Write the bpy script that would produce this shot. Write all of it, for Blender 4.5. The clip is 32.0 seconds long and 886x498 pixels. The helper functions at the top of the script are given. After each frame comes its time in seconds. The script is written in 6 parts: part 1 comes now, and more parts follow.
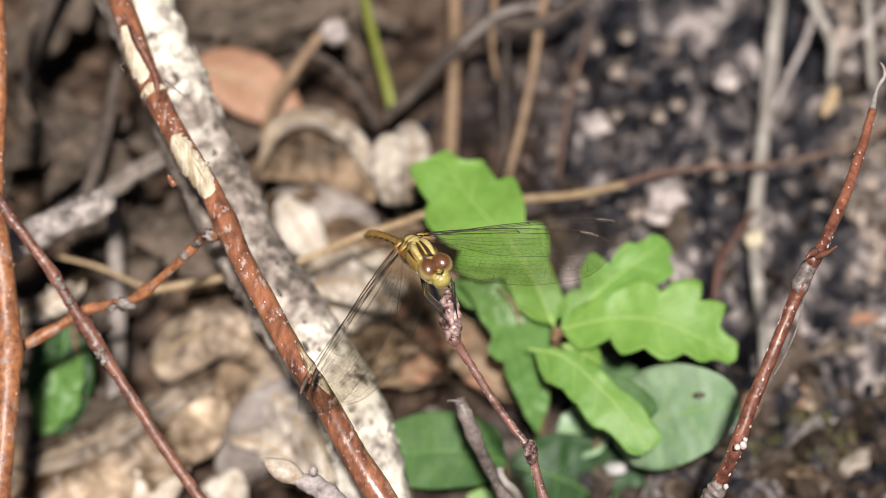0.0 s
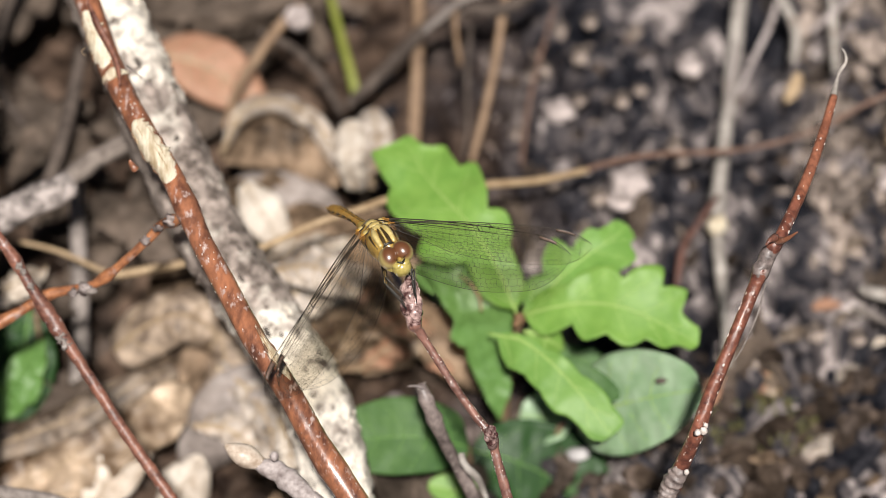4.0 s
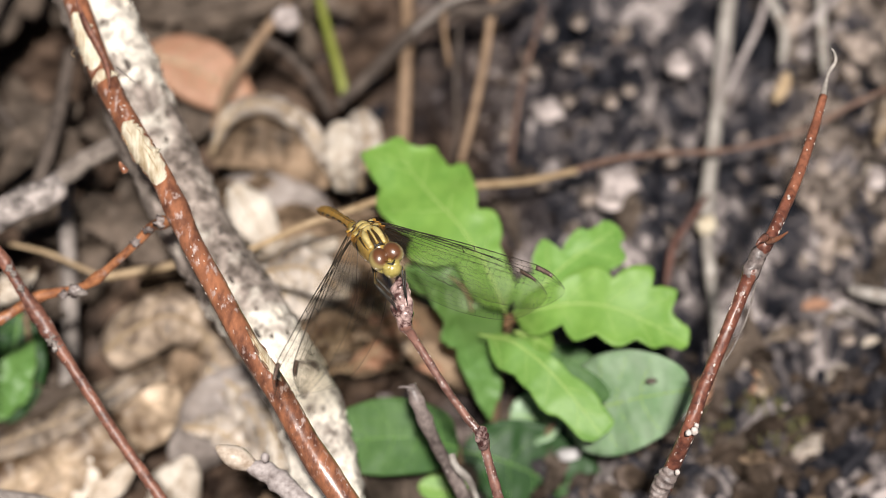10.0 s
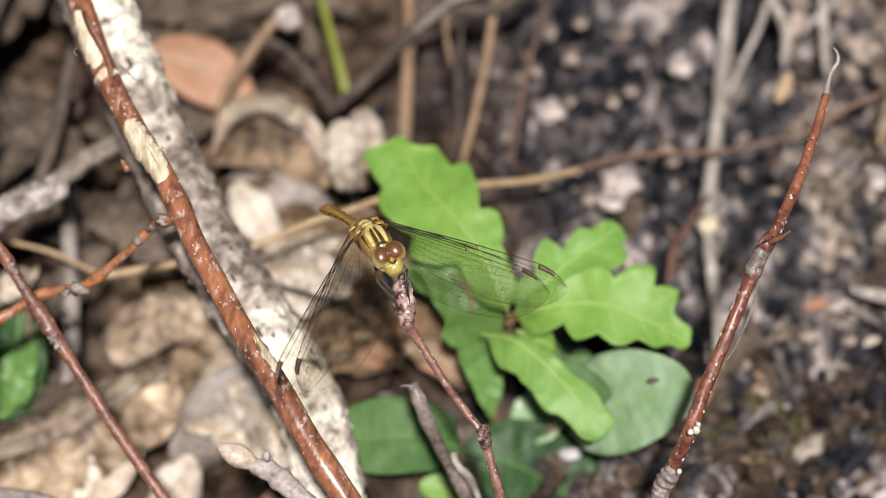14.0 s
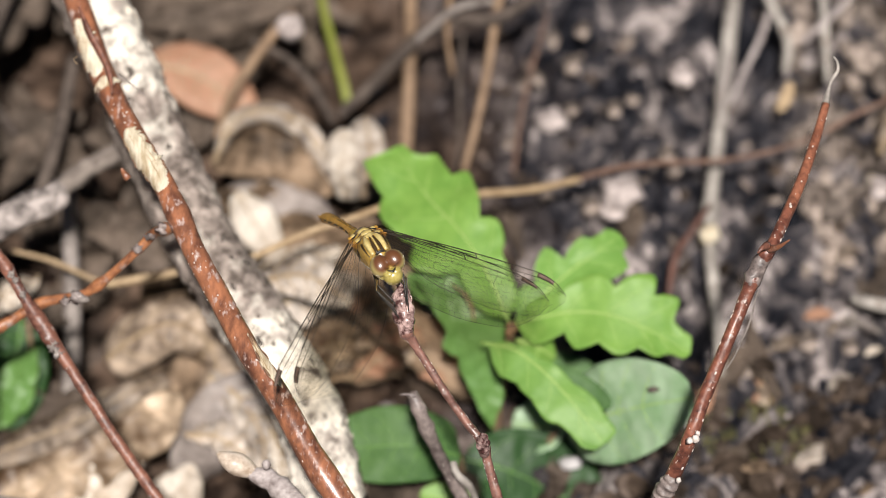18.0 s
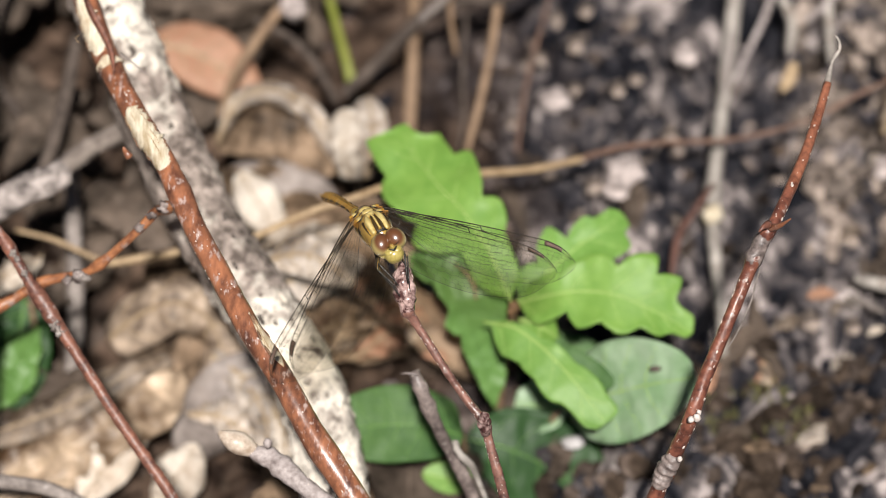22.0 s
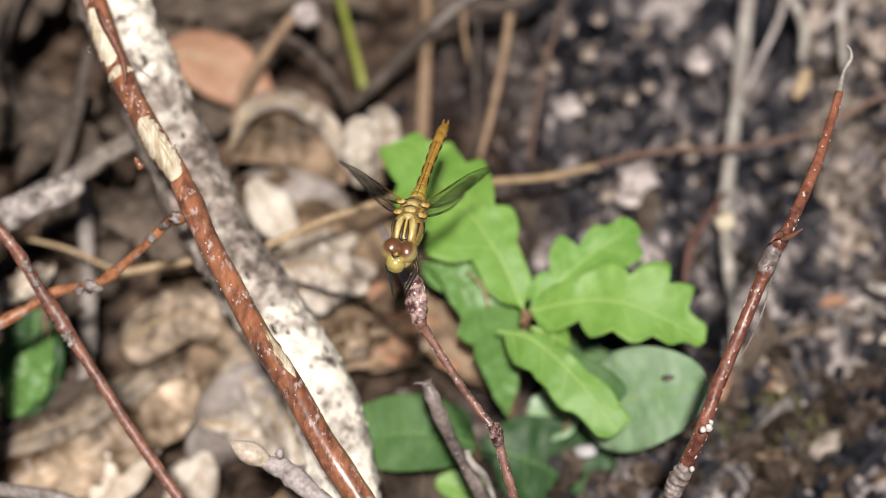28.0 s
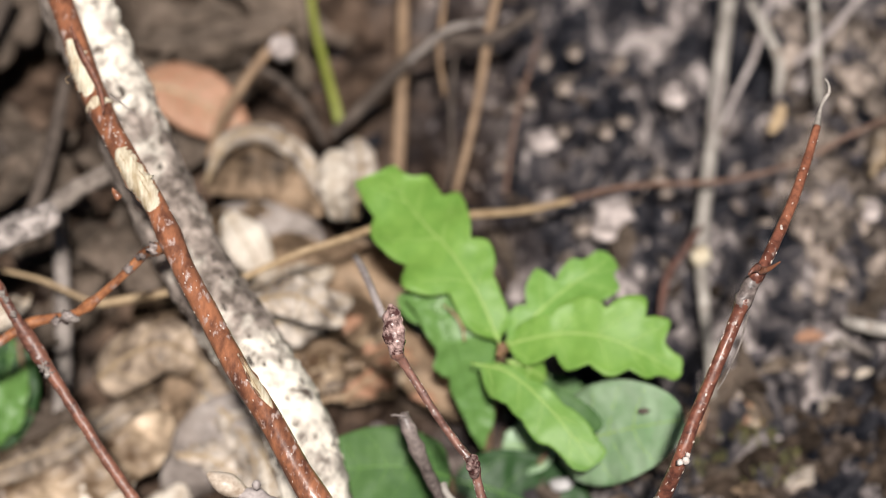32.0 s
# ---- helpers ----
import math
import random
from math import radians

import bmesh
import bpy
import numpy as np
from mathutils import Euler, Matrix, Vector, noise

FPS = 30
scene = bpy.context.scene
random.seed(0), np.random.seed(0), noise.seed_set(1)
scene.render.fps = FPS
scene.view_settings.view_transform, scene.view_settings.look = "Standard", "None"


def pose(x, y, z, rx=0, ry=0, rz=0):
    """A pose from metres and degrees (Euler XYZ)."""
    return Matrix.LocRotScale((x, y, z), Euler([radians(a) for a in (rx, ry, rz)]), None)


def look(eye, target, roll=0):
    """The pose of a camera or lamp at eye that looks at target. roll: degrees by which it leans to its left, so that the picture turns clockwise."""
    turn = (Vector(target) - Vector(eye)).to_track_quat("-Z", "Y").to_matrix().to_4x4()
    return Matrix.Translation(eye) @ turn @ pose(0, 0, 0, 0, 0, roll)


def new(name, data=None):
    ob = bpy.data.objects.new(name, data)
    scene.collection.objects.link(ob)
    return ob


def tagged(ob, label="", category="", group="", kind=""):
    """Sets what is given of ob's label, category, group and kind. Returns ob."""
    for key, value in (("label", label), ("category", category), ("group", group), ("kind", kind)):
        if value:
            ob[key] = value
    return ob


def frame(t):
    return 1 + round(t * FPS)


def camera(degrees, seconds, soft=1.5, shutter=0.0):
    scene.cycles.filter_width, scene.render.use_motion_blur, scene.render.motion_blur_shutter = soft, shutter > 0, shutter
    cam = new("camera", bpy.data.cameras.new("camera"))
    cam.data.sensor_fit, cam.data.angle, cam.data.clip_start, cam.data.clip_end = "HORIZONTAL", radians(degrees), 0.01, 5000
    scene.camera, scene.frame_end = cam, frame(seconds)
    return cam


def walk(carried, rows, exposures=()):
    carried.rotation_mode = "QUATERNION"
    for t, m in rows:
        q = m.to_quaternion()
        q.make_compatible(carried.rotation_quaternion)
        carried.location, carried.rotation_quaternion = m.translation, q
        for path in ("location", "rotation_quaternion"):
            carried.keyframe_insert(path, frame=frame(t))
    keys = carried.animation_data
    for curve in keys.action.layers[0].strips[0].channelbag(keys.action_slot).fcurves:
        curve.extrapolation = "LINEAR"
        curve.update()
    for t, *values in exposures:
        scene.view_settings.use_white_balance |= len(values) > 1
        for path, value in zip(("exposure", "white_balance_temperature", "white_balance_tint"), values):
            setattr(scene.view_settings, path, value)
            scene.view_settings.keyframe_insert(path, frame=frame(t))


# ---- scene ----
# A darter dragonfly on a twig over leaf litter and an oak seedling. Numbers are millimetres, turned into metres by MM.
MM = 0.001
DOWN = 50.0                                  # the eye looks down on the litter by this angle
SR = Vector((1, 0, 0))                       # across the slope of view, to the right
SU = Vector((0, math.sin(radians(DOWN)), math.cos(radians(DOWN))))
ST = Vector((0, -math.cos(radians(DOWN)), math.sin(radians(DOWN))))   # towards the eye
cam = camera(10.2, 32.0, soft=0.7)
cam.data.dof.use_dof, cam.data.dof.focus_distance, cam.data.dof.aperture_fstop = True, 0.697, 17.0
# seconds; drift to the right and up in mm; yaw, pitch and roll in degrees
HOLD = [
    (0, 0.03, 1.34, 0.5194, 0.0427, 0.049),
    (0.5, 0.17, 1.53, 0.4459, -0.0068, 0.094),
    (1, 1.15, 1.26, 0.4443, -0.0254, 0.116),
    (1.5, 1.18, 0.62, 0.3291, -0.0140, 0.125),
    (2, 0.96, 0.78, 0.1957, -0.0396, 0.161),
    (2.5, 2.04, 1.85, 0.2757, -0.1298, 0.200),
    (4.5, 2.86, 0.46, 0.2482, -0.0757, 0.054),
    (5, 3.65, 0.14, 0.1958, -0.1109, 0.015),
    (5.5, 4.18, -0.37, 0.1194, -0.1131, 0.087),
    (6, 4.67, 0.64, 0.0463, -0.1880, 0.134),
    (6.5, 3.96, 0.78, 0.0469, -0.1608, 0.103),
    (7, 4.12, 1.31, 0.1117, -0.1901, 0.000),
    (7.5, 3.85, 0.82, 0.1243, -0.0730, -0.051),
    (8, 3.89, 0.29, 0.1336, 0.0190, -0.022),
    (8.5, 2.48, 0.39, 0.0414, -0.0006, 0.032),
    (9, 2.82, 0.39, 0.0588, -0.0622, 0.137),
    (9.5, 3.06, 0.62, 0.0538, -0.0891, 0.038),
    (10, 1.46, 1.01, 0.0738, -0.0890, -0.045),
    (10.5, 0.36, 1.49, 0.1497, -0.0687, 0.019),
    (11, 0.86, 1.22, 0.2288, -0.0078, -0.015),
    (11.5, 0.44, 1.56, 0.2163, -0.0356, 0.064),
    (12, 0.69, 0.06, 0.2111, 0.0459, 0.010),
    (12.5, 0.90, 1.40, 0.1320, -0.0891, 0.094),
    (13, -0.00, 0.00, 0.0000, 0.0000, 0.000),
    (13.5, 0.21, -0.22, -0.0220, 0.0064, 0.033),
    (14, 0.39, 0.18, 0.0127, -0.0368, 0.074),
    (14.5, 0.14, 0.96, 0.0295, -0.1010, 0.165),
    (16.5, 1.77, 0.37, 0.1731, 0.0679, 0.077),
    (17, 1.73, 0.15, 0.1793, 0.0675, 0.018),
    (17.5, 2.42, -0.12, 0.2584, 0.0776, 0.055),
    (18, 2.64, -0.57, 0.1901, 0.1239, 0.111),
    (18.5, 2.37, -0.70, 0.1360, 0.1331, 0.107),
    (19, 1.85, -0.76, 0.1600, 0.0960, 0.121),
    (19.5, 2.50, 0.85, 0.3038, -0.0618, 0.203),
    (20, 2.27, 0.09, 0.2891, -0.0425, 0.093),
    (20.5, 2.05, -0.57, 0.3326, -0.0157, 0.144),
    (21, 2.74, -0.86, 0.3728, -0.0274, 0.173),
    (21.5, 3.44, -1.26, 0.4045, -0.0475, 0.176),
    (22, 4.68, -1.57, 0.3720, -0.0392, 0.140),
    (22.5, 4.88, -2.34, 0.2895, -0.0241, 0.167),
    (23, 5.83, -1.58, 0.2971, -0.1074, 0.105),
    (23.5, 7.52, -0.86, 0.4721, -0.1539, 0.134),
    (24, 6.89, -0.63, 0.4797, -0.1514, 0.119),
    (24.5, 7.27, -0.38, 0.5076, -0.1880, 0.069),
    (25, 6.62, -1.50, 0.4564, -0.1065, 0.042),
    (25.5, 7.28, -1.80, 0.5014, -0.1015, 0.048),
    (27.5, 6.85, -0.25, 0.6156, -0.2247, 0.105),
    (28, 5.87, 1.44, 0.6044, -0.1660, 0.045),
    (28.5, 5.09, -0.24, 0.6077, 0.1347, 0.012),
    (29, 4.63, -1.12, 0.5933, 0.2487, 0.090),
    (29.5, 4.60, -0.64, 0.5674, 0.1373, 0.255),
    (30, 5.98, -0.34, 0.5510, 0.0726, 0.224),
    (30.5, 4.61, -1.12, 0.3219, 0.1736, 0.193),
    (31, 4.53, -0.71, 0.2255, 0.2829, 0.237),
    (31.5, 2.87, -0.62, 0.1048, 0.3574, 0.334),
    (32, 3.34, -0.59, 0.1396, 0.3670, 0.280),
]
EYE = pose(0, -0.8 * math.cos(radians(DOWN)), 0.8 * math.sin(radians(DOWN)), 90 - DOWN)
walk(cam, [(t, EYE @ Matrix.Translation((x * MM, y * MM, 0)) @ pose(0, 0, 0, pitch, yaw, roll)) for t, x, y, yaw, pitch, roll in HOLD],
     exposures=((0, -0.27), (6, -0.29), (12, -0.28), (20, -0.26), (28, -0.37), (32, -0.35)))

# ---------------------------------------------------------------- light
SUN = (SR * 0.02 + SU * 0.09 + ST).normalized()
world = bpy.data.worlds.new("sky")
scene.world = world
world.use_nodes = True
wn = world.node_tree.nodes
sky = wn.new("ShaderNodeTexSky")
sky.sky_type, sky.sun_disc = "NISHITA", False
sky.sun_elevation, sky.sun_rotation = math.asin(SUN.z), math.atan2(SUN.x, SUN.y)
world.node_tree.links.new(sky.outputs[0], wn["Background"].inputs[0])
wn["Background"].inputs[1].default_value = 0.018
sun = new("sun", bpy.data.lights.new("sun", "SUN"))
sun.data.energy, sun.data.angle, sun.data.color = 7.15, radians(2.0), (1.0, 0.955, 0.905)
sun.matrix_world = look(SUN * 3, (0, 0, 0))


# ---------------------------------------------------------------- materials
def material(name, low, high, scale, rough=0.7, bump=0.3, coord="Object", fine=4.0, spots=None, stretch=None, coat=0.0,
             through_light=0.0, sheen=0.0, per_object=0.0, per_island=0.0, contrast=(0.35, 0.65), bump_mm=0.3, spec=0.5):
    """A rough natural surface: two scales of noise between two colours, spots of a third, and relief."""
    m = bpy.data.materials.new(name)
    m.use_nodes = True
    nt, n, ln = m.node_tree, m.node_tree.nodes, m.node_tree.links
    b = n["Principled BSDF"]
    tc = n.new("ShaderNodeTexCoord")
    vec = tc.outputs[coord]
    if stretch:
        mp = n.new("ShaderNodeMapping")
        mp.inputs["Scale"].default_value = stretch
        ln.new(vec, mp.inputs[0])
        vec = mp.outputs[0]

    def noise_of(s, detail=5.0, rough_=0.6):
        t = n.new("ShaderNodeTexNoise")
        t.inputs["Scale"].default_value, t.inputs["Detail"].default_value, t.inputs["Roughness"].default_value = s, detail, rough_
        ln.new(vec, t.inputs["Vector"])
        return t.outputs["Fac"]

    big, small = noise_of(scale), noise_of(scale * fine)
    add = n.new("ShaderNodeMath")
    add.operation = "MULTIPLY_ADD"
    add.inputs[1].default_value = 0.45
    ln.new(small, add.inputs[0])
    mul = n.new("ShaderNodeMath")
    mul.operation = "MULTIPLY"
    mul.inputs[1].default_value = 0.55
    ln.new(big, mul.inputs[0])
    ln.new(mul.outputs[0], add.inputs[2])
    ramp = n.new("ShaderNodeValToRGB")
    ramp.color_ramp.elements[0].position, ramp.color_ramp.elements[1].position = contrast
    ramp.color_ramp.elements[0].color, ramp.color_ramp.elements[1].color = (*low, 1), (*high, 1)
    ln.new(add.outputs[0], ramp.inputs[0])
    col = ramp.outputs[0]
    if spots:
        colour, s, lo, hi = spots
        f = noise_of(s, 3.0)
        r2 = n.new("ShaderNodeValToRGB")
        r2.color_ramp.elements[0].position, r2.color_ramp.elements[1].position = lo, hi
        ln.new(f, r2.inputs[0])
        mix = n.new("ShaderNodeMix")
        mix.data_type = "RGBA"
        ln.new(r2.outputs[0], mix.inputs["Factor"])
        ln.new(col, mix.inputs["A"])
        mix.inputs["B"].default_value = (*colour, 1)
        col = mix.outputs["Result"]
    if per_object or per_island:
        if per_object:
            rnd = n.new("ShaderNodeObjectInfo").outputs["Random"]
        else:
            rnd = n.new("ShaderNodeNewGeometry").outputs["Random Per Island"]
        mr = n.new("ShaderNodeMapRange")
        k = per_object or per_island
        mr.inputs["To Min"].default_value, mr.inputs["To Max"].default_value = 1 - k, 1 + k
        ln.new(rnd, mr.inputs["Value"])
        hs = n.new("ShaderNodeHueSaturation")
        ln.new(mr.outputs[0], hs.inputs["Value"])
        ln.new(col, hs.inputs["Color"])
        col = hs.outputs[0]
    ln.new(col, b.inputs["Base Color"])
    b.inputs["Roughness"].default_value = rough
    b.inputs["Specular IOR Level"].default_value = spec
    b.inputs["Coat Weight"].default_value = coat
    b.inputs["Coat Roughness"].default_value = 0.25
    b.inputs["Sheen Weight"].default_value = sheen
    if bump:
        bn = n.new("ShaderNodeBump")
        bn.inputs["Strength"].default_value, bn.inputs["Distance"].default_value = bump, bump_mm * MM
        ln.new(add.outputs[0], bn.inputs["Height"])
        ln.new(bn.outputs[0], b.inputs["Normal"])
    if through_light:
        tr = n.new("ShaderNodeBsdfTranslucent")
        ln.new(col, tr.inputs["Color"])
        mx = n.new("ShaderNodeMixShader")
        mx.inputs[0].default_value = through_light
        ln.new(b.outputs[0], mx.inputs[1])
        ln.new(tr.outputs[0], mx.inputs[2])
        ln.new(mx.outputs[0], n["Material Output"].inputs[0])
    return m


M_CHARRED = material("charred_ground", (0.004, 0.0045, 0.007), (0.055, 0.050, 0.056), 150, 0.6, 1.0, fine=5, contrast=(0.42, 0.58), stretch=(1, 0.45, 1), spots=((0.44, 0.37, 0.36), 330, 0.55, 0.70), bump_mm=1.6, spec=0.12)
def ground_material():
    """A patch of charred, pale-flecked earth on the bare side, lit lumps and dark crevices painted in; brown humus
    under the litter and all round.
    """
    m = M_CHARRED
    n, ln = m.node_tree.nodes, m.node_tree.links
    b = n["Principled BSDF"]
    grain, ash_and_shade, stretch_ = n.new("ShaderNodeTexNoise"), n.new("ShaderNodeValToRGB"), n.new("ShaderNodeMapping")
    for k, q in (("Scale", 135), ("Detail", 9), ("Roughness", 0.68), ("Distortion", 0.7)):
        grain.inputs[k].default_value = q
    stretch_.inputs["Scale"].default_value = (1, 0.55, 1)
    # char and ash tones; the ramp also paints lit lumps and shaded crevices
    ash_and_shade.color_ramp.elements[0].position, ash_and_shade.color_ramp.elements[0].color = 0.41, (0.006, 0.0065, 0.010, 1)
    ash_and_shade.color_ramp.elements[1].position, ash_and_shade.color_ramp.elements[1].color = 0.505, (0.036, 0.034, 0.040, 1)
    for place, colour in ((0.57, (0.13, 0.110, 0.107, 1)), (0.66, (0.52, 0.45, 0.43, 1))):
        ash_and_shade.color_ramp.elements.new(place).color = colour
    char = ash_and_shade.outputs[0]
    broad, drift = n.new("ShaderNodeTexNoise"), n.new("ShaderNodeMath")
    broad.inputs["Scale"].default_value, broad.inputs["Detail"].default_value = 55, 3
    drift.operation = "MULTIPLY_ADD"
    drift.inputs[1].default_value = 0.40
    lean = n.new("ShaderNodeMath")
    lean.operation = "ADD"
    lean.inputs[1].default_value = -0.195
    ln.new(stretch_.outputs[0], broad.inputs["Vector"])
    ln.new(grain.outputs["Fac"], lean.inputs[0])
    ln.new(broad.outputs["Fac"], drift.inputs[0])
    ln.new(lean.outputs[0], drift.inputs[2])
    ln.new(drift.outputs[0], ash_and_shade.inputs[0])
    ln.new(stretch_.outputs[0], grain.inputs["Vector"])
    tc, sp, ns, add, cut, br, hum, mix = (n.new(k) for k in ("ShaderNodeTexCoord", "ShaderNodeSeparateXYZ", "ShaderNodeTexNoise", "ShaderNodeMath", "ShaderNodeMapRange", "ShaderNodeTexNoise", "ShaderNodeValToRGB", "ShaderNodeMix"))
    ln.new(tc.outputs["Object"], sp.inputs[0])
    ln.new(tc.outputs["Object"], stretch_.inputs[0])
    for k, q in ((ns, 45), (br, 180)):
        k.inputs["Scale"].default_value, k.inputs["Detail"].default_value = q, 5
        ln.new(tc.outputs["Object"], k.inputs["Vector"])
    add.operation = "MULTIPLY_ADD"
    add.inputs[1].default_value = 0.06
    ln.new(ns.outputs["Fac"], add.inputs[0])
    ln.new(sp.outputs["X"], add.inputs[2])
    cut.inputs["From Min"].default_value, cut.inputs["From Max"].default_value = 0.020, 0.046
    ln.new(add.outputs[0], cut.inputs["Value"])
    hum.color_ramp.elements[0].position, hum.color_ramp.elements[0].color = 0.38, (0.018, 0.011, 0.008, 1)
    hum.color_ramp.elements[1].position, hum.color_ramp.elements[1].color = 0.66, (0.15, 0.10, 0.072, 1)
    ln.new(br.outputs["Fac"], hum.inputs[0])
    mix.data_type = "RGBA"
    far_edge, add_far = n.new("ShaderNodeTexNoise"), n.new("ShaderNodeMath")
    far_edge.inputs["Scale"].default_value, far_edge.inputs["Detail"].default_value = 7, 6
    ln.new(tc.outputs["Object"], far_edge.inputs["Vector"])
    add_far.operation = "MULTIPLY_ADD"
    add_far.inputs[1].default_value = 0.4
    ln.new(far_edge.outputs["Fac"], add_far.inputs[0])
    reach, fade, both = n.new("ShaderNodeVectorMath"), n.new("ShaderNodeMapRange"), n.new("ShaderNodeMath")
    reach.operation, both.operation = "LENGTH", "MULTIPLY"
    ln.new(tc.outputs["Object"], reach.inputs[0])
    ln.new(reach.outputs["Value"], add_far.inputs[2])
    fade.inputs["From Min"].default_value, fade.inputs["From Max"].default_value = 0.42, 0.62
    fade.inputs["To Min"].default_value, fade.inputs["To Max"].default_value = 1.0, 0.0
    ln.new(add_far.outputs[0], fade.inputs["Value"])
    ln.new(cut.outputs[0], both.inputs[0])
    ln.new(fade.outputs[0], both.inputs[1])
    ln.new(both.outputs[0], mix.inputs["Factor"])
    ln.new(hum.outputs[0], mix.inputs["A"])
    ln.new(char, mix.inputs["B"])
    ln.new(mix.outputs["Result"], b.inputs["Base Color"])
    return m


M_GROUND = ground_material()
# pale spots also paint lit tops against dark gaps across the crumbs
M_CRUMB = material("charred_crumbs", (0.003, 0.0035, 0.006), (0.055, 0.050, 0.056), 110, 0.5, 0.8, contrast=(0.42, 0.62), spots=((0.30, 0.25, 0.245), 130, 0.51, 0.70), per_island=0.55, spec=0.12)
M_CRUMB2 = material("brown_crumbs", (0.016, 0.011, 0.008), (0.085, 0.060, 0.044), 140, 0.8, 0.7, spots=((0.18, 0.138, 0.118), 140, 0.52, 0.72), per_island=0.5, spec=0.12)
M_CHIP = material("weathered_chips", (0.07, 0.052, 0.042), (0.30, 0.24, 0.205), 300, 0.8, 0.5, per_island=0.55, spec=0.12)
M_FLECK = material("pale_flecks", (0.09, 0.072, 0.066), (0.46, 0.39, 0.37), 300, 0.8, 0.5, per_island=0.6, spec=0.12)
M_CLOD = material("weathered_clods", (0.035, 0.026, 0.021), (0.34, 0.275, 0.235), 190, 0.85, 0.9, fine=3, contrast=(0.42, 0.58), per_island=0.7, bump_mm=0.8, spec=0.12)
M_DEAD = material("dead_oak_leaf", (0.055, 0.033, 0.020), (0.65, 0.505, 0.38), 60, 0.55, 0.5, fine=5, contrast=(0.40, 0.62), spots=((0.10, 0.065, 0.04), 110, 0.60, 0.72), through_light=0.18, per_object=0.38)
M_PALE = material("bleached_dead_leaf", (0.46, 0.36, 0.27), (0.92, 0.84, 0.74), 70, 0.6, 0.5, fine=7, spots=((0.24, 0.17, 0.11), 120, 0.62, 0.74), through_light=0.18, per_object=0.15)
M_GREYLEAF = material("grey_dead_leaf", (0.10, 0.073, 0.055), (0.76, 0.655, 0.56), 60, 0.55, 0.5, fine=5, contrast=(0.38, 0.60), spots=((0.12, 0.09, 0.07), 120, 0.60, 0.72), through_light=0.15, per_object=0.2)
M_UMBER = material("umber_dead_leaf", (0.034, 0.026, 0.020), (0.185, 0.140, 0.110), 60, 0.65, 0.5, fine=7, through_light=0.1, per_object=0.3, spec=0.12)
# dark blotches are stains and also paint shade on the big leaf's folds
M_TAN = material("tan_dead_leaf", (0.095, 0.053, 0.027), (0.70, 0.53, 0.375), 58, 0.5, 0.5, fine=3, contrast=(0.42, 0.58), spots=((0.13, 0.08, 0.045), 70, 0.56, 0.70), through_light=0.15)
M_COCOA = material("cocoa_dead_leaf", (0.032, 0.020, 0.012), (0.36, 0.25, 0.165), 55, 0.6, 0.5, fine=4, contrast=(0.40, 0.60), through_light=0.1, spec=0.2)
M_ASHLEAF = material("ash_grey_dead_leaf", (0.12, 0.095, 0.082), (0.44, 0.375, 0.34), 60, 0.6, 0.4, fine=5, through_light=0.1)
M_RUST = material("rust_brown_leaf", (0.34, 0.17, 0.10), (0.50, 0.28, 0.18), 60, 0.6, 0.4, fine=6, through_light=0.15)
# pale spots are bark flecks and also paint the broken highlight along the twig
M_REDBARK = material("red_brown_bark", (0.085, 0.032, 0.022), (0.44, 0.175, 0.088), 190, 0.34, 0.7, fine=4, stretch=(1, 0.5, 0.6), coat=1.0, contrast=(0.36, 0.62), spots=((0.52, 0.39, 0.35), 1000, 0.56, 0.68), bump_mm=0.4)
M_SHOOT = material("dark_red_bark", (0.055, 0.018, 0.015), (0.30, 0.11, 0.068), 260, 0.36, 0.9, fine=4, coat=0.25, contrast=(0.34, 0.66), spots=((0.40, 0.31, 0.28), 800, 0.61, 0.71), bump_mm=0.4)
M_YOUNG = material("orange_red_young_bark", (0.11, 0.036, 0.022), (0.36, 0.14, 0.08), 300, 0.34, 0.7, fine=4, coat=0.3, contrast=(0.36, 0.62), bump_mm=0.3)
M_ORANGE = material("orange_bark", (0.13, 0.045, 0.025), (0.50, 0.21, 0.09), 330, 0.42, 0.9, coat=0.12, spots=((0.34, 0.25, 0.22), 420, 0.58, 0.68))
M_PURPLE = material("purple_brown_bark", (0.05, 0.02, 0.018), (0.34, 0.145, 0.095), 230, 0.44, 0.9, fine=6, coat=0.1, spots=((0.40, 0.33, 0.31), 600, 0.63, 0.72))
M_PEEL = material("bare_wood", (0.40, 0.30, 0.18), (0.82, 0.74, 0.58), 520, 0.5, 0.6, contrast=(0.36, 0.60), stretch=(1, 0.16, 0.4), bump_mm=0.4)
M_PERCH = material("glossy_purple_bark", (0.045, 0.02, 0.019), (0.34, 0.17, 0.13), 230, 0.3, 0.8, fine=5, coat=0.35, spots=((0.40, 0.33, 0.31), 700, 0.62, 0.72), bump_mm=0.4)
M_STUB = material("dark_purple_grey_bark", (0.08, 0.062, 0.058), (0.34, 0.275, 0.25), 260, 0.5, 0.7, coat=0.1, spots=((0.42, 0.36, 0.34), 520, 0.62, 0.72))
M_FIBRE = material("torn_bark_edge", (0.10, 0.05, 0.03), (0.30, 0.17, 0.10), 500, 0.7, 0.4)
M_GREYBARK = material("grey_bark", (0.10, 0.08, 0.07), (0.36, 0.31, 0.28), 260, 0.75, 0.6, spots=((0.5, 0.45, 0.42), 420, 0.62, 0.72))
M_LOG = material("grey_lichen_bark", (0.075, 0.062, 0.056), (0.66, 0.57, 0.53), 230, 0.85, 0.9, fine=5, contrast=(0.38, 0.62), bump_mm=0.7)
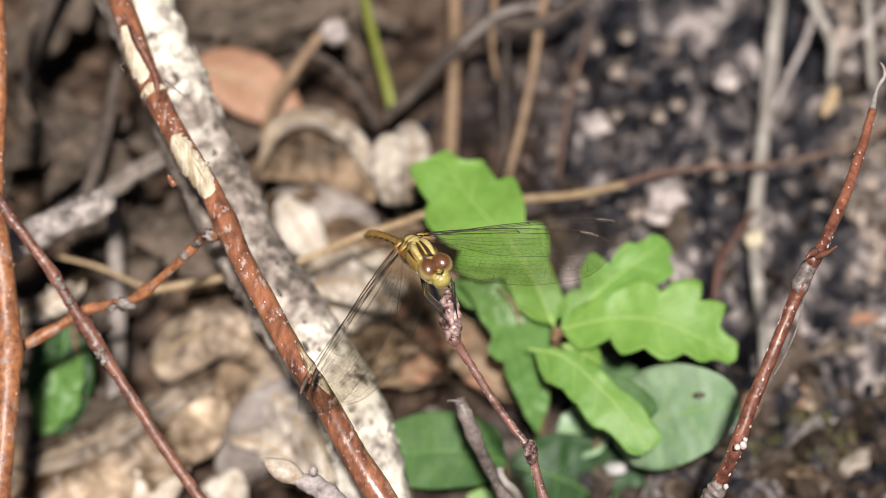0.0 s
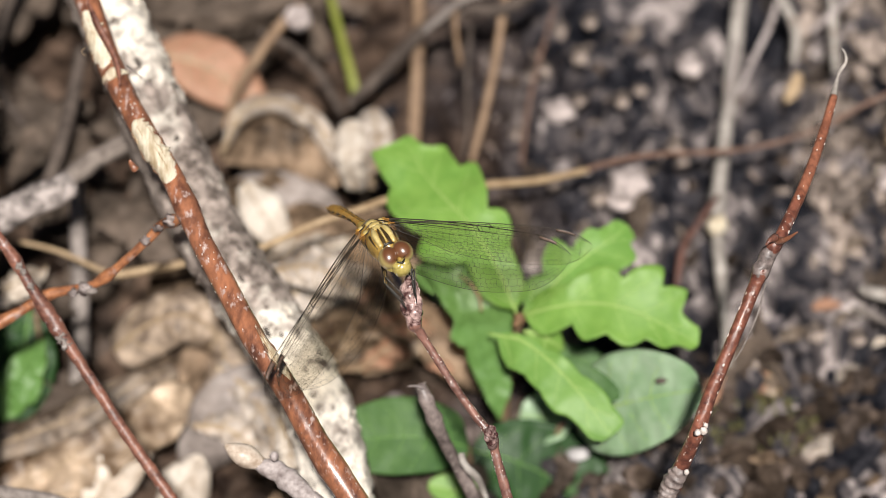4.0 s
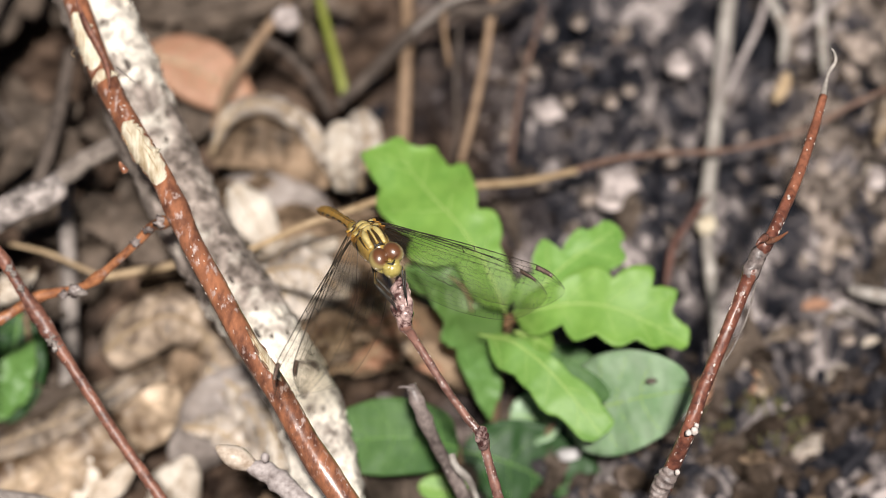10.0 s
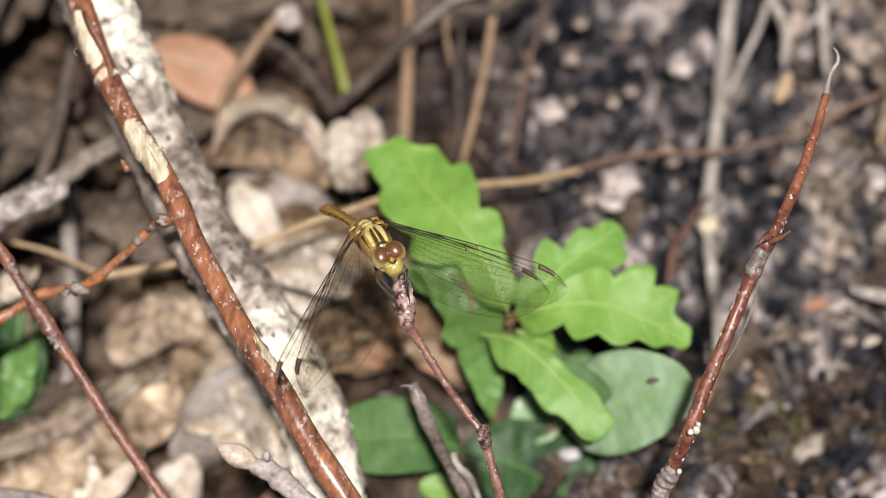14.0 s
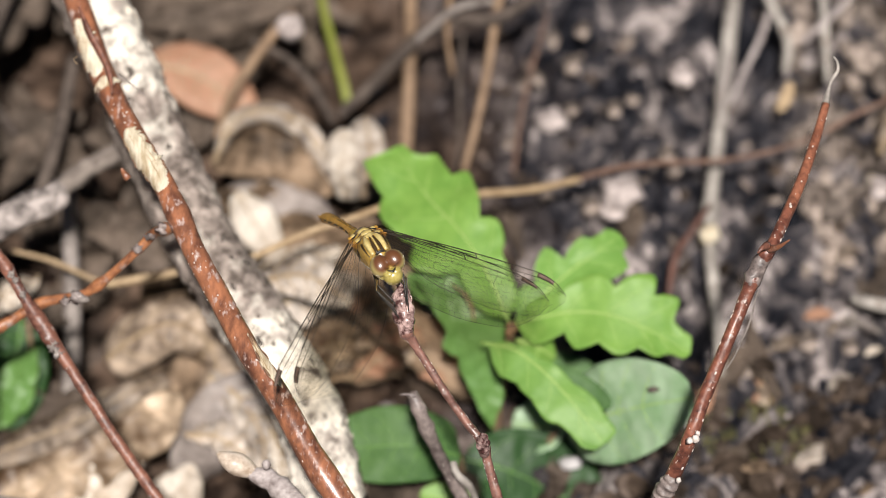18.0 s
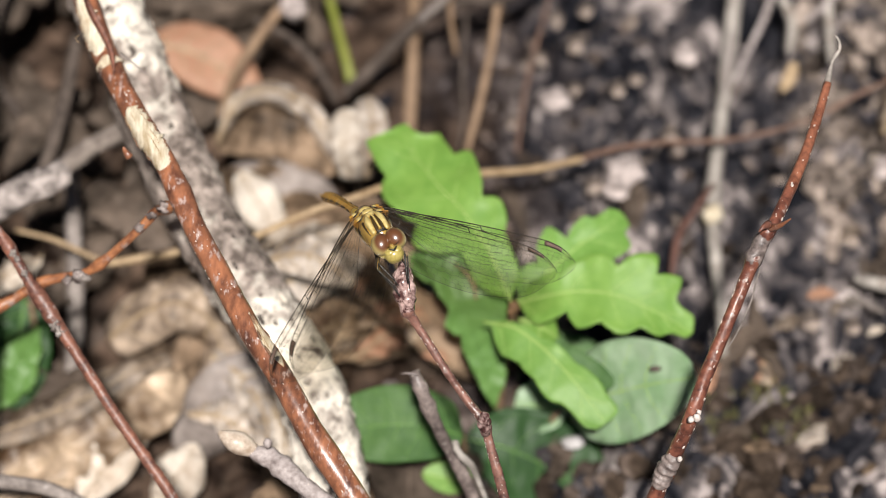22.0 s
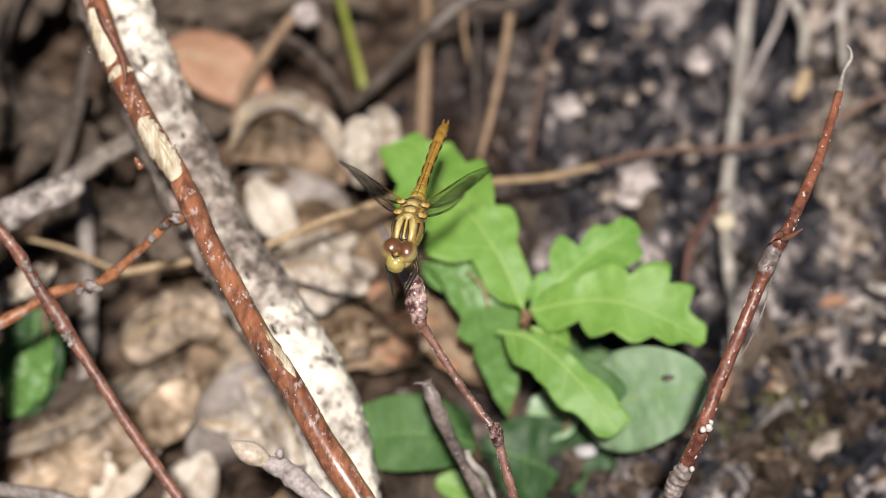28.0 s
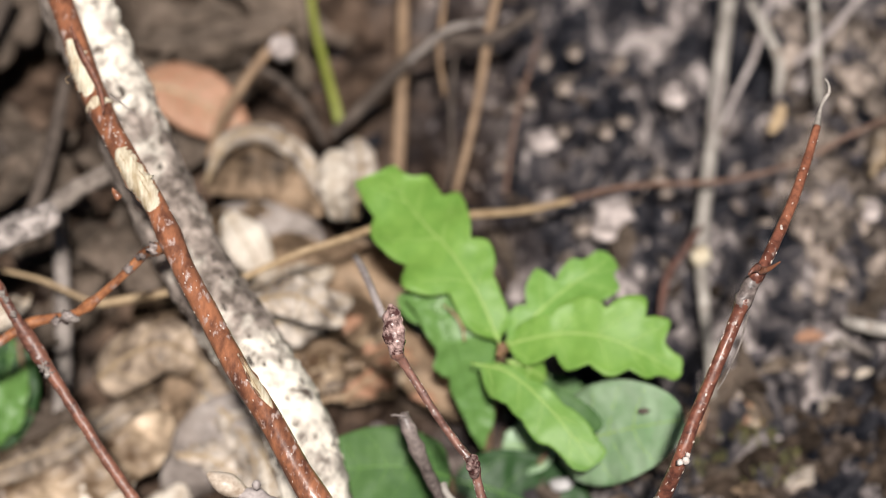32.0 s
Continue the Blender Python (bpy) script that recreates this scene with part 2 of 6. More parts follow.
M_GREYTWIG = material("silver_grey_bark", (0.21, 0.17, 0.16), (0.56, 0.49, 0.47), 300, 0.6, 0.45)
M_STRAW = material("straw_stalk", (0.26, 0.17, 0.09), (0.52, 0.38, 0.23), 260, 0.6, 0.35)
M_STALK = material("brown_stalk", (0.14, 0.085, 0.05), (0.34, 0.225, 0.14), 260, 0.65, 0.4)
M_PALESTEM = material("bleached_stem", (0.16, 0.138, 0.12), (0.54, 0.49, 0.44), 110, 0.7, 0.4, spots=((0.22, 0.16, 0.12), 240, 0.62, 0.72))
M_DARKROOT = material("dark_root", (0.05, 0.022, 0.018), (0.16, 0.075, 0.055), 300, 0.6, 0.4)
M_LENT = material("pale_lenticel", (0.50, 0.42, 0.37), (0.80, 0.72, 0.67), 900, 0.7, 0.0)
M_BUD = material("bud_scales", (0.07, 0.030, 0.028), (0.66, 0.46, 0.42), 300, 0.25, 0.6, coat=0.4, contrast=(0.42, 0.64), per_object=0.2)
M_OAK = material("fresh_oak_leaf", (0.165, 0.34, 0.055), (0.275, 0.47, 0.095), 60, 0.5, 0.2, fine=9, through_light=0.35, per_object=0.08)
M_OAKCOOL = material("cool_green_oak_leaf", (0.165, 0.35, 0.060), (0.285, 0.495, 0.115), 60, 0.5, 0.2, fine=9, through_light=0.32, per_object=0.08)
# darker copy of the fresh oak leaf, with shade put into its colour
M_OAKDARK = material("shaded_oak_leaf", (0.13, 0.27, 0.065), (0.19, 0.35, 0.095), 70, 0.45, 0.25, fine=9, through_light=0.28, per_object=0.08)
# the pale blue-green tone has the leaf's grey-blue sheen painted in
M_ROUND = material("waxy_round_leaf", (0.25, 0.41, 0.205), (0.46, 0.585, 0.41), 60, 0.42, 0.2, fine=4, contrast=(0.36, 0.66), through_light=0.25, spec=0.5)
M_RIB = material("leaf_rib", (0.36, 0.53, 0.14), (0.44, 0.60, 0.19), 200, 0.5, 0.0, through_light=0.2)
M_DEADRIB = material("dead_rib", (0.25, 0.17, 0.10), (0.45, 0.34, 0.22), 200, 0.6, 0.0)
M_GRASS = material("grass_green", (0.24, 0.28, 0.05), (0.38, 0.40, 0.10), 120, 0.45, 0.2, stretch=(6, 6, 1), through_light=0.2)
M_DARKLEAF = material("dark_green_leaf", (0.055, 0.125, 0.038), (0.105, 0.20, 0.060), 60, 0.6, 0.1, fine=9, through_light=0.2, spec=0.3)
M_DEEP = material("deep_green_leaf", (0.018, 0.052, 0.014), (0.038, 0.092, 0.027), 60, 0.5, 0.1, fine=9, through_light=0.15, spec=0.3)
M_RUNNER = material("brown_runner", (0.09, 0.05, 0.035), (0.23, 0.13, 0.09), 260, 0.6, 0.4)
M_GALL = material("brown_gall", (0.10, 0.05, 0.03), (0.34, 0.20, 0.10), 400, 0.7, 0.3)
M_STONE = material("white_pebble", (0.30, 0.28, 0.275), (0.60, 0.57, 0.56), 300, 0.6, 0.3)


# ---------------------------------------------------------------- builders
ORIGIN = {}


def mesh_of(name, geo, mat, origin, smooth=True):
    v, f = geo
    me = bpy.data.meshes.new(name)
    me.from_pydata(((np.asarray(v, float) - origin) * MM).tolist(), [], f)
    me.materials.append(mat)
    if smooth:
        me.polygons.foreach_set("use_smooth", [True] * len(me.polygons))
    me.update()
    return me


def thing(name, geo, mat, origin, label, category, group="", kind="", smooth=True):
    origin = np.asarray(origin, float)
    ob = new(name, mesh_of(name, geo, mat, origin, smooth))
    ob.location = (origin * MM).tolist()
    ORIGIN[ob.name] = origin
    return tagged(ob, label, category, group, kind)


def part(name, geo, mat, parent, label="", kind="", smooth=True):
    origin = ORIGIN[parent.name]
    ob = new(name, mesh_of(name, geo, mat, origin, smooth))
    ob.parent = parent
    ORIGIN[ob.name] = origin
    return tagged(ob, label, "", "", kind)


def joined(geos):
    vs, fs, k = [], [], 0
    for v, f in geos:
        vs.append(np.asarray(v, float))
        fs += [tuple(i + k for i in q) for q in f]
        k += len(v)
    return np.concatenate(vs), fs


def spline(pts, n):
    """n + 1 points on a smooth curve through pts."""
    p = np.asarray(pts, float)
    if len(p) == 2:
        return p[0] + (p[1] - p[0]) * np.linspace(0, 1, n + 1)[:, None]
    ext = np.vstack([2 * p[0] - p[1], p, 2 * p[-1] - p[-2]])
    seg = np.linalg.norm(np.diff(p, axis=0), axis=1)
    cum = np.concatenate([[0], np.cumsum(seg)])
    out = []
    for s in np.linspace(0, cum[-1], n + 1):
        i = min(int(np.searchsorted(cum, s, side="right")) - 1, len(p) - 2)
        t = (s - cum[i]) / max(seg[i], 1e-9)
        a, b, c, d = ext[i:i + 4]
        out.append(0.5 * (2 * b + (c - a) * t + (2 * a - 5 * b + 4 * c - d) * t * t + (3 * b - a - 3 * c + d) * t ** 3))
    return np.array(out)


def frames_along(c):
    t = np.gradient(c, axis=0)
    t /= np.linalg.norm(t, axis=1)[:, None] + 1e-12
    ref = np.array((0.31, -0.52, 0.79))
    n = np.empty_like(t)
    prev = ref
    for i in range(len(t)):
        v = prev - t[i] * prev.dot(t[i])
        prev = n[i] = v / np.linalg.norm(v)
    return t, n, np.cross(t, n)


def tube(pts, radii, sides=10, step=1.2, rough=0.05, lump=1.5, knots=(), seed=0, flat=1.0):
    """A rounded stick through pts; radii run evenly along it; knots are (place 0..1, swelling, length in mm)."""
    length = np.linalg.norm(np.diff(np.asarray(pts, float), axis=0), axis=1).sum()
    n = max(3, int(length / step))
    c = spline(pts, n)
    s = np.linspace(0, 1, n + 1)
    r = np.interp(s, np.linspace(0, 1, len(radii)), radii)
    for at, swell, wide in knots:
        r = r * (1 + swell * np.exp(-((s - at) * length / wide) ** 2))
    t, u, w = frames_along(c)
    v, f = [], []
    for i in range(n + 1):
        for k in range(sides):
            a = 2 * math.pi * k / sides
            way = u[i] * math.cos(a) + w[i] * math.sin(a) * flat
            q = c[i] + way * r[i]
            d = noise.noise(Vector(q / lump) + Vector((seed * 7.1, 0, 0))) * rough + noise.noise(Vector(q / (lump * 3.2)) + Vector((0, seed * 3.3, 0))) * rough
            v.append(c[i] + way * r[i] * (1 + d))
    for i in range(n):
        for k in range(sides):
            k2 = (k + 1) % sides
            f.append((i * sides + k, i * sides + k2, (i + 1) * sides + k2, (i + 1) * sides + k))
    for i, sign in ((0, -1), (n, 1)):
        v.append(c[i] + t[i] * r[i] * 0.35 * sign)
        for k in range(sides):
            a, b = i * sides + k, i * sides + (k + 1) % sides
            f.append((a, b, len(v) - 1) if sign > 0 else (b, a, len(v) - 1))
    return np.array(v), f


def blob(centre, size, seed=0, rings=6, sides=8, rough=0.2, axes=None):
    """A lumpy rounded body with half sizes along its axes."""
    ax = np.eye(3) if axes is None else np.array([np.asarray(a, float) for a in axes])
    v, f = [], []
    for i in range(rings + 1):
        p = math.pi * i / rings
        for k in range(sides if 0 < i < rings else 1):
            a = 2 * math.pi * k / sides
            q = np.array((math.sin(p) * math.cos(a), math.sin(p) * math.sin(a), math.cos(p)))
            q = q * (1 + rough * noise.noise(Vector(q * 1.7) + Vector((seed * 5.3, seed, 0))))
            v.append(np.asarray(centre, float) + (q * np.asarray(size, float)) @ ax)
    def at(i, k):
        return 0 if i == 0 else (1 + (rings - 1) * sides if i == rings else 1 + (i - 1) * sides + k % sides)
    for i in range(rings):
        for k in range(sides):
            q = [at(i, k), at(i + 1, k), at(i + 1, k + 1), at(i, k + 1)]
            q = list(dict.fromkeys(q))
            f.append(tuple(q))
    return np.array(v), f


def lenticels(pts, radii, count, size, seed, span=(0.0, 1.0), face=None):
    """Small pale pores standing proud of a stick's bark."""
    rng = random.Random(seed)
    c = spline(pts, 200)
    t, u, w = frames_along(c)
    out = []
    for _ in range(count):
        s = rng.uniform(*span)
        i = int(s * 200)
        r = np.interp(s, np.linspace(0, 1, len(radii)), radii)
        a = rng.uniform(0, 2 * math.pi)
        way = u[i] * math.cos(a) + w[i] * math.sin(a)
        z = size * rng.uniform(0.5, 1.3)
        out.append(blob(c[i] + way * r * 0.99, (z * 0.5, z * rng.uniform(0.6, 1.1), z * rng.uniform(0.8, 1.6)), rng.random() * 50, 3, 5, 0.2,
                        (way, np.cross(way, t[i]), t[i])))
    return joined(out)


def lobed(n, depth, skew=1.25, blunt=0.75):
    """Half width of an oak leaf from base 0 to tip 1, for one side."""
    def half(s, shift):
        env = math.sin(math.pi * min(1, max(0, s)) ** skew) ** blunt if 0 < s < 1 else 0
        wave = abs(math.sin(math.pi * (n * s + shift))) ** 0.75
        return env * (1 - depth + depth * wave) + 0.02
    return half


def profile(left, right):
    """Half width from base to tip by a few (place, width) knots for either side, eased between them."""
    def half(s, shift):
        pts = left if shift < 0.5 else right
        for (a, u), (b, w) in zip(pts[:-1], pts[1:]):
            if s <= b:
                k = (s - a) / (b - a)
                return u + (w - u) * k * k * (3 - 2 * k)
        return pts[-1][1]
    return half


def lobed_side(knots):
    """One margin of an oak leaf in its own plane, as (place along the rib, distance from it): sinus, lobe, sinus, lobe ... up to the tip.
    Each lobe swells quickly from its sinus and rounds off to the next one."""
    out = [knots[0]]
    for k in range(1, len(knots) - 1, 2):
        (a, u), (t, w), (b, v) = knots[k - 1], knots[k], knots[k + 1]
        arc = [(a, u), (a + 0.30 * (t - a), u + 0.58 * (w - u)), (a + 0.72 * (t - a), u + 0.93 * (w - u)), (t, w), (t + 0.5 * (b - t), w + 0.26 * (v - w)), (b, v)]
        out += [tuple(q) for q in spline([(p * 30, r, 0) for p, r in arc], 12)[1:, :2] / (30, 1)]
    return np.array(out)


def lobed_blade(spine, facing, left, right, nu=90, nv=7, cup=0.1, wave=0.5, thick=0.2, seed=0, curl=0.0):
    """An oak leaf on a bent spine, with lobed margins from lobed_side() that may lean past their places on the rib; curl lifts the margin."""
    n = 200
    c = spline(spine, n)
    t = np.gradient(c, axis=0)
    t /= np.linalg.norm(t, axis=1)[:, None]
    fc = np.asarray(facing, float)
    length = np.linalg.norm(np.diff(c, axis=0), axis=1).sum()
    rows = np.linspace(0, 1, nu + 1)
    edges = []
    for knots in (left, right):
        e = lobed_side(list(knots) + [(1.0, 0.0)] * (1 if len(knots) % 2 == 0 else 0))
        e = np.vstack([(0.0, 0.05), e, (1.0, 0.0)])
        arc = np.concatenate([[0], np.cumsum(np.hypot(np.diff(e[:, 0]) * length, np.diff(e[:, 1])))])
        run = np.maximum.accumulate(e[:, 0])
        p = 0.35 * arc / arc[-1] + 0.65 * run / run[-1]
        edges.append(np.stack([np.interp(rows, p, e[:, 0]), np.interp(rows, p, e[:, 1])], 1))

    def at(q, w, x):
        i = max(0.0, min(1.0, q)) * n
        k = min(int(i), n - 1)
        o, d = c[k] + (c[k + 1] - c[k]) * (i - k), t[k]
        side = np.cross(d, fc)
        side /= np.linalg.norm(side)
        nrm = np.cross(side, d)
        h = cup * abs(w) + curl * abs(x) ** 5
        p = o + side * w
        h += wave * (noise.noise(Vector(p / (length * 0.17)) + Vector((seed * 3.7, 0, 0))) * (0.3 + abs(x)) + 0.4 * noise.noise(Vector(p / (length * 0.07)) + Vector((0, seed, 0))) * abs(x))
        return p + nrm * h, nrm

    top = []
    for i in range(nu + 1):
        for j in range(-nv, nv + 1):
            x = j / nv
            q, w = edges[0 if j < 0 else 1][i]
            top.append(at(rows[i] + (q - rows[i]) * abs(x), w * x, x))
    m = 2 * nv + 1
    n0 = len(top)
    v = [q for q, _ in top] + [q - nr * thick for q, nr in top]
    f = []
    for i in range(nu):
        for j in range(m - 1):
            a, b, d, e = i * m + j, i * m + j + 1, (i + 1) * m + j + 1, (i + 1) * m + j
            f += [(a, b, d, e), (n0 + e, n0 + d, n0 + b, n0 + a)]
    rim = [j for j in range(m)] + [i * m + m - 1 for i in range(1, nu + 1)] + [nu * m + j for j in range(m - 2, -1, -1)] + [i * m for i in range(nu - 1, 0, -1)]
    for k in range(len(rim)):
        a, b = rim[k], rim[(k + 1) % len(rim)]
        f.append((b, a, n0 + a, n0 + b))
    grid = np.array(v[:n0]).reshape(nu + 1, m, 3)
    tips = [[int(np.argmin(np.abs(edges[k][:, 0] - q) + np.abs(edges[k][:, 1] - w) * 0.2)) for q, w in knots[1::2]] for k, knots in enumerate((left, right))]
    return (np.array(v), f), grid, tips


def oak_leaf(parent, spine, left, right, mat, label, rib_r=0.13, **kw):
    """A fresh oak leaf with its midrib and a side vein into every lobe."""
    geo, grid, tips = lobed_blade(spine, GREEN, left, right, **kw)
    ob = part("leaf", geo, mat, parent, label)
    nu, nv = grid.shape[0] - 1, grid.shape[1] // 2
    lift = np.asarray(GREEN, float) * rib_r * 0.3
    part("rib", tube(grid[::max(1, nu // 14), nv] + lift, [rib_r * 1.7, rib_r * 1.2, rib_r * 0.4], 6, 1.0, 0), M_RIB, ob)
    for k, rows in enumerate(tips):
        for r in rows:
            i0 = max(1, r - int(0.14 * nu))
            path = [grid[i0 + int(round((r - i0) * q)), nv + int(round((-1 if k == 0 else 1) * q * nv * 0.86))] + lift for q in (0, 0.34, 0.67, 1.0)]
            part("side_vein", tube(path, [rib_r * 0.55, rib_r * 0.2], 5, 1.0, 0), M_RIB, ob)
    return ob


def oval(power=0.55, skew=1.0):
    def half(s, shift):
        return (math.sin(math.pi * min(1, max(0, s)) ** skew) ** power if 0 < s < 1 else 0) + 0.01
    return half


def blade(spine, facing, half_width, shape, shift=(0.1, 0.55), nu=56, nv=7, cup=0.15, roll=0.0, wave=0.0, thick=0.22, seed=0, sweep=0.0, skew=(1.0, 1.0)):
    """A leaf blade on a bent spine; facing is the way its upper side looks; roll bends it across (turns in all), cup folds it at the rib."""
    c = spline(spine, nu)
    t = np.gradient(c, axis=0)
    t /= np.linalg.norm(t, axis=1)[:, None]
    fc = np.asarray(facing, float)
    top = []
    length = np.linalg.norm(np.diff(c, axis=0), axis=1).sum()
    for i in range(nu + 1):
        side = np.cross(t[i], fc)
        side /= np.linalg.norm(side)
        nrm = np.cross(side, t[i])
        s = i / nu
        for j in range(-nv, nv + 1):
            x = j / nv
            k = 0 if j < 0 else 1
            wd = half_width * skew[k] * shape(s, shift[k]) * x
            if roll:
                ang = roll * x * math.pi
                rad = half_width * skew[k] * shape(s, shift[k]) / (abs(roll) * math.pi + 1e-6)
                a, h = rad * math.sin(abs(roll) * math.pi * abs(x)) * (1 if x > 0 else -1), rad * (1 - math.cos(ang)) * (1 if roll > 0 else -1)
            else:
                a, h = wd, 0.0
            h += cup * abs(wd)
            q = c[i] + side * a + nrm * h + t[i] * sweep * abs(wd)
            if wave:
                q = q + nrm * wave * (noise.noise(Vector(q / (length * 0.16)) + Vector((seed * 3.7, 0, 0))) * (0.3 + abs(x)) + 0.35 * noise.noise(Vector(q / (length * 0.06)) + Vector((0, seed, 0))))
            top.append((q, nrm))
    m = 2 * nv + 1
    n0 = len(top)
    v = [q for q, _ in top] + [q - nr * thick for q, nr in top]
    f = []
    for i in range(nu):
        for j in range(m - 1):
            a, b, d, e = i * m + j, i * m + j + 1, (i + 1) * m + j + 1, (i + 1) * m + j
            f += [(a, b, d, e), (n0 + e, n0 + d, n0 + b, n0 + a)]
    rim = [j for j in range(m)] + [i * m + m - 1 for i in range(1, nu + 1)] + [nu * m + j for j in range(m - 2, -1, -1)] + [i * m for i in range(nu - 1, 0, -1)]
    for k in range(len(rim)):
        a, b = rim[k], rim[(k + 1) % len(rim)]
        f.append((b, a, n0 + a, n0 + b))
    grid = np.array(v[:n0]).reshape(nu + 1, m, 3)
    return (np.array(v), f), grid


def ribs_of(grid, pairs, up, r=0.2):
    """Midrib and side veins lying on a blade."""
    nu, m = grid.shape[0] - 1, grid.shape[1]
    nv = m // 2
    lift = np.asarray(up, float) * r * 0.35
    out = [tube(grid[::max(1, nu // 12), nv] + lift, [r * 1.6, r, r * 0.5], 6, 1.0, 0)]
    for k in range(pairs):
        i0 = int(nu * (0.12 + 0.72 * k / pairs))
        for sgn in (-1, 1):
            pts = [grid[min(nu, i0 + int(q * nu * 0.14)), nv + int(round(sgn * q * nv * 0.9))] + lift for q in (0, 0.34, 0.67, 1.0)]
            out.append(tube(pts, [r * 0.6, r * 0.25], 5, 1.0, 0))
    return joined(out)


def leaf(name, spine, facing, half_width, shape, mat, rib, label, category="leaf", parent=None, pairs=6, group="", rib_r=0.2, **kw):
    geo, grid = blade(spine, facing, half_width, shape, **kw)
    ob = part(name, geo, mat, parent, label) if parent else thing(name, geo, mat, spine[0], label, category, group)
    if pairs:
        part("rib", ribs_of(grid, pairs, facing, rib_r), rib, ob)
    return ob


def stick(name, pts, radii, mat, label, category="twig", lent=0, lent_size=0.2, group="", parent=None, **kw):
    geo = tube(pts, radii, **kw)
    ob = part(name, geo, mat, parent, label) if parent else thing(name, geo, mat, pts[-1], label, category, group)
    if lent:
        part("lenticels", lenticels(pts, radii, lent, lent_size, kw.get("seed", 0) + 5), M_LENT, ob, kind="stuff")
    return ob


# ---------------------------------------------------------------- ground
def ground_height(x, y):
    """Humus relief in mm, lumpy on the bare side."""
    bare = 1 / (1 + math.exp(-max(-60, min(60, (x - 6) / 6))))
    q = Vector((x, y, 0))
    far = math.exp(-(x * x + y * y) / 400 ** 2)
    h = noise.noise(q / 30) * 4 + (noise.noise(Vector((x / 9, y / 15, 0))) * 6.5 + abs(noise.noise(q / 6)) * 9.0 + noise.noise(q / 3.2) * 4.0 + noise.noise(q / 1.7) * 1.5) * (0.35 + 0.65 * bare)
    return h * far - 3.5 - 14 * (1 - bare) * far


def ground():
    inner = [i * 0.75 for i in range(-153, 154)]
    outer = [115 * 1.33 ** k for k in range(1, 22)]
    ax = [-q for q in reversed(outer)] + inner + outer
    n = len(ax)
    v = [(x, y, ground_height(x, y)) for y in ax for x in ax]
    f = [(j * n + i, j * n + i + 1, (j + 1) * n + i + 1, (j + 1) * n + i) for j in range(n - 1) for i in range(n - 1)]
    return thing("ground", (np.array(v), f), M_GROUND, (0, 0, 0), "dark crumbly forest humus under leaf litter", "ground", kind="structure")


ground()


def crumbs(name, count, box, size, mat, label, seed, flat=(0.5, 1.0), long=(0.7, 1.6), lift=0.0):
    rng = random.Random(seed)
    out = []
    for _ in range(count):
        x, y = rng.uniform(box[0], box[1]), rng.uniform(box[2], box[3])
        if x < 6 and y > 15 and mat is not M_CRUMB:
            continue
        s = size * rng.uniform(0.35, 1.0) ** 1.5 * 1.4
        a, tip = rng.uniform(0, 6.28), rng.uniform(-0.5, 0.5)
        e = Euler((tip, rng.uniform(-0.5, 0.5), a)).to_matrix()
        out.append(blob((x, y, ground_height(x, y) + s * 0.25 + lift), (s * rng.uniform(*long), s * rng.uniform(0.6, 1.1), s * rng.uniform(*flat)), rng.random() * 90, 4, 6, 0.95,
                        [e.col[i] for i in range(3)]))
    return thing(name, joined(out), mat, (0.5 * (box[0] + box[1]), 0.5 * (box[2] + box[3]), 0), label, "soil", kind="stuff", smooth=False)


crumbs("charred_crumbs", 420, (-30, 100, -85, 100), 1.1, M_CRUMB, "blackened crumbs of charred bark and humus on the ground", 11, flat=(0.25, 0.6), long=(0.8, 2.2))
crumbs("soil_crumbs", 420, (-30, 100, -85, 100), 1.0, M_CRUMB2, "brown crumbs of humus on the ground", 14, flat=(0.25, 0.6), long=(0.8, 2.2))
crumbs("humus_clods", 640, (8, 100, -85, -24), 2.1, M_CRUMB2, "rough brown clods of humus and rotted leaf", 15, flat=(0.3, 0.7))
crumbs("weathered_clods", 420, (58, 106, -2, 60), 2.3, M_CLOD, "pale brown weathered clods of bark and earth", 16, flat=(0.35, 0.8))
crumbs("bark_chips", 180, (-12, 100, -85, 100), 0.7, M_CHIP, "pale weathered chips of wood and leaf on humus", 12, flat=(0.15, 0.4), long=(0.8, 2.2), lift=0.5)
crumbs("soil_flecks", 420, (0, 100, -60, 100), 0.55, M_FLECK, "tiny pale flecks of bark and ash on humus", 17, flat=(0.4, 0.9), long=(0.8, 2.0), lift=0.3)
crumbs("litter_crumbs", 500, (-95, 10, -85, 95), 1.6, M_CRUMB2, "broken bits of dead leaf between the litter", 13, flat=(0.12, 0.35), long=(0.8, 2.4))

# ---------------------------------------------------------------- leaf litter
OAKDEAD, OVALDEAD = lobed(4.0, 0.30, 1.1, 0.7), oval(0.6)
LITTER = "dead leaves of the litter"


def dead(spine, half, mat=M_DEAD, facing=(0, -0.35, 1), label="dry curled brown oak leaf lying in the litter", shape=OAKDEAD, **kw):
    kw = {**dict(nu=30, nv=5, cup=0.25, roll=0.22, wave=2.6, thick=0.25, pairs=4, rib_r=0.3), **kw}
    return leaf("dead_leaf", spine, facing, half, shape, mat, mat if mat in (M_UMBER, M_COCOA, M_ASHLEAF) else M_DEADRIB, label, "dead leaf", group=LITTER, **kw)


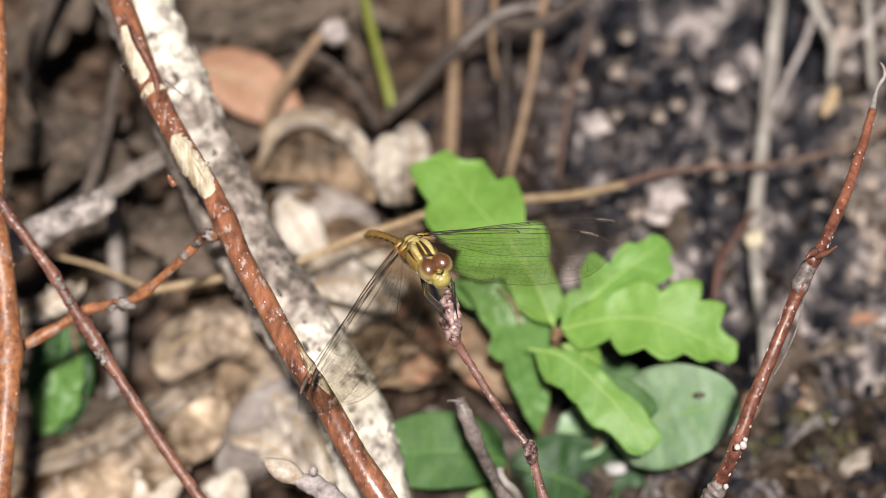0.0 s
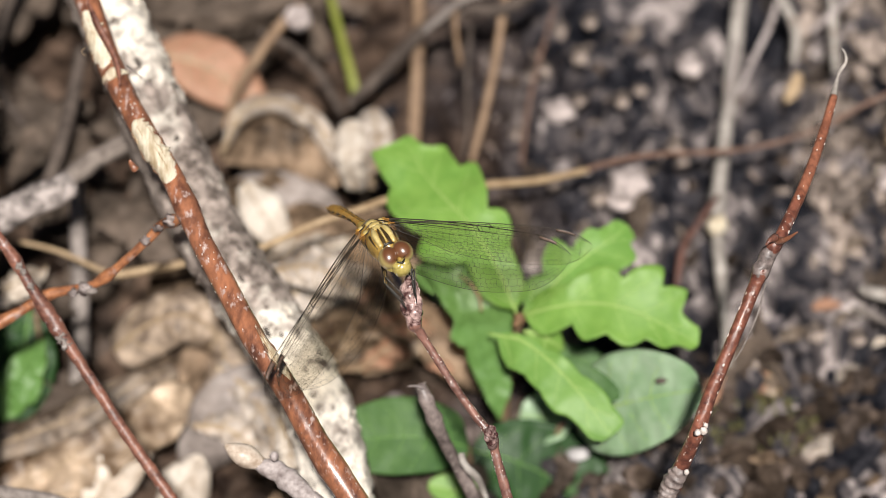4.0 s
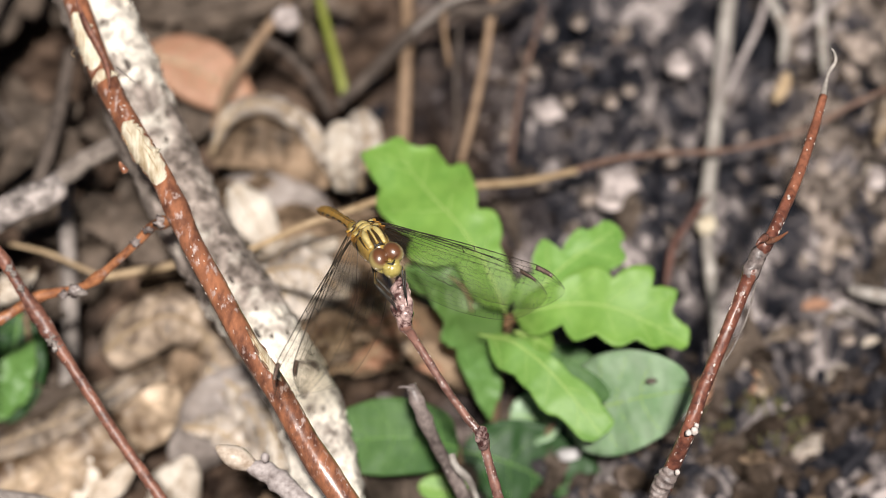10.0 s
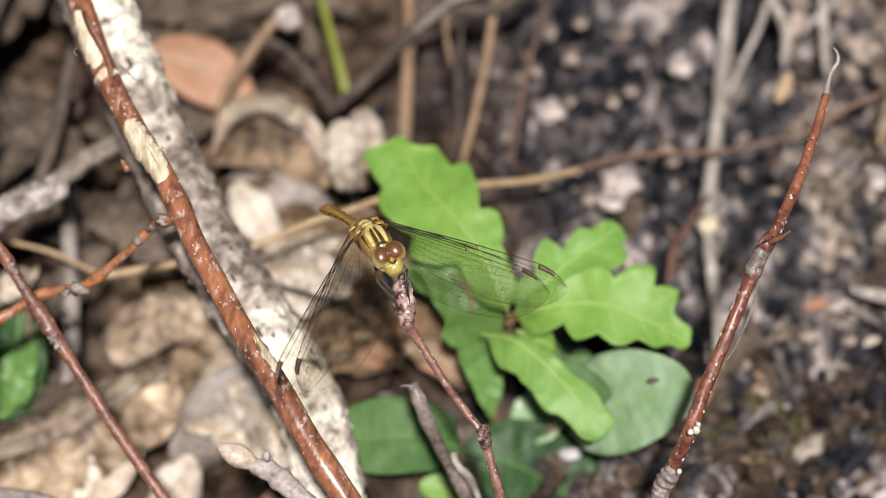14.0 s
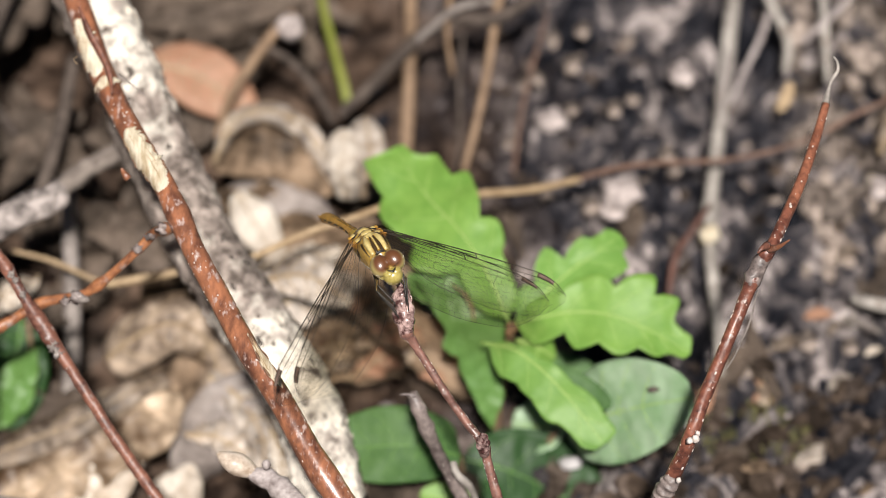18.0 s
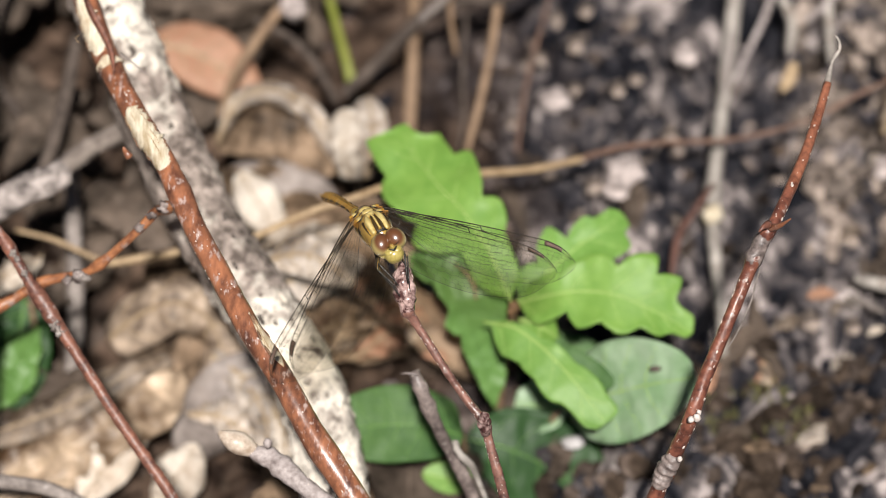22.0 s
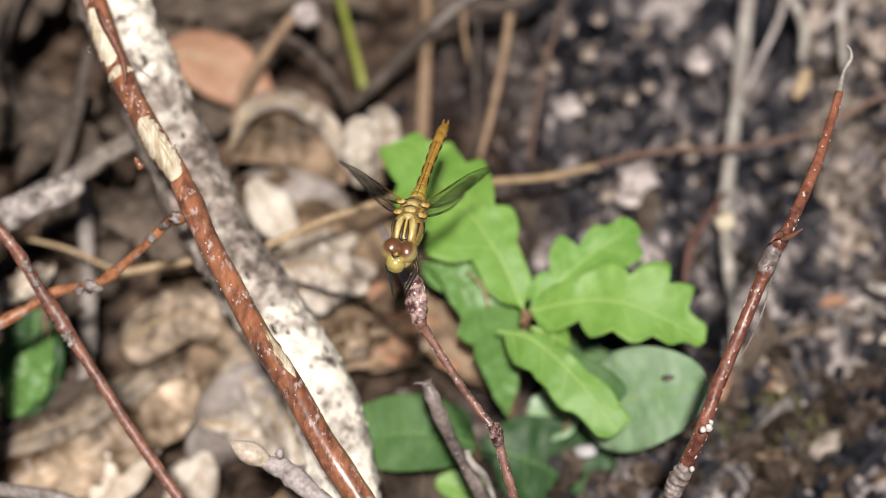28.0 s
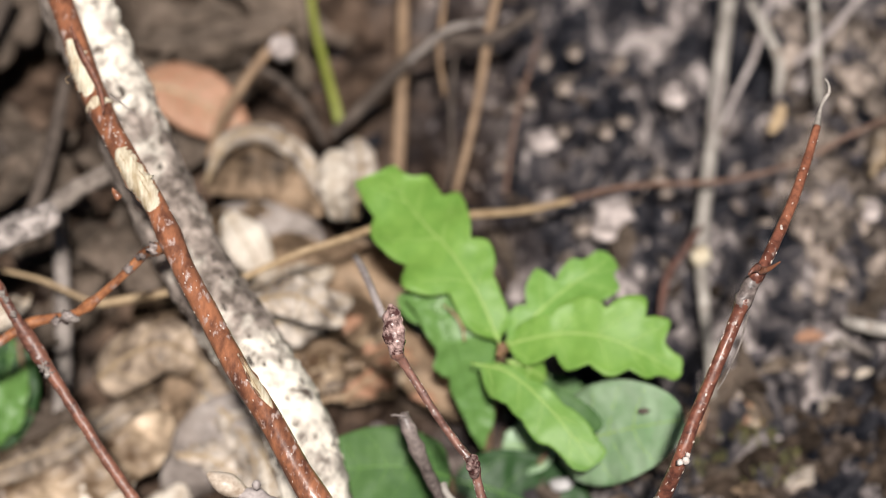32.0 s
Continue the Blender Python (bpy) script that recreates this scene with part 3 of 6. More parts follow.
TUBE = profile(((0, 0.7), (0.15, 0.95), (0.6, 1.0), (1, 0.5)), ((0, 0.8), (0.2, 1.0), (0.6, 0.9), (1, 0.5)))
dead([(-52.8, -24.7, 4.0), (-48.1, -24.5, 9.4), (-42.3, -24.1, 12.4), (-37.5, -24.5, 9.4), (-35.4, -26.4, 4.0), (-37.8, -28.6, -1.8)], 6.4, M_DEAD, roll=-0.42, wave=1.0, seed=1, shape=TUBE, shift=(0, 1), nu=44, nv=9, facing=(-0.1, -0.45, 1), label="hooded light brown dead oak leaf over a dark hollow")
dead([(-71.9, -39.6, -1.9), (-63.8, -38.6, 1.5), (-57.5, -37.4, 3.9), (-52.4, -35.4, 5.6), (-47.9, -32.6, 6.6), (-43.0, -29.3, 5.5)], 3.6, M_DEAD, roll=-0.32, wave=0.9, seed=43, nu=50, nv=6, pairs=3, rib_r=0.15, facing=(-0.15, -0.5, 1), shape=TUBE, shift=(0, 1), label="light brown folded edge of a big dead leaf")
BIG = profile(((0, 0.6), (0.15, 0.85), (0.4, 0.95), (0.62, 0.85), (0.8, 1.0), (0.93, 0.8), (1, 0.3)), ((0, 0.5), (0.2, 0.9), (0.34, 0.78), (0.5, 1.05), (0.66, 0.9), (0.82, 1.05), (0.94, 0.7), (1, 0.25)))
dead([(-77.9, -45.0, -10.4), (-65.3, -43.4, -5.2), (-54.5, -39.9, 0.5), (-46.6, -35.8, 3.8), (-40.7, -31.0, 2.6)], 8.41, M_TAN, roll=-0.42, wave=3.6, seed=3, shape=BIG, shift=(0, 1), nu=80, nv=12, pairs=4, rib_r=0.16, facing=(-0.1, -0.45, 1), label="large smooth tan dead oak leaf with a bent ridge")
dead([(-65.9, -49.2, -12.8), (-59.6, -45.8, -7.2), (-52.5, -41.7, -3.9), (-46.3, -35.7, -2.9)], 4.38, M_TAN, roll=-0.2, wave=1.8, seed=4, rib_r=0.12, shape=OVALDEAD, nu=40, nv=7, facing=(0, -0.5, 1), label="tan dead leaf edge in the sun")
dead([(-49.4, -25.6, -0.6), (-43.3, -25.1, 2.4), (-38.7, -26.2, 0.2), (-38.8, -29.8, -5.4)], 6.0, M_COCOA, roll=-0.3, wave=1.5, seed=2, facing=(0.1, -0.4, 1), label="cocoa-brown inner fold of a dead leaf")
dead([(-56.9, -48.1, -7.7), (-52.5, -44.0, -3.0), (-46.3, -37.8, 0.9)], 4.0, M_PALE, roll=-0.16, wave=1.6, seed=6, rib_r=0.12, shape=OVALDEAD, label="bleached dead leaf in the sun")
dead([(-45.4, -48.0, -10.1), (-41.4, -44.5, -4.6), (-38.7, -40.1, -3.6)], 4.8, M_PALE, roll=-0.3, wave=1.6, seed=7, rib_r=0.12, shape=OVALDEAD, label="small bleached dead leaf, softly curled")
dead([(-36.8, -27.4, 3.2), (-31.3, -31.9, 2.3), (-27.7, -38.6, -0.6), (-29.5, -43.3, -4.5)], 4.60, M_GREYLEAF, roll=-0.4, wave=2.8, seed=8, label="grey weathered dead leaf under a twig")
dead([(-40.2, -35.9, -1.1), (-33.9, -37.9, 0.0), (-27.6, -44.0, -2.3)], 3.54, M_GREYLEAF, roll=0.35, wave=2.0, seed=9, label="crumpled grey dead leaf")
dead([(-26.9, -37.6, 3.1), (-25.0, -41.2, 1.4), (-25.0, -45.3, -2.0)], 2.66, M_PALE, roll=-0.4, wave=1.0, seed=10, label="bleached rolled leaf edge beside a branch")
dead([(-33.3, 6.7, 8.3), (-30.3, 1.0, 7.4), (-26.1, -2.9, 2.8)], 3.7, M_PALE, roll=-0.2, wave=0.8, seed=11, nu=36, nv=6, pairs=2, rib_r=0.15, shape=OVALDEAD, label="sunlit bleached leaf lying flat in the litter")
dead([(-37.1, 12.7, 8.1), (-33.7, 16.6, 13.9), (-28.2, 17.2, 15.8), (-22.5, 15.9, 13.3), (-18.6, 12.2, 8.9), (-15.0, 8.2, 4.2)], 2.9, M_GREYLEAF, roll=-0.5, wave=0.9, seed=12, nu=44, nv=6, facing=(0.1, -0.5, 1), shape=OVALDEAD, label="pale arched rim of a domed dead leaf")
dead([(-37.1, 14.6, 4.4), (-31.5, 14.2, 9.3), (-25.1, 14.1, 9.2), (-18.3, 10.8, 2.5)], 5.9, M_COCOA, roll=-0.35, wave=1.6, seed=13, rib_r=0.15, nu=44, nv=8, facing=(0, -0.5, 1), shape=OVALDEAD, label="domed mottled brown dead leaf over a hollow")
dead([(-35.3, 12.0, 2.2), (-28.3, 9.3, 3.9), (-21.9, 7.9, 2.7), (-17.4, 7.9, -1.2)], 3.3, M_ASHLEAF, roll=-0.25, wave=1.0, seed=41, nu=36, nv=6, facing=(0, -0.5, 1), shape=OVALDEAD, label="bluish-grey weathered dead leaf lying flat")
LOBE = profile(((0, 0.35), (0.2, 0.6), (0.5, 0.9), (0.8, 1.0), (0.95, 0.8), (1, 0.4)), ((0, 0.5), (0.3, 0.8), (0.6, 1.0), (0.85, 0.85), (1, 0.4)))
dead([(-15.2, 5.5, 7.2), (-16.5, 5.5, 15.0), (-15.6, 11.7, 17.7)], 3.0, M_PALE, roll=-0.3, wave=0.8, seed=14, nu=36, nv=6, facing=(-0.25, -0.5, 1), shape=LOBE, shift=(0, 1), pairs=3, rib_r=0.12, label="upright cream dead leaf with curled sides")
dead([(-12.9, 7.2, 6.0), (-11.7, 9.1, 12.9), (-12.5, 15.9, 16.0)], 3.5, M_GREYLEAF, roll=-0.35, wave=1.2, seed=42, nu=36, nv=6, facing=(0.2, -0.5, 1), shape=LOBE, shift=(0, 1), label="folded beige lobe of an upright dead leaf")
dead([(-49.5, 33.2, 9.6), (-41.1, 31.8, 8.4), (-30.5, 26.8, 4.3)], 5.65, M_RUST, roll=-0.14, wave=0.8, seed=15, shape=OVALDEAD, label="smooth rust-brown dead leaf in the litter")
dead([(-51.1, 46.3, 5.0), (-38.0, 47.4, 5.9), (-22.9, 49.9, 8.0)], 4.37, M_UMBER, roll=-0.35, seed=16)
dead([(-32.6, -16.8, 3.5), (-23.6, -14.1, 5.8), (-13.0, -8.5, 4.7)], 5.10, M_GREYLEAF, roll=-0.2, wave=1.6, seed=17, label="grey-beige dead leaf, flat and weathered")
dead([(-30.2, -6.4, 3.5), (-23.8, -5.0, 4.7), (-15.8, -2.2, 4.1)], 3.28, M_PALE, roll=-0.3, wave=1.6, seed=18)
dead([(-26.3, -24.0, -2.6), (-19.1, -21.6, 2.3), (-12.9, -17.5, 0.0)], 4.19, M_TAN, roll=-0.3, seed=19, label="orange-tan dead leaf, mottled brown")
dead([(-14.7, -23.7, -2.3), (-8.4, -20.3, 0.6), (-1.3, -16.1, 1.2)], 3.82, M_RUST, roll=-0.4, wave=2.5, seed=20, label="crumpled orange-brown scrap of leaf")
dead([(-12.0, -15.4, 1.8), (-7.5, -14.1, 2.9), (-4.0, -11.3, 5.2)], 2.73, roll=0.4, wave=2.0, seed=21)
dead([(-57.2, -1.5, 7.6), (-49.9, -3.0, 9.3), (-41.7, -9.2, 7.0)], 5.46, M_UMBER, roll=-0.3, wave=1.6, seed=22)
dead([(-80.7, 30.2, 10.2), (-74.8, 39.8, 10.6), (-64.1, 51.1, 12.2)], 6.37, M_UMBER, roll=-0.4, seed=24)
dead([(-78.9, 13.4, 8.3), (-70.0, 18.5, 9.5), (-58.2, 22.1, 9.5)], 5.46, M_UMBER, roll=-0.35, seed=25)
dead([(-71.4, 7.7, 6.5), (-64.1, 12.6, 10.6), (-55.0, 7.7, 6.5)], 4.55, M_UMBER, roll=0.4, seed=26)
dead([(-75.4, -17.2, 6.0), (-68.0, -15.9, 10.0), (-63.7, -12.4, 10.1)], 3.10, M_PALE, roll=-0.3, seed=27)
dead([(41.9, -29.2, -1.1), (45.2, -24.4, 0.0), (48.9, -19.6, 1.2)], 2.73, M_UMBER, roll=-0.3, seed=28, label="small pale scrap of leaf on dark humus")
dead([(48.6, -33.2, -4.6), (50.4, -28.5, -0.6), (50.2, -22.3, -1.1)], 2.19, M_RUST, roll=-0.3, seed=29, label="small rusty scrap of leaf on dark humus")
dead([(51.9, -40.7, -5.1), (57.2, -38.0, -2.8), (62.7, -36.6, -4.6)], 3.28, M_UMBER, roll=-0.25, seed=30, label="grey-brown scrap of leaf on dark humus")
dead([(39.5, -38.6, -3.4), (45.7, -38.6, -3.4), (51.9, -40.7, -5.1)], 2.37, M_UMBER, roll=-0.3, seed=31, label="dull brown scrap of leaf on dark humus")

dead([(-41.2, -37.5, -13.2), (-36.9, -35.0, -3.2), (-31.9, -31.4, 2.3), (-25.8, -28.2, 2.5)], 6.2, M_ASHLEAF, roll=-0.28, wave=1.6, seed=33, rib_r=0.12, nu=40, nv=7, facing=(0.25, -0.5, 1), shape=OVALDEAD, label="broad ash-grey dead leaf, softly arched")
dead([(-28.4, -18.5, 15.8), (-21.2, -19.7, 18.7), (-14.2, -21.2, 13.6)], 4.2, M_GREYLEAF, roll=-0.3, wave=1.2, seed=34, nu=36, nv=6, facing=(0, -0.5, 1), shape=OVALDEAD, label="beige dead leaf lying in the sun")


HOLLOWS = [(-55.4, -24.5, 0.0), (-54.0, -9.0, 0.0), (-55.6, -17.5, 0.0), (-44.4, -15.8, 1.5), (-65.9, 13.3, 11.2)]


def scatter(count, box, seed, scale, mats, lift):
    rng = random.Random(seed)
    for k in range(count):
        x, y = rng.uniform(box[0], box[1]), rng.uniform(box[2], box[3])
        if x > -32 and y > 22:
            continue
        if any(math.hypot(x - h[0], y - h[1]) < 9 for h in HOLLOWS):
            continue
        a, n = rng.uniform(0, 6.28), rng.uniform(22, 46) * scale
        z = max(ground_height(x, y), -7) + rng.uniform(*lift)
        dx, dy = math.cos(a) * n / 2, math.sin(a) * n / 2
        bend = rng.uniform(-4, 8) * scale
        # darker umber leaves mostly at the far left, the back and the near left
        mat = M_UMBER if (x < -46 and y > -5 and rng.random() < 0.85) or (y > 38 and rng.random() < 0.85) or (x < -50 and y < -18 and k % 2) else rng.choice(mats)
        spine = [(x - dx, y - dy, z + rng.uniform(0, 4)), (x + dy * 0.15, y - dx * 0.15, z + bend), (x + dx, y + dy, z + rng.uniform(0, 5))]
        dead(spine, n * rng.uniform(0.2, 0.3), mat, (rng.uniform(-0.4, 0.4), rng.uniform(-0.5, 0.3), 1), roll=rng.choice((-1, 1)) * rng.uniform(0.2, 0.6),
             wave=rng.uniform(2.2, 4.5), seed=30 + k + seed, nu=22, nv=4, pairs=3, shift=(rng.random(), rng.random()))


scatter(64, (-98, 2, -80, 110), 1, 1.0, (M_DEAD, M_COCOA, M_COCOA, M_UMBER), (-4.0, 3.0))
scatter(40, (8, 98, -80, 110), 2, 0.36, (M_DEAD, M_UMBER, M_UMBER), (0.2, 1.5))

# ---------------------------------------------------------------- sticks and stalks
def nearer(pts, by):
    """Places moved up towards the eye by so many mm, in true proportion."""
    top = np.array(ST) * 800
    return [tuple(top + (np.array(p) - top) * (1 - by / (800 - np.array(p).dot(ST)))) for p in pts]


M_PALEBARK = material("pale_pinkish_bark", (0.12, 0.095, 0.09), (0.60, 0.51, 0.48), 160, 0.75, 0.7, contrast=(0.35, 0.6), bump_mm=0.6)
M_DARKBARK = material("dark_weathered_bark", (0.035, 0.027, 0.023), (0.14, 0.11, 0.092), 260, 0.8, 0.6, spec=0.15)
RED = nearer([(-59.7, 6.3, 69.7), (-54.5, -7.6, 67.1), (-50.0, -19.6, 63.4), (-45.3, -30.4, 63.3), (-40.2, -39.5, 61.8), (-35.7, -49.7, 59.4), (-32.6, -55.6, 58.1), (-28.2, -64.4, 56.6), (-22.8, -72.9, 54.3), (-18.7, -79.6, 51.0), (-14.4, -85.1, 47.6), (-7.6, -94.2, 42.3)], 14)
RED_R = [1.8, 1.78, 1.75, 1.68, 1.62, 1.68, 1.8, 1.9, 1.95]
red = stick("red_twig", RED, RED_R, M_REDBARK, "red-brown glossy birch twig with peeled pale patches", lent=280, lent_size=0.15, sides=18, step=0.9, rough=0.04, seed=3, knots=((0.24, 0.1, 2.0), (0.47, 0.14, 2.5), (0.86, 0.1, 2.5)))


def peel(start, end, facing, turns, shape, label, jag):
    """Bare wood where the bark is torn off between two places along the stick, curved to it, with frayed bark at its rim."""
    c = spline(RED, 400)
    r = float(np.interp(0.5 * (start + end), np.linspace(0, 1, len(RED_R)), RED_R))
    fc = np.asarray(facing, float)
    fc /= np.linalg.norm(fc)
    along = c[int(end * 400)] - c[int(start * 400)]
    along /= np.linalg.norm(along)
    fc -= along * fc.dot(along)
    fc /= np.linalg.norm(fc)
    idx = np.linspace(start, end, 7) * 400
    spine = [c[int(i)] + fc * r * 1.13 for i in idx]
    half = r * 1.07 * turns * math.pi
    rng = random.Random(int(start * 1000))
    wob = [rng.uniform(-1, 1) for _ in range(8)]

    def ragged(s, shift):
        return max(0.01, shape(s, shift) * (1 + jag * sum(w * math.sin((3 + 4 * k) * s * 3.1 + 9 * w + 5 * shift) for k, w in enumerate(wob)) / 3))

    geo, grid = blade(spine, fc, half, ragged, nu=44, nv=8, cup=0.0, roll=-turns, wave=0.12, thick=0.3, seed=half)
    ob = part("peeled_patch", geo, M_PEEL, red, label)
    slips = []
    for k in range(7):
        j = rng.randint(2, grid.shape[1] - 3)
        i0 = rng.randint(2, 26)
        slips.append(tube(grid[i0:i0 + rng.randint(8, 16):4, j] + fc * 0.04, [0.03, 0.08, 0.03], 5, 0.8, 0.2))
    part("wood_fibre", joined(slips), M_STRAW, ob)
    for j in (0, grid.shape[1] - 1):
        for i0 in range(2, 38, 12):
            part("bark_edge", tube(grid[i0:i0 + 9:2, j] + fc * 0.05, [0.05, 0.16, 0.2, 0.06], 6, 0.5, 0.6, 0.6), M_FIBRE, ob)


TO_EYE = (0.05, -0.64, 0.77)
peel(0.150, 0.236, (-0.5, -0.55, 0.67), 0.31, oval(0.22, 1.25), "torn cream-coloured strip of bare wood", 0.3)
peel(0.243, 0.259, TO_EYE, 0.44, oval(0.2), "short ring of bare wood", 0.2)
peel(0.334, 0.436, (-0.22, -0.62, 0.75), 0.42, oval(0.2, 0.8), "cream patch of bare wood with torn bark ends", 0.25)
peel(0.664, 0.748, (0.62, -0.48, 0.58), 0.15, oval(0.9, 1.5), "narrow cream wedge of bare wood", 0.04)
stick("bark_flap", nearer([(-53.9, -11.9, 71.6), (-52.3, -15.5, 69.7), (-49.9, -19.3, 67.5), (-48.9, -22.6, 66.3), (-48.8, -24.5, 66.2)], 14), [0.3, 0.9, 0.95, 0.8, 0.2], M_PURPLE, "dark strip of lifted bark", parent=red, flat=0.5, rough=0.2)
stick("bark_shred", nearer([(-47.7, -22.6, 68.6), (-45.7, -25.0, 69.0), (-43.4, -26.4, 67.8)], 14), [0.1, 0.1, 0.05], M_GREYBARK, "thin grey shred of bark", parent=red)
stick("bark_shred", nearer([(-53.9, -19.2, 68.8), (-54.2, -22.3, 71.3), (-53.5, -24.0, 72.3)], 14), [0.12, 0.1, 0.05], M_STRAW, "curled pale shred of bark", parent=red)
stick("spur", nearer([(-46.0, -36.9, 61.5), (-46.6, -36.3, 62.0), (-46.9, -36.4, 63.1)], 14), [0.6, 0.5, 0.15], M_REDBARK, "short dead side spur", parent=red)
SIDE = [(-37.8, -53.7, 70.7), (-39.5, -52.2, 68.1), (-41.6, -50.2, 64.7), (-43.6, -51.1, 62.6), (-47.3, -52.3, 58.9), (-50.7, -53.0, 55.6), (-53.2, -53.1, 54.1), (-58.7, -52.7, 51.8), (-63.6, -54.2, 49.2), (-69.1, -56.4, 47.2)]
side = stick("side_branch", SIDE, [0.7, 0.75, 0.62, 0.62, 0.68, 0.75, 0.8], M_ORANGE, "thin orange side branch with knobby nodes", parent=red, sides=12, step=0.6, rough=0.08, seed=4, knots=((0.1, 0.5, 1.3), (0.48, 0.6, 1.5), (0.72, 0.35, 2.0), (0.9, 0.3, 2.0)))
part("spur", blob(nearer([(-52.1, -54.1, 54.4)], 3)[0], (0.9, 0.5, 0.5), 3), M_GREYBARK, side)

for c, r in zip([(-40.1, -52.9, 68.7), (-42.1, -51.8, 65.9), (-44.0, -51.6, 62.8), (-53.0, -54.9, 55.8), (-54.8, -54.7, 54.6), (-59.7, -54.8, 53.2)], (0.75, 0.55, 0.6, 0.85, 0.6, 0.6)):
    part("knob", blob(c, (r * 1.25, r * 0.85, r * 0.9), r * 7, 9, 13, 1.3), M_STUB, side)

STEM = [(-72.5, -11.2, 85.6), (-71.6, -28.3, 74.9), (-72.1, -42.8, 65.2), (-70.6, -52.2, 58.5), (-69.7, -61.0, 52.3), (-70.1, -69.7, 46.2), (-71.0, -78.4, 40.1), (-71.6, -86.5, 34.5)]
stick("orange_twig", STEM, [1.2, 1.3, 1.5, 1.9, 1.9, 1.8, 1.6], M_ORANGE, "upright orange-brown twig dotted with pale pores", lent=120, lent_size=0.17, sides=14, step=0.9, seed=5, knots=((0.66, 0.25, 2.0), (0.9, 0.15, 2.0)))
LEFT = [(-76.7, -36.1, 72.0), (-70.8, -44.9, 67.0), (-63.7, -52.8, 61.6), (-60.2, -57.1, 58.0), (-55.6, -62.5, 53.5), (-51.1, -67.8, 49.1), (-46.6, -73.1, 44.6), (-40.8, -79.4, 39.3), (-36.3, -84.7, 34.8)]
stick("thin_twig", LEFT, [0.75, 0.8, 0.82, 0.9, 0.82, 0.85, 0.9], M_PURPLE, "thin purple-brown twig with a rough grey node", lent=50, lent_size=0.1, sides=14, step=0.35, rough=0.11, lump=0.6, seed=6, knots=((0.335, 0.25, 1.0), (0.46, 0.45, 1.7), (0.5, 0.35, 1.4)))

M_PALEBUD = material("pale_bud_scales", (0.36, 0.27, 0.20), (0.70, 0.60, 0.50), 260, 0.4, 0.2, per_object=0.1)
thin = bpy.data.objects["thin_twig"]
for c, r in zip([(-56.1, -62.3, 54.2), (-55.3, -63.2, 53.5), (-56.3, -63.1, 54.2), (-55.6, -63.9, 53.5), (-62.1, -55.1, 60.9), (-61.6, -55.6, 60.5), (-60.5, -57.2, 59.1)], (0.62, 0.66, 0.5, 0.45, 0.45, 0.4, 0.4)):
    part("node_scab", blob(c, (r, r, r * 1.3), r * 31 + c[0], 9, 13, 1.3), M_GREYBARK, thin)
def branch_material():
    """Dead bark with chalky lichen on its upper and lower stretches, broken into patches."""
    m = material("patchy_lichen_bark", (0.20, 0.165, 0.14), (0.90, 0.82, 0.71), 230, 0.85, 1.0, fine=3, contrast=(0.36, 0.52), bump_mm=1.0, spots=((0.12, 0.09, 0.075), 360, 0.62, 0.67))
    n, ln = m.node_tree.nodes, m.node_tree.links
    b = n["Principled BSDF"]
    chalk = b.inputs["Base Color"].links[0].from_socket
    tc, sp = n.new("ShaderNodeTexCoord"), n.new("ShaderNodeSeparateXYZ")
    ln.new(tc.outputs["Object"], sp.inputs[0])
    along = n.new("ShaderNodeValToRGB")
    e = along.color_ramp.elements
    e[0].position, e[0].color = 0.30, (0.68, 0.68, 0.68, 1)
    e[1].position, e[1].color = 0.36, (0.40, 0.40, 0.40, 1)
    for place, v in ((0.60, 0.40), (0.70, 0.62)):
        q = e.new(place)
        q.color = (v, v, v, 1)
    span = n.new("ShaderNodeMapRange")
    span.inputs["From Min"].default_value, span.inputs["From Max"].default_value = 0.0, 88 * MM
    ln.new(sp.outputs["Y"], span.inputs["Value"])
    ln.new(span.outputs[0], along.inputs[0])
    patch = n.new("ShaderNodeTexNoise")
    patch.inputs["Scale"].default_value, patch.inputs["Detail"].default_value = 210, 4
    ln.new(tc.outputs["Object"], patch.inputs["Vector"])
    add = n.new("ShaderNodeMath")
    ln.new(along.outputs[0], add.inputs[0])
    ln.new(patch.outputs["Fac"], add.inputs[1])
    cut = n.new("ShaderNodeMapRange")
    cut.inputs["From Min"].default_value, cut.inputs["From Max"].default_value = 0.95, 1.12
    ln.new(add.outputs[0], cut.inputs["Value"])
    grain = n.new("ShaderNodeTexNoise")
    grain.inputs["Scale"].default_value, grain.inputs["Detail"].default_value = 520, 5
    ln.new(tc.outputs["Object"], grain.inputs["Vector"])
    bark = n.new("ShaderNodeValToRGB")
    bark.color_ramp.elements[0].position, bark.color_ramp.elements[0].color = 0.36, (0.11, 0.085, 0.07, 1)
    bark.color_ramp.elements[1].position, bark.color_ramp.elements[1].color = 0.62, (0.42, 0.345, 0.30, 1)
    ln.new(grain.outputs["Fac"], bark.inputs[0])
    mix = n.new("ShaderNodeMix")
    mix.data_type = "RGBA"
    ln.new(cut.outputs[0], mix.inputs["Factor"])
    ln.new(bark.outputs[0], mix.inputs["A"])
    ln.new(chalk, mix.inputs["B"])
    ln.new(mix.outputs["Result"], b.inputs["Base Color"])
    return m


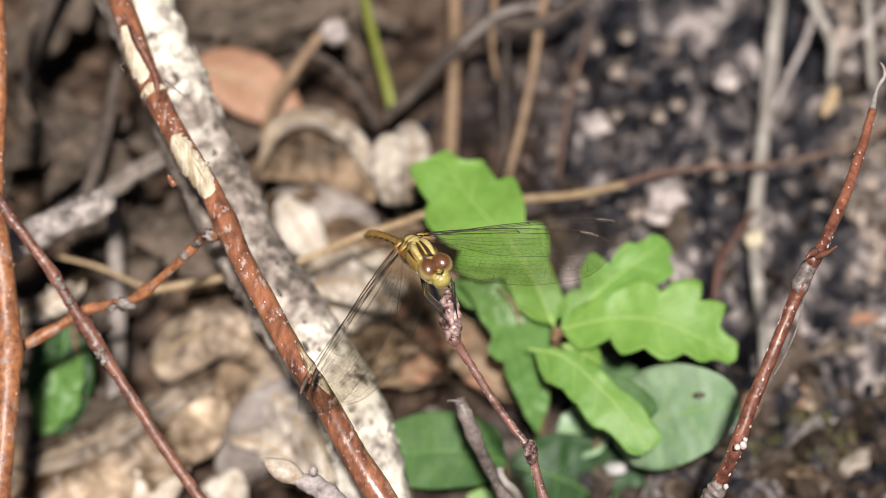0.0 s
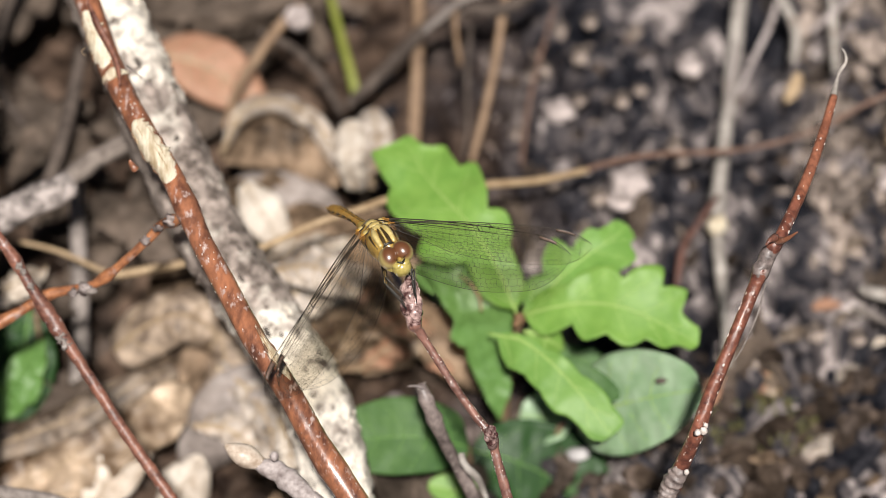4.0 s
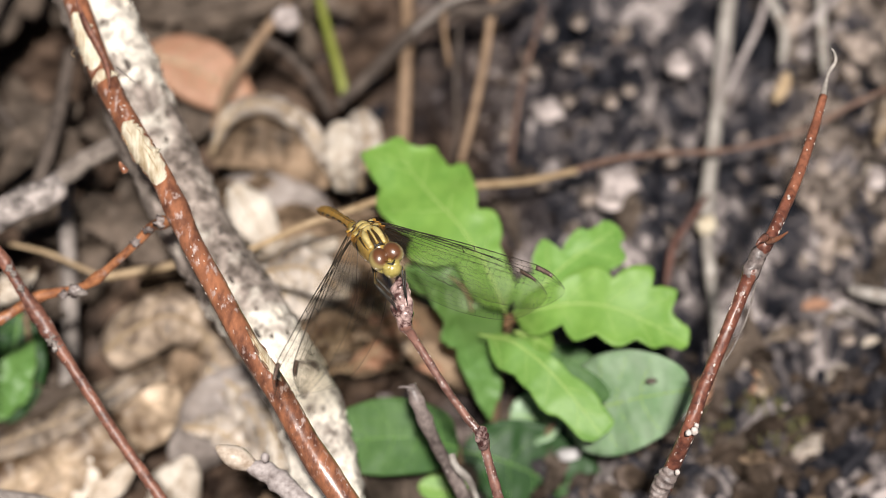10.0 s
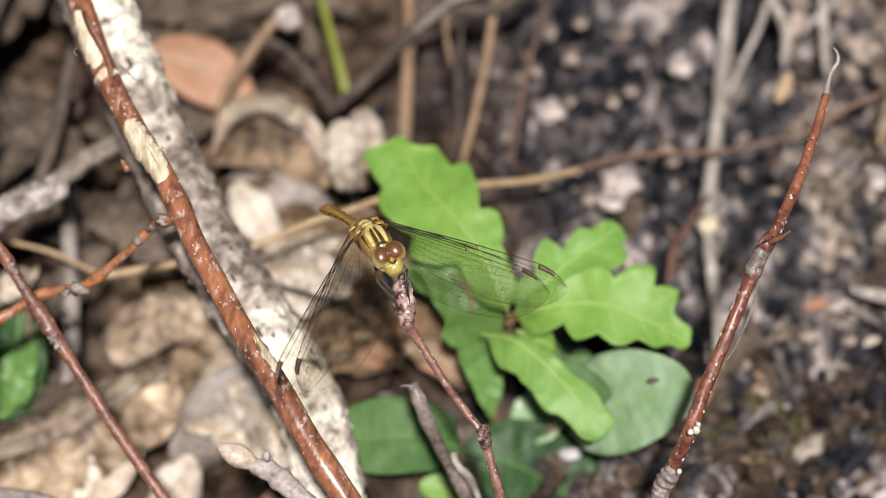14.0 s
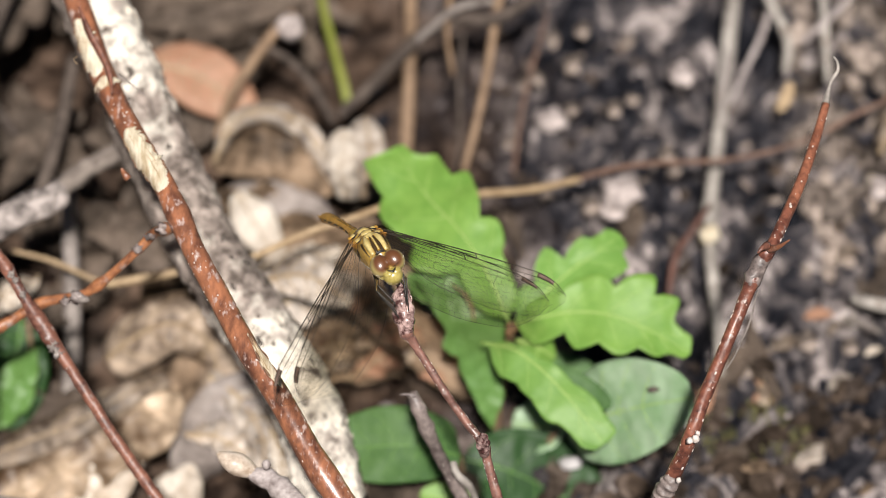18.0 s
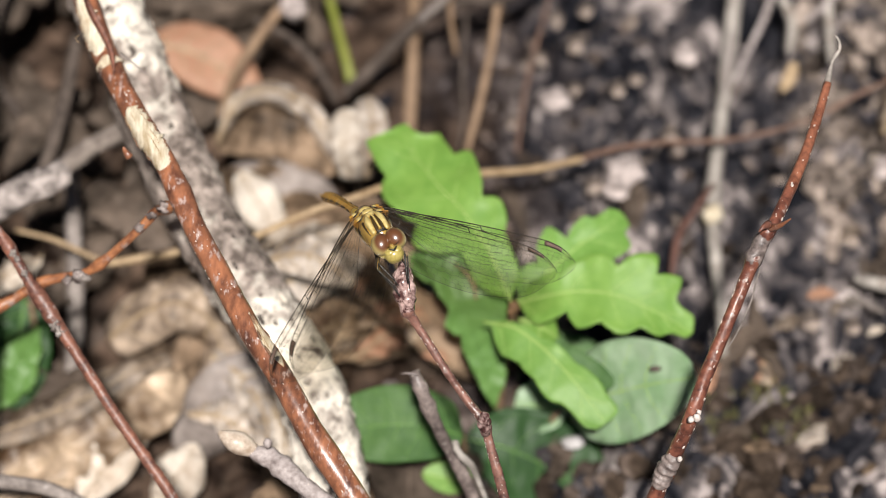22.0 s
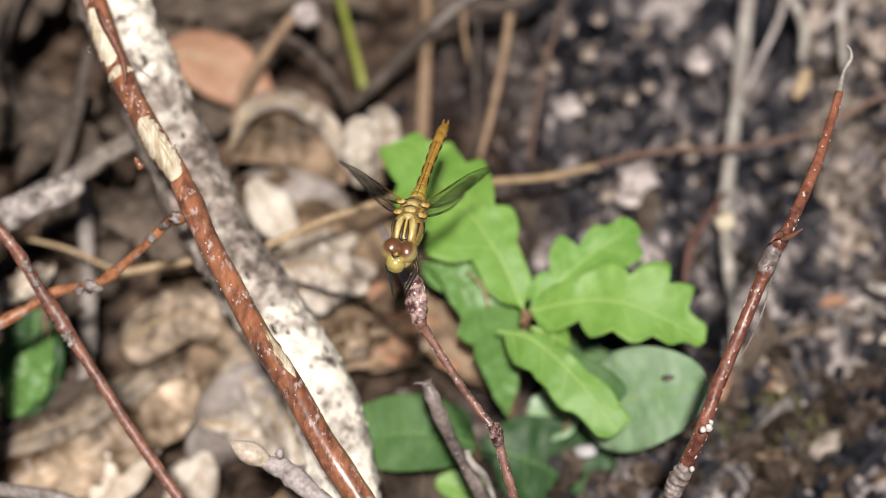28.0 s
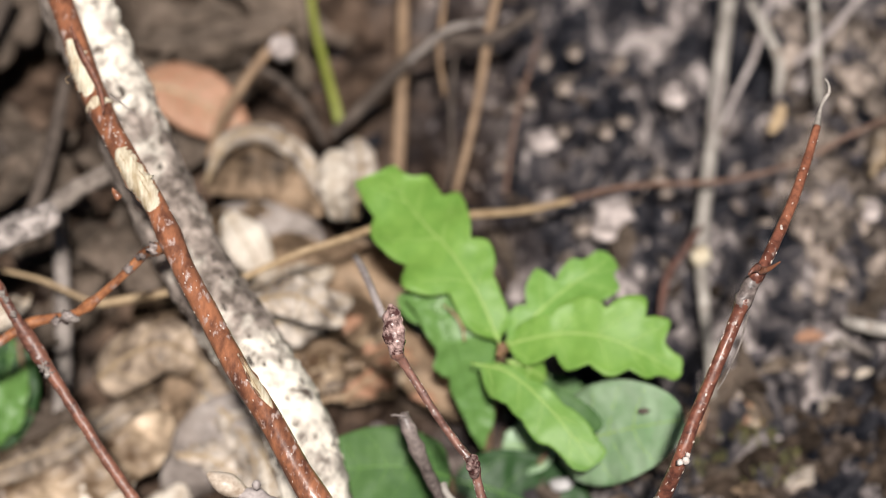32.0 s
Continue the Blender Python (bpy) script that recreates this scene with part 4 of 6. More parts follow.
M_BRANCH = branch_material()
THICK = [(-58.5, 12.5, 67.0), (-54.6, 2.5, 62.5), (-51.0, -4.1, 59.6), (-46.7, -12.7, 55.1), (-42.9, -20.5, 49.8), (-38.5, -29.0, 45.3), (-34.5, -36.1, 41.9), (-29.9, -42.0, 38.3), (-25.4, -47.8, 34.7), (-21.0, -53.6, 31.1), (-18.2, -60.0, 27.0), (-16.6, -65.8, 22.1), (-15.5, -73.6, 15.6)]
THICK_R = [4.5, 4.7, 4.8, 5.0, 5.2, 5.2, 5.1, 5.0]
thick = stick("lichen_branch", THICK, THICK_R, M_BRANCH, "thick dead branch, chalky lichen-spotted bark", "branch", sides=40, step=0.6, rough=0.13, lump=1.15, seed=8)

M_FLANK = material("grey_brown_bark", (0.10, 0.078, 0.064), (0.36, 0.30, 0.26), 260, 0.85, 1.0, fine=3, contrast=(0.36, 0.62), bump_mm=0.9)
# second tube set off to the left; its darker bark colour paints the branch's shaded side
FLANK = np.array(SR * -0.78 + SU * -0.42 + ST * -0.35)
part("bare_bark", tube([np.array(p) + FLANK for p in THICK[:7]], [4.4, 4.6, 4.75, 4.9, 4.7, 4.2], 36, 0.7, 0.12, 1.3, seed=9), M_FLANK, thick, "grey-brown flank of the branch with its shade painted in")


def scabs(pts, radii, count, seed):
    rng = random.Random(seed)
    c = spline(pts, 200)
    t, u, w = frames_along(c)
    out = []
    for _ in range(count):
        i, a = rng.randint(3, 197), rng.uniform(0, 6.28)
        way = u[i] * math.cos(a) + w[i] * math.sin(a)
        z = rng.uniform(0.12, 0.6)
        radius = np.interp(i / 200, np.linspace(0, 1, len(radii)), radii)
        out.append(blob(c[i] + way * radius * 1.01, (z * 0.3, z * rng.uniform(0.6, 1.4), z * rng.uniform(0.8, 2.2)), rng.random() * 60, 3, 6, 0.6, (way, np.cross(way, t[i]), t[i])))
    return joined(out)


part("bark_scab", scabs(THICK, THICK_R, 420, 4), M_BRANCH, thick, kind="stuff")
part("bark_pit", scabs(THICK, THICK_R, 190, 5), material("dark_bark_pit", (0.05, 0.04, 0.034), (0.16, 0.13, 0.11), 300, 0.9, 0.4), thick, kind="stuff")

BUDTWIG = [(-5.4, -73.1, 74.9), (-4.8, -75.2, 73.1), (-3.5, -76.2, 71.2), (0.5, -80.5, 66.4), (3.8, -83.5, 62.8), (5.9, -85.6, 61.0), (6.8, -87.5, 58.3), (8.4, -91.4, 53.9), (10.2, -95.8, 47.8)]
twig = stick("perch_twig", BUDTWIG, [0.78, 0.64, 0.58, 0.58, 0.62, 0.70, 0.74, 0.78], M_PERCH, "slender red-brown twig ending in a scaly bud", lent=110, lent_size=0.12, sides=12, step=0.3, rough=0.12, lump=0.5, seed=9, knots=((0.08, 0.5, 0.8), (0.58, 0.55, 0.9)))


def bud(parent, base, tip, width, count, seed, label, mat=M_BUD):
    """A winter bud of overlapping pointed scales."""
    base, tip = np.asarray(base, float), np.asarray(tip, float)
    ax = tip - base
    length = np.linalg.norm(ax)
    ax /= length
    _, u, w = frames_along(np.array([base, base + ax, tip]))
    core = part("bud", tube([base - ax, base + ax * length * 0.35, base + ax * length * 0.8, tip], [width * 0.7, width, width * 0.85, width * 0.2], 12, 0.4, 0.1), mat, parent, label)
    rng = random.Random(seed)
    for k in range(count):
        a = k * 2.4 + rng.uniform(-0.2, 0.2)
        s = 0.05 + 0.72 * k / count
        way = u[0] * math.cos(a) + w[0] * math.sin(a)
        r = width * (1.05 - 0.55 * max(0, s - 0.3))
        p0 = base + ax * length * (s - 0.12) + way * r * 0.9
        p1 = base + ax * length * (s + 0.1) + way * r * 1.12
        p2 = base + ax * length * min(1.02, s + 0.3) + way * r * (0.75 if s < 0.6 else 0.35)
        part("bud_scale", blade([p0, p1, p2], way, width * 0.8, oval(0.55, 0.9), nu=10, nv=4, cup=-0.15, roll=-0.24, thick=0.12, wave=0.05, seed=k)[0], mat, core)


bud(twig, (-4.9, -74.7, 73.6), (-5.7, -70.6, 78.1), 1.5, 9, 2, "closed pinkish-brown bud of overlapping scales")
bud(twig, (6.1, -86.9, 61.1), (5.8, -86.7, 64.6), 0.95, 7, 3, "small side bud")
stick("grey_stub", [(-11.7, -31.7, 42.5), (-10.3, -36.9, 45.1), (-8.5, -44.2, 47.9), (-7.3, -47.5, 47.6)], [0.5, 0.62, 0.6, 0.55], M_GREYTWIG, "thin grey dead twig behind the bud", seed=14)

STUB = [(-4.2, -65.7, 47.2), (-3.5, -66.8, 46.2), (-2.6, -68.0, 44.0), (-1.3, -68.6, 39.8), (0.5, -68.5, 33.7), (3.2, -70.0, 27.5), (7.1, -72.3, 16.7)]
stub = stick("stub_twig", STUB, [0.85, 1.05, 0.95, 0.95, 1.0, 1.05], M_STUB, "short grey-brown twig with a torn tip", lent=30, lent_size=0.14, sides=14, step=0.5, rough=0.14, seed=10, knots=((0.07, 0.25, 1.0), (0.18, 0.2, 0.8)))
stick("torn_tip", [(-3.8, -66.6, 47.6), (-4.9, -66.9, 48.5), (-6.0, -67.6, 49.2)], [0.45, 0.3, 0.06], M_GREYTWIG, "torn splinter of bark", parent=stub, flat=0.5)
stick("bare_shoot", [(1.8, -69.9, 36.3), (2.3, -71.2, 35.2), (4.2, -71.5, 32.4), (5.5, -72.6, 29.1), (8.1, -73.9, 20.4)], [0.5, 0.65, 0.4, 0.4, 0.4], M_PALESTEM, "pale bare shoot with a blunt tip", seed=11)

GREY = nearer([(-29.3, -67.6, 32.0), (-27.4, -68.4, 31.3), (-24.9, -69.2, 30.7), (-22.4, -71.4, 30.1), (-19.0, -74.0, 29.1), (-12.0, -78.5, 26.6)], 20)
greyt = stick("silver_twig", GREY, [0.9, 1.4, 1.5, 1.25, 1.2, 1.2], M_GREYTWIG, "silver-grey twig with a fat pale bud", lent=24, lent_size=0.14, sides=14, step=0.5, rough=0.14, seed=12, knots=((0.16, 0.25, 1.0), (0.3, 0.25, 0.8)))
fat = part("bud", tube(nearer([(-27.6, -68.2, 31.4), (-28.9, -67.7, 31.9), (-30.4, -67.3, 32.6), (-31.8, -66.9, 33.3), (-32.9, -66.5, 33.9)], 20), [1.0, 1.5, 1.75, 1.6, 1.05, 0.35], 16, 0.35, 0.06, 1.5, seed=3), M_PALEBUD, greyt, "fat pale grey-brown bud")
for k, (q, a) in enumerate(((0.0, 0.3), (0.25, -0.9), (0.5, 0.9))):
    face = np.array(SR * a + SU * 0.3 + ST)
    base = np.array(nearer([(-28.4, -67.9, 31.7)], 20)[0]) + np.array((-1.5, 0.5, 0.85)) * q
    rise = face / np.linalg.norm(face)
    part("bud_scale", blade([base + rise * 1.25, base + np.array((-1.2, 0.35, 0.65)) + rise * 1.6, base + np.array((-2.4, 0.7, 1.3)) + rise * 1.2], rise, 1.25, oval(0.6, 0.9), nu=16, nv=5, cup=-0.1, roll=-0.3, thick=0.2, wave=0.1, seed=k)[0], M_PALEBUD, fat)
part("spur", blob(nearer([(-25.6, -69.1, 34.5)], 20)[0], (0.7, 0.7, 0.9), 6), M_GREYTWIG, greyt)
stick("dark_twig", [(-70.8, -68.3, 25.1), (-64.1, -68.9, 24.6), (-58.6, -69.6, 24.0), (-53.2, -71.5, 22.4), (-46.5, -75.2, 19.3)], [1.2, 1.15, 1.1, 1.1], M_GREYBARK, "dark grey twig lying across the litter", seed=13)

RIGHT = [(55.1, -40.2, 81.8), (53.7, -45.2, 81.0), (51.7, -51.6, 80.3), (49.6, -57.0, 79.3), (46.7, -64.6, 79.8), (44.8, -66.8, 77.9), (42.4, -70.8, 73.4), (40.1, -75.1, 69.8), (37.2, -80.0, 64.5), (35.2, -83.9, 60.2), (33.5, -85.0, 54.7), (32.0, -85.9, 50.4), (30.3, -87.6, 45.5), (27.7, -91.0, 37.9)]
right = stick("red_shoot", RIGHT, [0.55, 0.7, 0.8, 0.9, 0.92, 0.95, 1.02, 1.08, 1.15, 1.2], M_SHOOT, "slender red-brown shoot dotted with white pores", lent=150, lent_size=0.19, sides=14, step=0.6, rough=0.07, seed=15, knots=((0.345, 0.3, 0.9), (0.40, 0.3, 0.9), (0.83, 0.28, 1.3)))
stick("withered_tip", [(54.9, -40.5, 81.4), (55.5, -38.2, 82.2), (56.0, -36.9, 83.3), (56.9, -35.8, 84.2), (56.8, -34.8, 85.0), (56.3, -34.3, 85.5)], [0.5, 0.42, 0.25, 0.3, 0.2, 0.06], M_PALESTEM, "withered white curled tip", parent=right, step=0.4, rough=0.25)
stick("spur", [(46.2, -66.3, 80.6), (47.3, -67.7, 82.8), (48.6, -68.1, 84.7)], [0.6, 0.35, 0.1], M_REDBARK, "short pointed side bud", parent=right, step=0.4)
stick("spur", [(45.7, -66.5, 81.6), (44.8, -67.9, 82.6), (44.3, -68.4, 82.2)], [0.6, 0.4, 0.15], M_PURPLE, "dark bud scar", parent=right, step=0.4)
for c, s in zip([(35.9, -85.6, 62.1), (35.0, -86.4, 62.6), (36.2, -84.5, 61.9), (33.7, -87.4, 54.9)], (0.62, 0.5, 0.4, 0.42)):
    part("wart", blob(c, (s, s, s * 1.1), s * 9, 5, 7, 0.4), M_LENT, right)
part("young_bark", tube(RIGHT[:5], [0.575, 0.69, 0.77, 0.85, 0.8], 14, 0.6, 0.04, seed=15), M_YOUNG, right, "smooth orange-red bark of the last growth")
part("bark_scar", tube([(45.6, -66.0, 78.7), (45.0, -66.6, 78.1), (44.2, -67.8, 76.8), (43.6, -68.8, 75.7)], [1.0, 1.22, 1.14, 1.2, 1.02], 16, 0.2, 0.22, 0.7, seed=6), M_STUB, right, "wrinkled grey ring under a bud")
part("growth_ring", tube([(33.0, -85.6, 53.6), (32.0, -86.2, 51.4), (30.9, -87.0, 48.2)], [1.05, 1.25, 1.18, 1.38, 1.28, 1.5, 1.38, 1.6, 1.45, 1.6, 1.35, 1.05], 18, 0.12, 0.25, 0.8, seed=4), M_STUB, right, "swollen wrinkled grey growth rings")
stick("thread", [(45.3, -62.2, 66.8), (43.9, -67.1, 65.0), (41.9, -72.0, 64.4), (40.5, -74.8, 64.4)], [0.12, 0.14, 0.1], M_GREYBARK, "loose grey bark thread", parent=right)

runner = stick("runner", [(-30.4, -23.1, 26.3), (-25.6, -22.1, 28.5), (-20.8, -21.1, 30.7), (-14.3, -18.8, 31.3), (-8.2, -15.2, 30.2), (-0.4, -8.7, 24.5), (6.7, -5.3, 21.7), (13.9, -2.7, 19.6), (21.6, 0.7, 18.2)], [0.58, 0.58, 0.62, 0.66, 0.62, 0.56], M_STRAW, "long straw-brown runner arching over the humus", "runner", seed=16, rough=0.08)
stick("runner_tip", [(20.2, 0.5, 18.0), (27.0, 3.4, 17.6), (33.9, 5.6, 16.5), (44.8, 7.5, 15.1), (52.1, 9.2, 15.2), (59.3, 11.1, 16.7), (66.6, 14.1, 19.2), (73.8, 16.4, 21.1), (84.6, 18.6, 23.0)], [0.55, 0.42, 0.40, 0.40, 0.42, 0.46], M_RUNNER, "thinner red-brown end of the runner", parent=runner, seed=16, rough=0.08)
stick("straw", [(-51.9, -24.5, 22.3), (-46.6, -23.9, 22.9), (-41.2, -23.1, 23.6), (-38.4, -21.2, 22.4)], [0.6, 0.75, 0.7, 0.5], M_STRAW, "broken piece of straw in the litter", "straw", seed=17)
stick("straw", [(-67.6, -13.7, 17.5), (-61.4, -14.9, 16.5), (-56.1, -16.7, 15.0), (-51.3, -18.2, 13.8)], [0.3, 0.4, 0.4, 0.3], M_STRAW, "thin straw in the litter", "straw", seed=18)
stick("grass_blade", [(-21.0, 45.6, 24.7), (-20.2, 42.5, 15.9), (-18.3, 39.3, 7.0), (-16.8, 36.6, 1.6), (-15.7, 33.1, -1.4)], [0.75, 0.95, 1.05, 1.1, 1.15], M_GRASS, "fresh yellow-green grass stalk in the litter", "grass", seed=19, flat=0.7, rough=0.02)
stick("brown_stalk", [(-5.2, 48.0, 23.6), (-5.4, 42.5, 15.9), (-5.5, 38.4, 9.4), (-5.8, 32.1, 2.5), (-6.3, 24.0, -2.7)], [0.9, 1.0, 1.05, 1.1, 1.1], M_STALK, "upright dry brown stalk", "stalk", seed=20)
stick("brown_stalk", nearer([(11.0, 37.7, 33.1), (8.7, 30.0, 26.7), (7.1, 20.8, 21.9), (5.3, 13.4, 17.2), (3.3, 6.8, 13.1)], -9), [0.75, 0.8, 0.75, 0.7, 0.6], M_STALK, "leaning dry grey-brown stalk", "stalk", seed=21)
stick("brown_stalk", [(1.5, 38.1, 26.0), (0.6, 33.5, 17.5), (1.5, 29.4, 11.1)], [0.5, 0.5, 0.4], M_STALK, "thin dry brown stalk", "stalk", seed=22)
for k, (x0, lean, length) in enumerate(((2.0, 1.5, 17.0), (11.5, 5.5, 16.0))):
    stick("dry_fibre", [(x0 + lean, 25.0 + length * 0.9, 8.0 + length * 0.45), (x0 + lean * 0.4, 24.0 + length * 0.4, 4.0 + length * 0.2), (x0 + 0.7, 24.0, 2.5), (x0, 18.0 - k, 0.5)], [0.2, 0.32, 0.35, 0.25], (M_DARKBARK, M_RUNNER)[k], "thin dry plant fibre hanging over humus", "fibre", group="dry fibres on the humus", seed=60 + k)
stick("grey_branch", [(16.1, 35.2, 25.1), (8.8, 33.4, 20.5), (2.4, 34.7, 18.6), (-3.1, 34.7, 15.5), (-7.8, 32.9, 11.0), (-12.4, 30.8, 6.1), (-17.0, 26.0, 5.1)], [0.9, 1.0, 1.2, 1.25, 1.2, 1.1, 0.9], M_DARKBARK, "forked grey dead branch on the litter", "branch", seed=23)
stick("grey_branch", [(7.9, 33.8, 23.9), (2.4, 33.9, 22.4), (-2.2, 32.7, 18.4), (-4.5, 32.0, 16.3)], [0.5, 0.7, 0.75, 0.6], M_GREYBARK, "pale dead twig on the litter", "branch", seed=24)
stick("dead_twig", [(-24.4, 37.2, 17.6), (-27.6, 34.7, 15.5), (-31.6, 28.9, 13.7), (-34.8, 23.1, 11.9), (-36.4, 15.5, 11.5)], [0.9, 0.95, 0.9, 0.8, 0.7], M_STALK, "light brown dead twig across a leaf", seed=25)
stick("dead_twig", [(-31.3, 33.6, 14.6), (-26.2, 31.6, 13.0), (-22.0, 28.7, 10.5), (-17.9, 23.4, 6.0)], [0.6, 0.7, 0.75, 0.7], M_DARKBARK, "dark brown dead twig in the litter", seed=26)
thing("broken_stalk", blob((-25.2, 34.5, 16.9), (2.4, 2.0, 2.6), 4, 8, 12, 0.35), M_PALEBARK, (-25.9, 44.1, 6.3), "whitish broken end of a stalk", "stalk")
stick("dead_twig", [(-59.1, 19.9, 25.6), (-60.4, 10.8, 22.3), (-62.7, 2.4, 18.2), (-64.7, -3.1, 16.4)], [1.0, 1.2, 1.2, 1.0], M_DARKBARK, "grey dead twig in the shaded litter", seed=27)
stick("dead_twig", [(-69.1, 38.1, 26.0), (-72.7, 31.1, 20.1), (-74.2, 22.5, 17.4), (-71.3, 16.8, 15.5), (-68.6, 14.0, 13.2)], [0.9, 1.0, 1.1, 1.0, 0.8], M_DARKBARK, "bent grey twig in the litter", seed=28)
stick("grey_stalk", [(-60.0, 3.3, 11.7), (-59.3, -7.8, 3.8), (-59.0, -18.9, -2.6), (-59.3, -30.5, -8.0)], [1.2, 1.4, 1.5, 1.4], M_GREYBARK, "upright bluish-grey stalk in the litter", "stalk", seed=29)
stick("log", [(-77.4, -25.9, 29.4), (-70.3, -23.8, 33.8), (-64.2, -22.0, 36.6), (-60.3, -20.8, 37.7), (-58.4, -19.1, 37.7)], [2.4, 2.5, 2.5, 2.4, 2.2], M_LOG, "broken pale piece of branch on the litter", "branch", seed=30, sides=18, rough=0.12)
stick("log", [(-60.6, -10.3, 27.4), (-56.9, -5.9, 26.9), (-51.7, -2.1, 27.2), (-48.2, -1.3, 27.9)], [1.6, 1.6, 1.5, 1.4], M_FLANK, "dark lichen-spotted twig behind a branch", "branch", seed=31, rough=0.15)

stem = stick("bleached_stem", [(49.5, 55.4, 15.8), (48.0, 46.6, 11.5), (46.7, 37.0, 8.2), (45.5, 26.6, 7.2), (44.1, 15.0, 6.5), (43.1, 6.3, 5.3), (42.8, 0.7, 5.0), (43.0, -6.4, 3.5), (43.6, -15.4, 1.8), (43.9, -24.4, 0.0)], [1.25, 1.25, 1.25, 1.22, 1.12, 1.2, 1.15, 1.0, 0.85, 0.75], M_PALESTEM, "bleached upright stem with a knot", "stem", seed=32, sides=14, knots=((0.63, 0.25, 1.6),))
part("knot", blob((42.7, -0.6, 6.2), (1.75, 1.5, 1.9), 5, 8, 12, 0.35), M_PEEL, stem, "swollen pale knot")
part("bark_strip", tube([(47.0, 37.2, 10.7), (45.8, 28.8, 9.0), (45.1, 22.2, 8.1)], [0.2, 0.75, 0.7, 0.2], 8, 0.6, 0.3, flat=0.5), M_GREYTWIG, stem, "lighter strip of loose bark")
stick("root", [(55.4, 51.1, 12.2), (52.8, 41.5, 8.8), (49.6, 34.1, 7.3), (46.6, 26.3, 6.9)], [0.45, 0.52, 0.5, 0.4], M_GREYTWIG, "thin pale root joining a stem", seed=33)
stick("root", [(52.0, 48.7, 13.3), (54.8, 42.8, 11.5), (56.6, 36.7, 11.0), (56.0, 32.3, 8.9)], [0.7, 0.8, 0.85, 0.7], M_PALESTEM, "short forked pale root", seed=34)
stick("root", [(62.4, 52.5, 13.4), (62.7, 44.3, 11.2), (62.8, 36.9, 9.7), (63.0, 31.0, 7.8)], [0.7, 0.75, 0.75, 0.6], M_PALESTEM, "thin straight pale root", seed=35)
stick("root", [(71.1, 50.2, 14.5), (64.9, 43.2, 11.8), (59.1, 37.6, 10.3)], [0.6, 0.6, 0.5], M_GREYTWIG, "thin slanting grey root", seed=36)
stick("root", [(42.6, 1.9, 10.5), (39.7, -2.6, 9.6), (37.0, -7.2, 8.7), (35.8, -13.4, 6.4)], [0.4, 0.55, 0.6, 0.5], M_DARKROOT, "thin dark red root", seed=37)
stick("white_stick", [(64.8, -15.1, 7.9), (66.6, -15.5, 7.5), (72.0, -16.3, 6.8), (80.0, -16.9, 6.3)], [0.9, 1.1, 1.15, 1.1], M_PALESTEM, "barkless whitish stick on the humus", seed=38)
stick("white_stick", [(64.1, -15.8, 4.3), (67.2, -17.0, 3.4), (69.5, -17.9, 2.6)], [0.5, 0.6, 0.4], M_GREYBARK, "short pale splinter on the humus", seed=39)
thing("pebble", blob((20.1, -43.8, 2.4), (1.9, 1.1, 0.9), 7, 10, 14, 0.5), M_STONE, (20.1, -43.8, 2.4), "small whitish pebble lying on the humus", "pebble")
LUMPS = "pale lumps of bark on the humus"
for k, (c, r) in enumerate(zip([(28.5, 7.1, 8.9), (27.1, 6.2, 5.2), (21.2, 34.8, 7.9), (39.1, 32.7, 7.7), (70.5, 10.1, 5.5), (15.2, 31.4, 8.1), (23.0, 42.3, 7.9), (58.0, -17.5, 0.0), (27.8, 25.9, 6.6), (20.9, 25.9, 6.6), (36.3, 16.3, 6.1), (64.7, -18.2, -0.5), (56.3, -38.6, -3.4), (23.8, 6.3, 5.3), (48.0, -22.3, -1.1)],
                               (3.0, 2.2, 1.5, 1.9, 1.7, 1.2, 1.2, 1.5, 1.3, 1.2, 1.4, 1.3, 1.6, 1.5, 1.6))):
    thing("bark_lump", blob(c, (r * 1.0, r * 1.3, r * 0.5), k * 3 + 1, 12, 18, 0.55), M_PALEBARK if k in (0, 1, 3, 4) else M_CLOD, c, "pale pinkish lump of weathered bark", "bark", LUMPS)
thing("yellow_scrap", blade([(56.9, 29.5, 9.6), (56.0, 27.3, 7.8), (54.6, 25.6, 6.3)], (0.2, -0.5, 1), 1.3, oval(0.5), nu=14, nv=3, roll=-0.3, wave=0.8, thick=0.3)[0], M_STRAW, (56.0, 27.3, 7.8), "yellowish scrap of dead leaf on the humus", "dead leaf")


def scrap(x, y, r, mat, a):
    """A curled bit of leaf or bark lying on the humus."""
    z = max(ground_height(x, y) + 1.6, 1.0 if x < 5 else -20)
    dx, dy = math.cos(a) * r, math.sin(a) * r
    geo = blade([(x - dx, y - dy, z), (x - 0.2 * dy, y + 0.2 * dx, z + 0.35 * r), (x + dx, y + dy, z + 0.2 * r)], (0.1, -0.4, 1), 0.62 * r, OAKDEAD, nu=22, nv=4, roll=-0.35, wave=0.35 * r, thick=0.3, seed=x)[0]
    thing("leaf_scrap", geo, mat, (x, y, z), "curled scrap of dead leaf on dark humus", "dead leaf", "scraps of leaf on the humus")


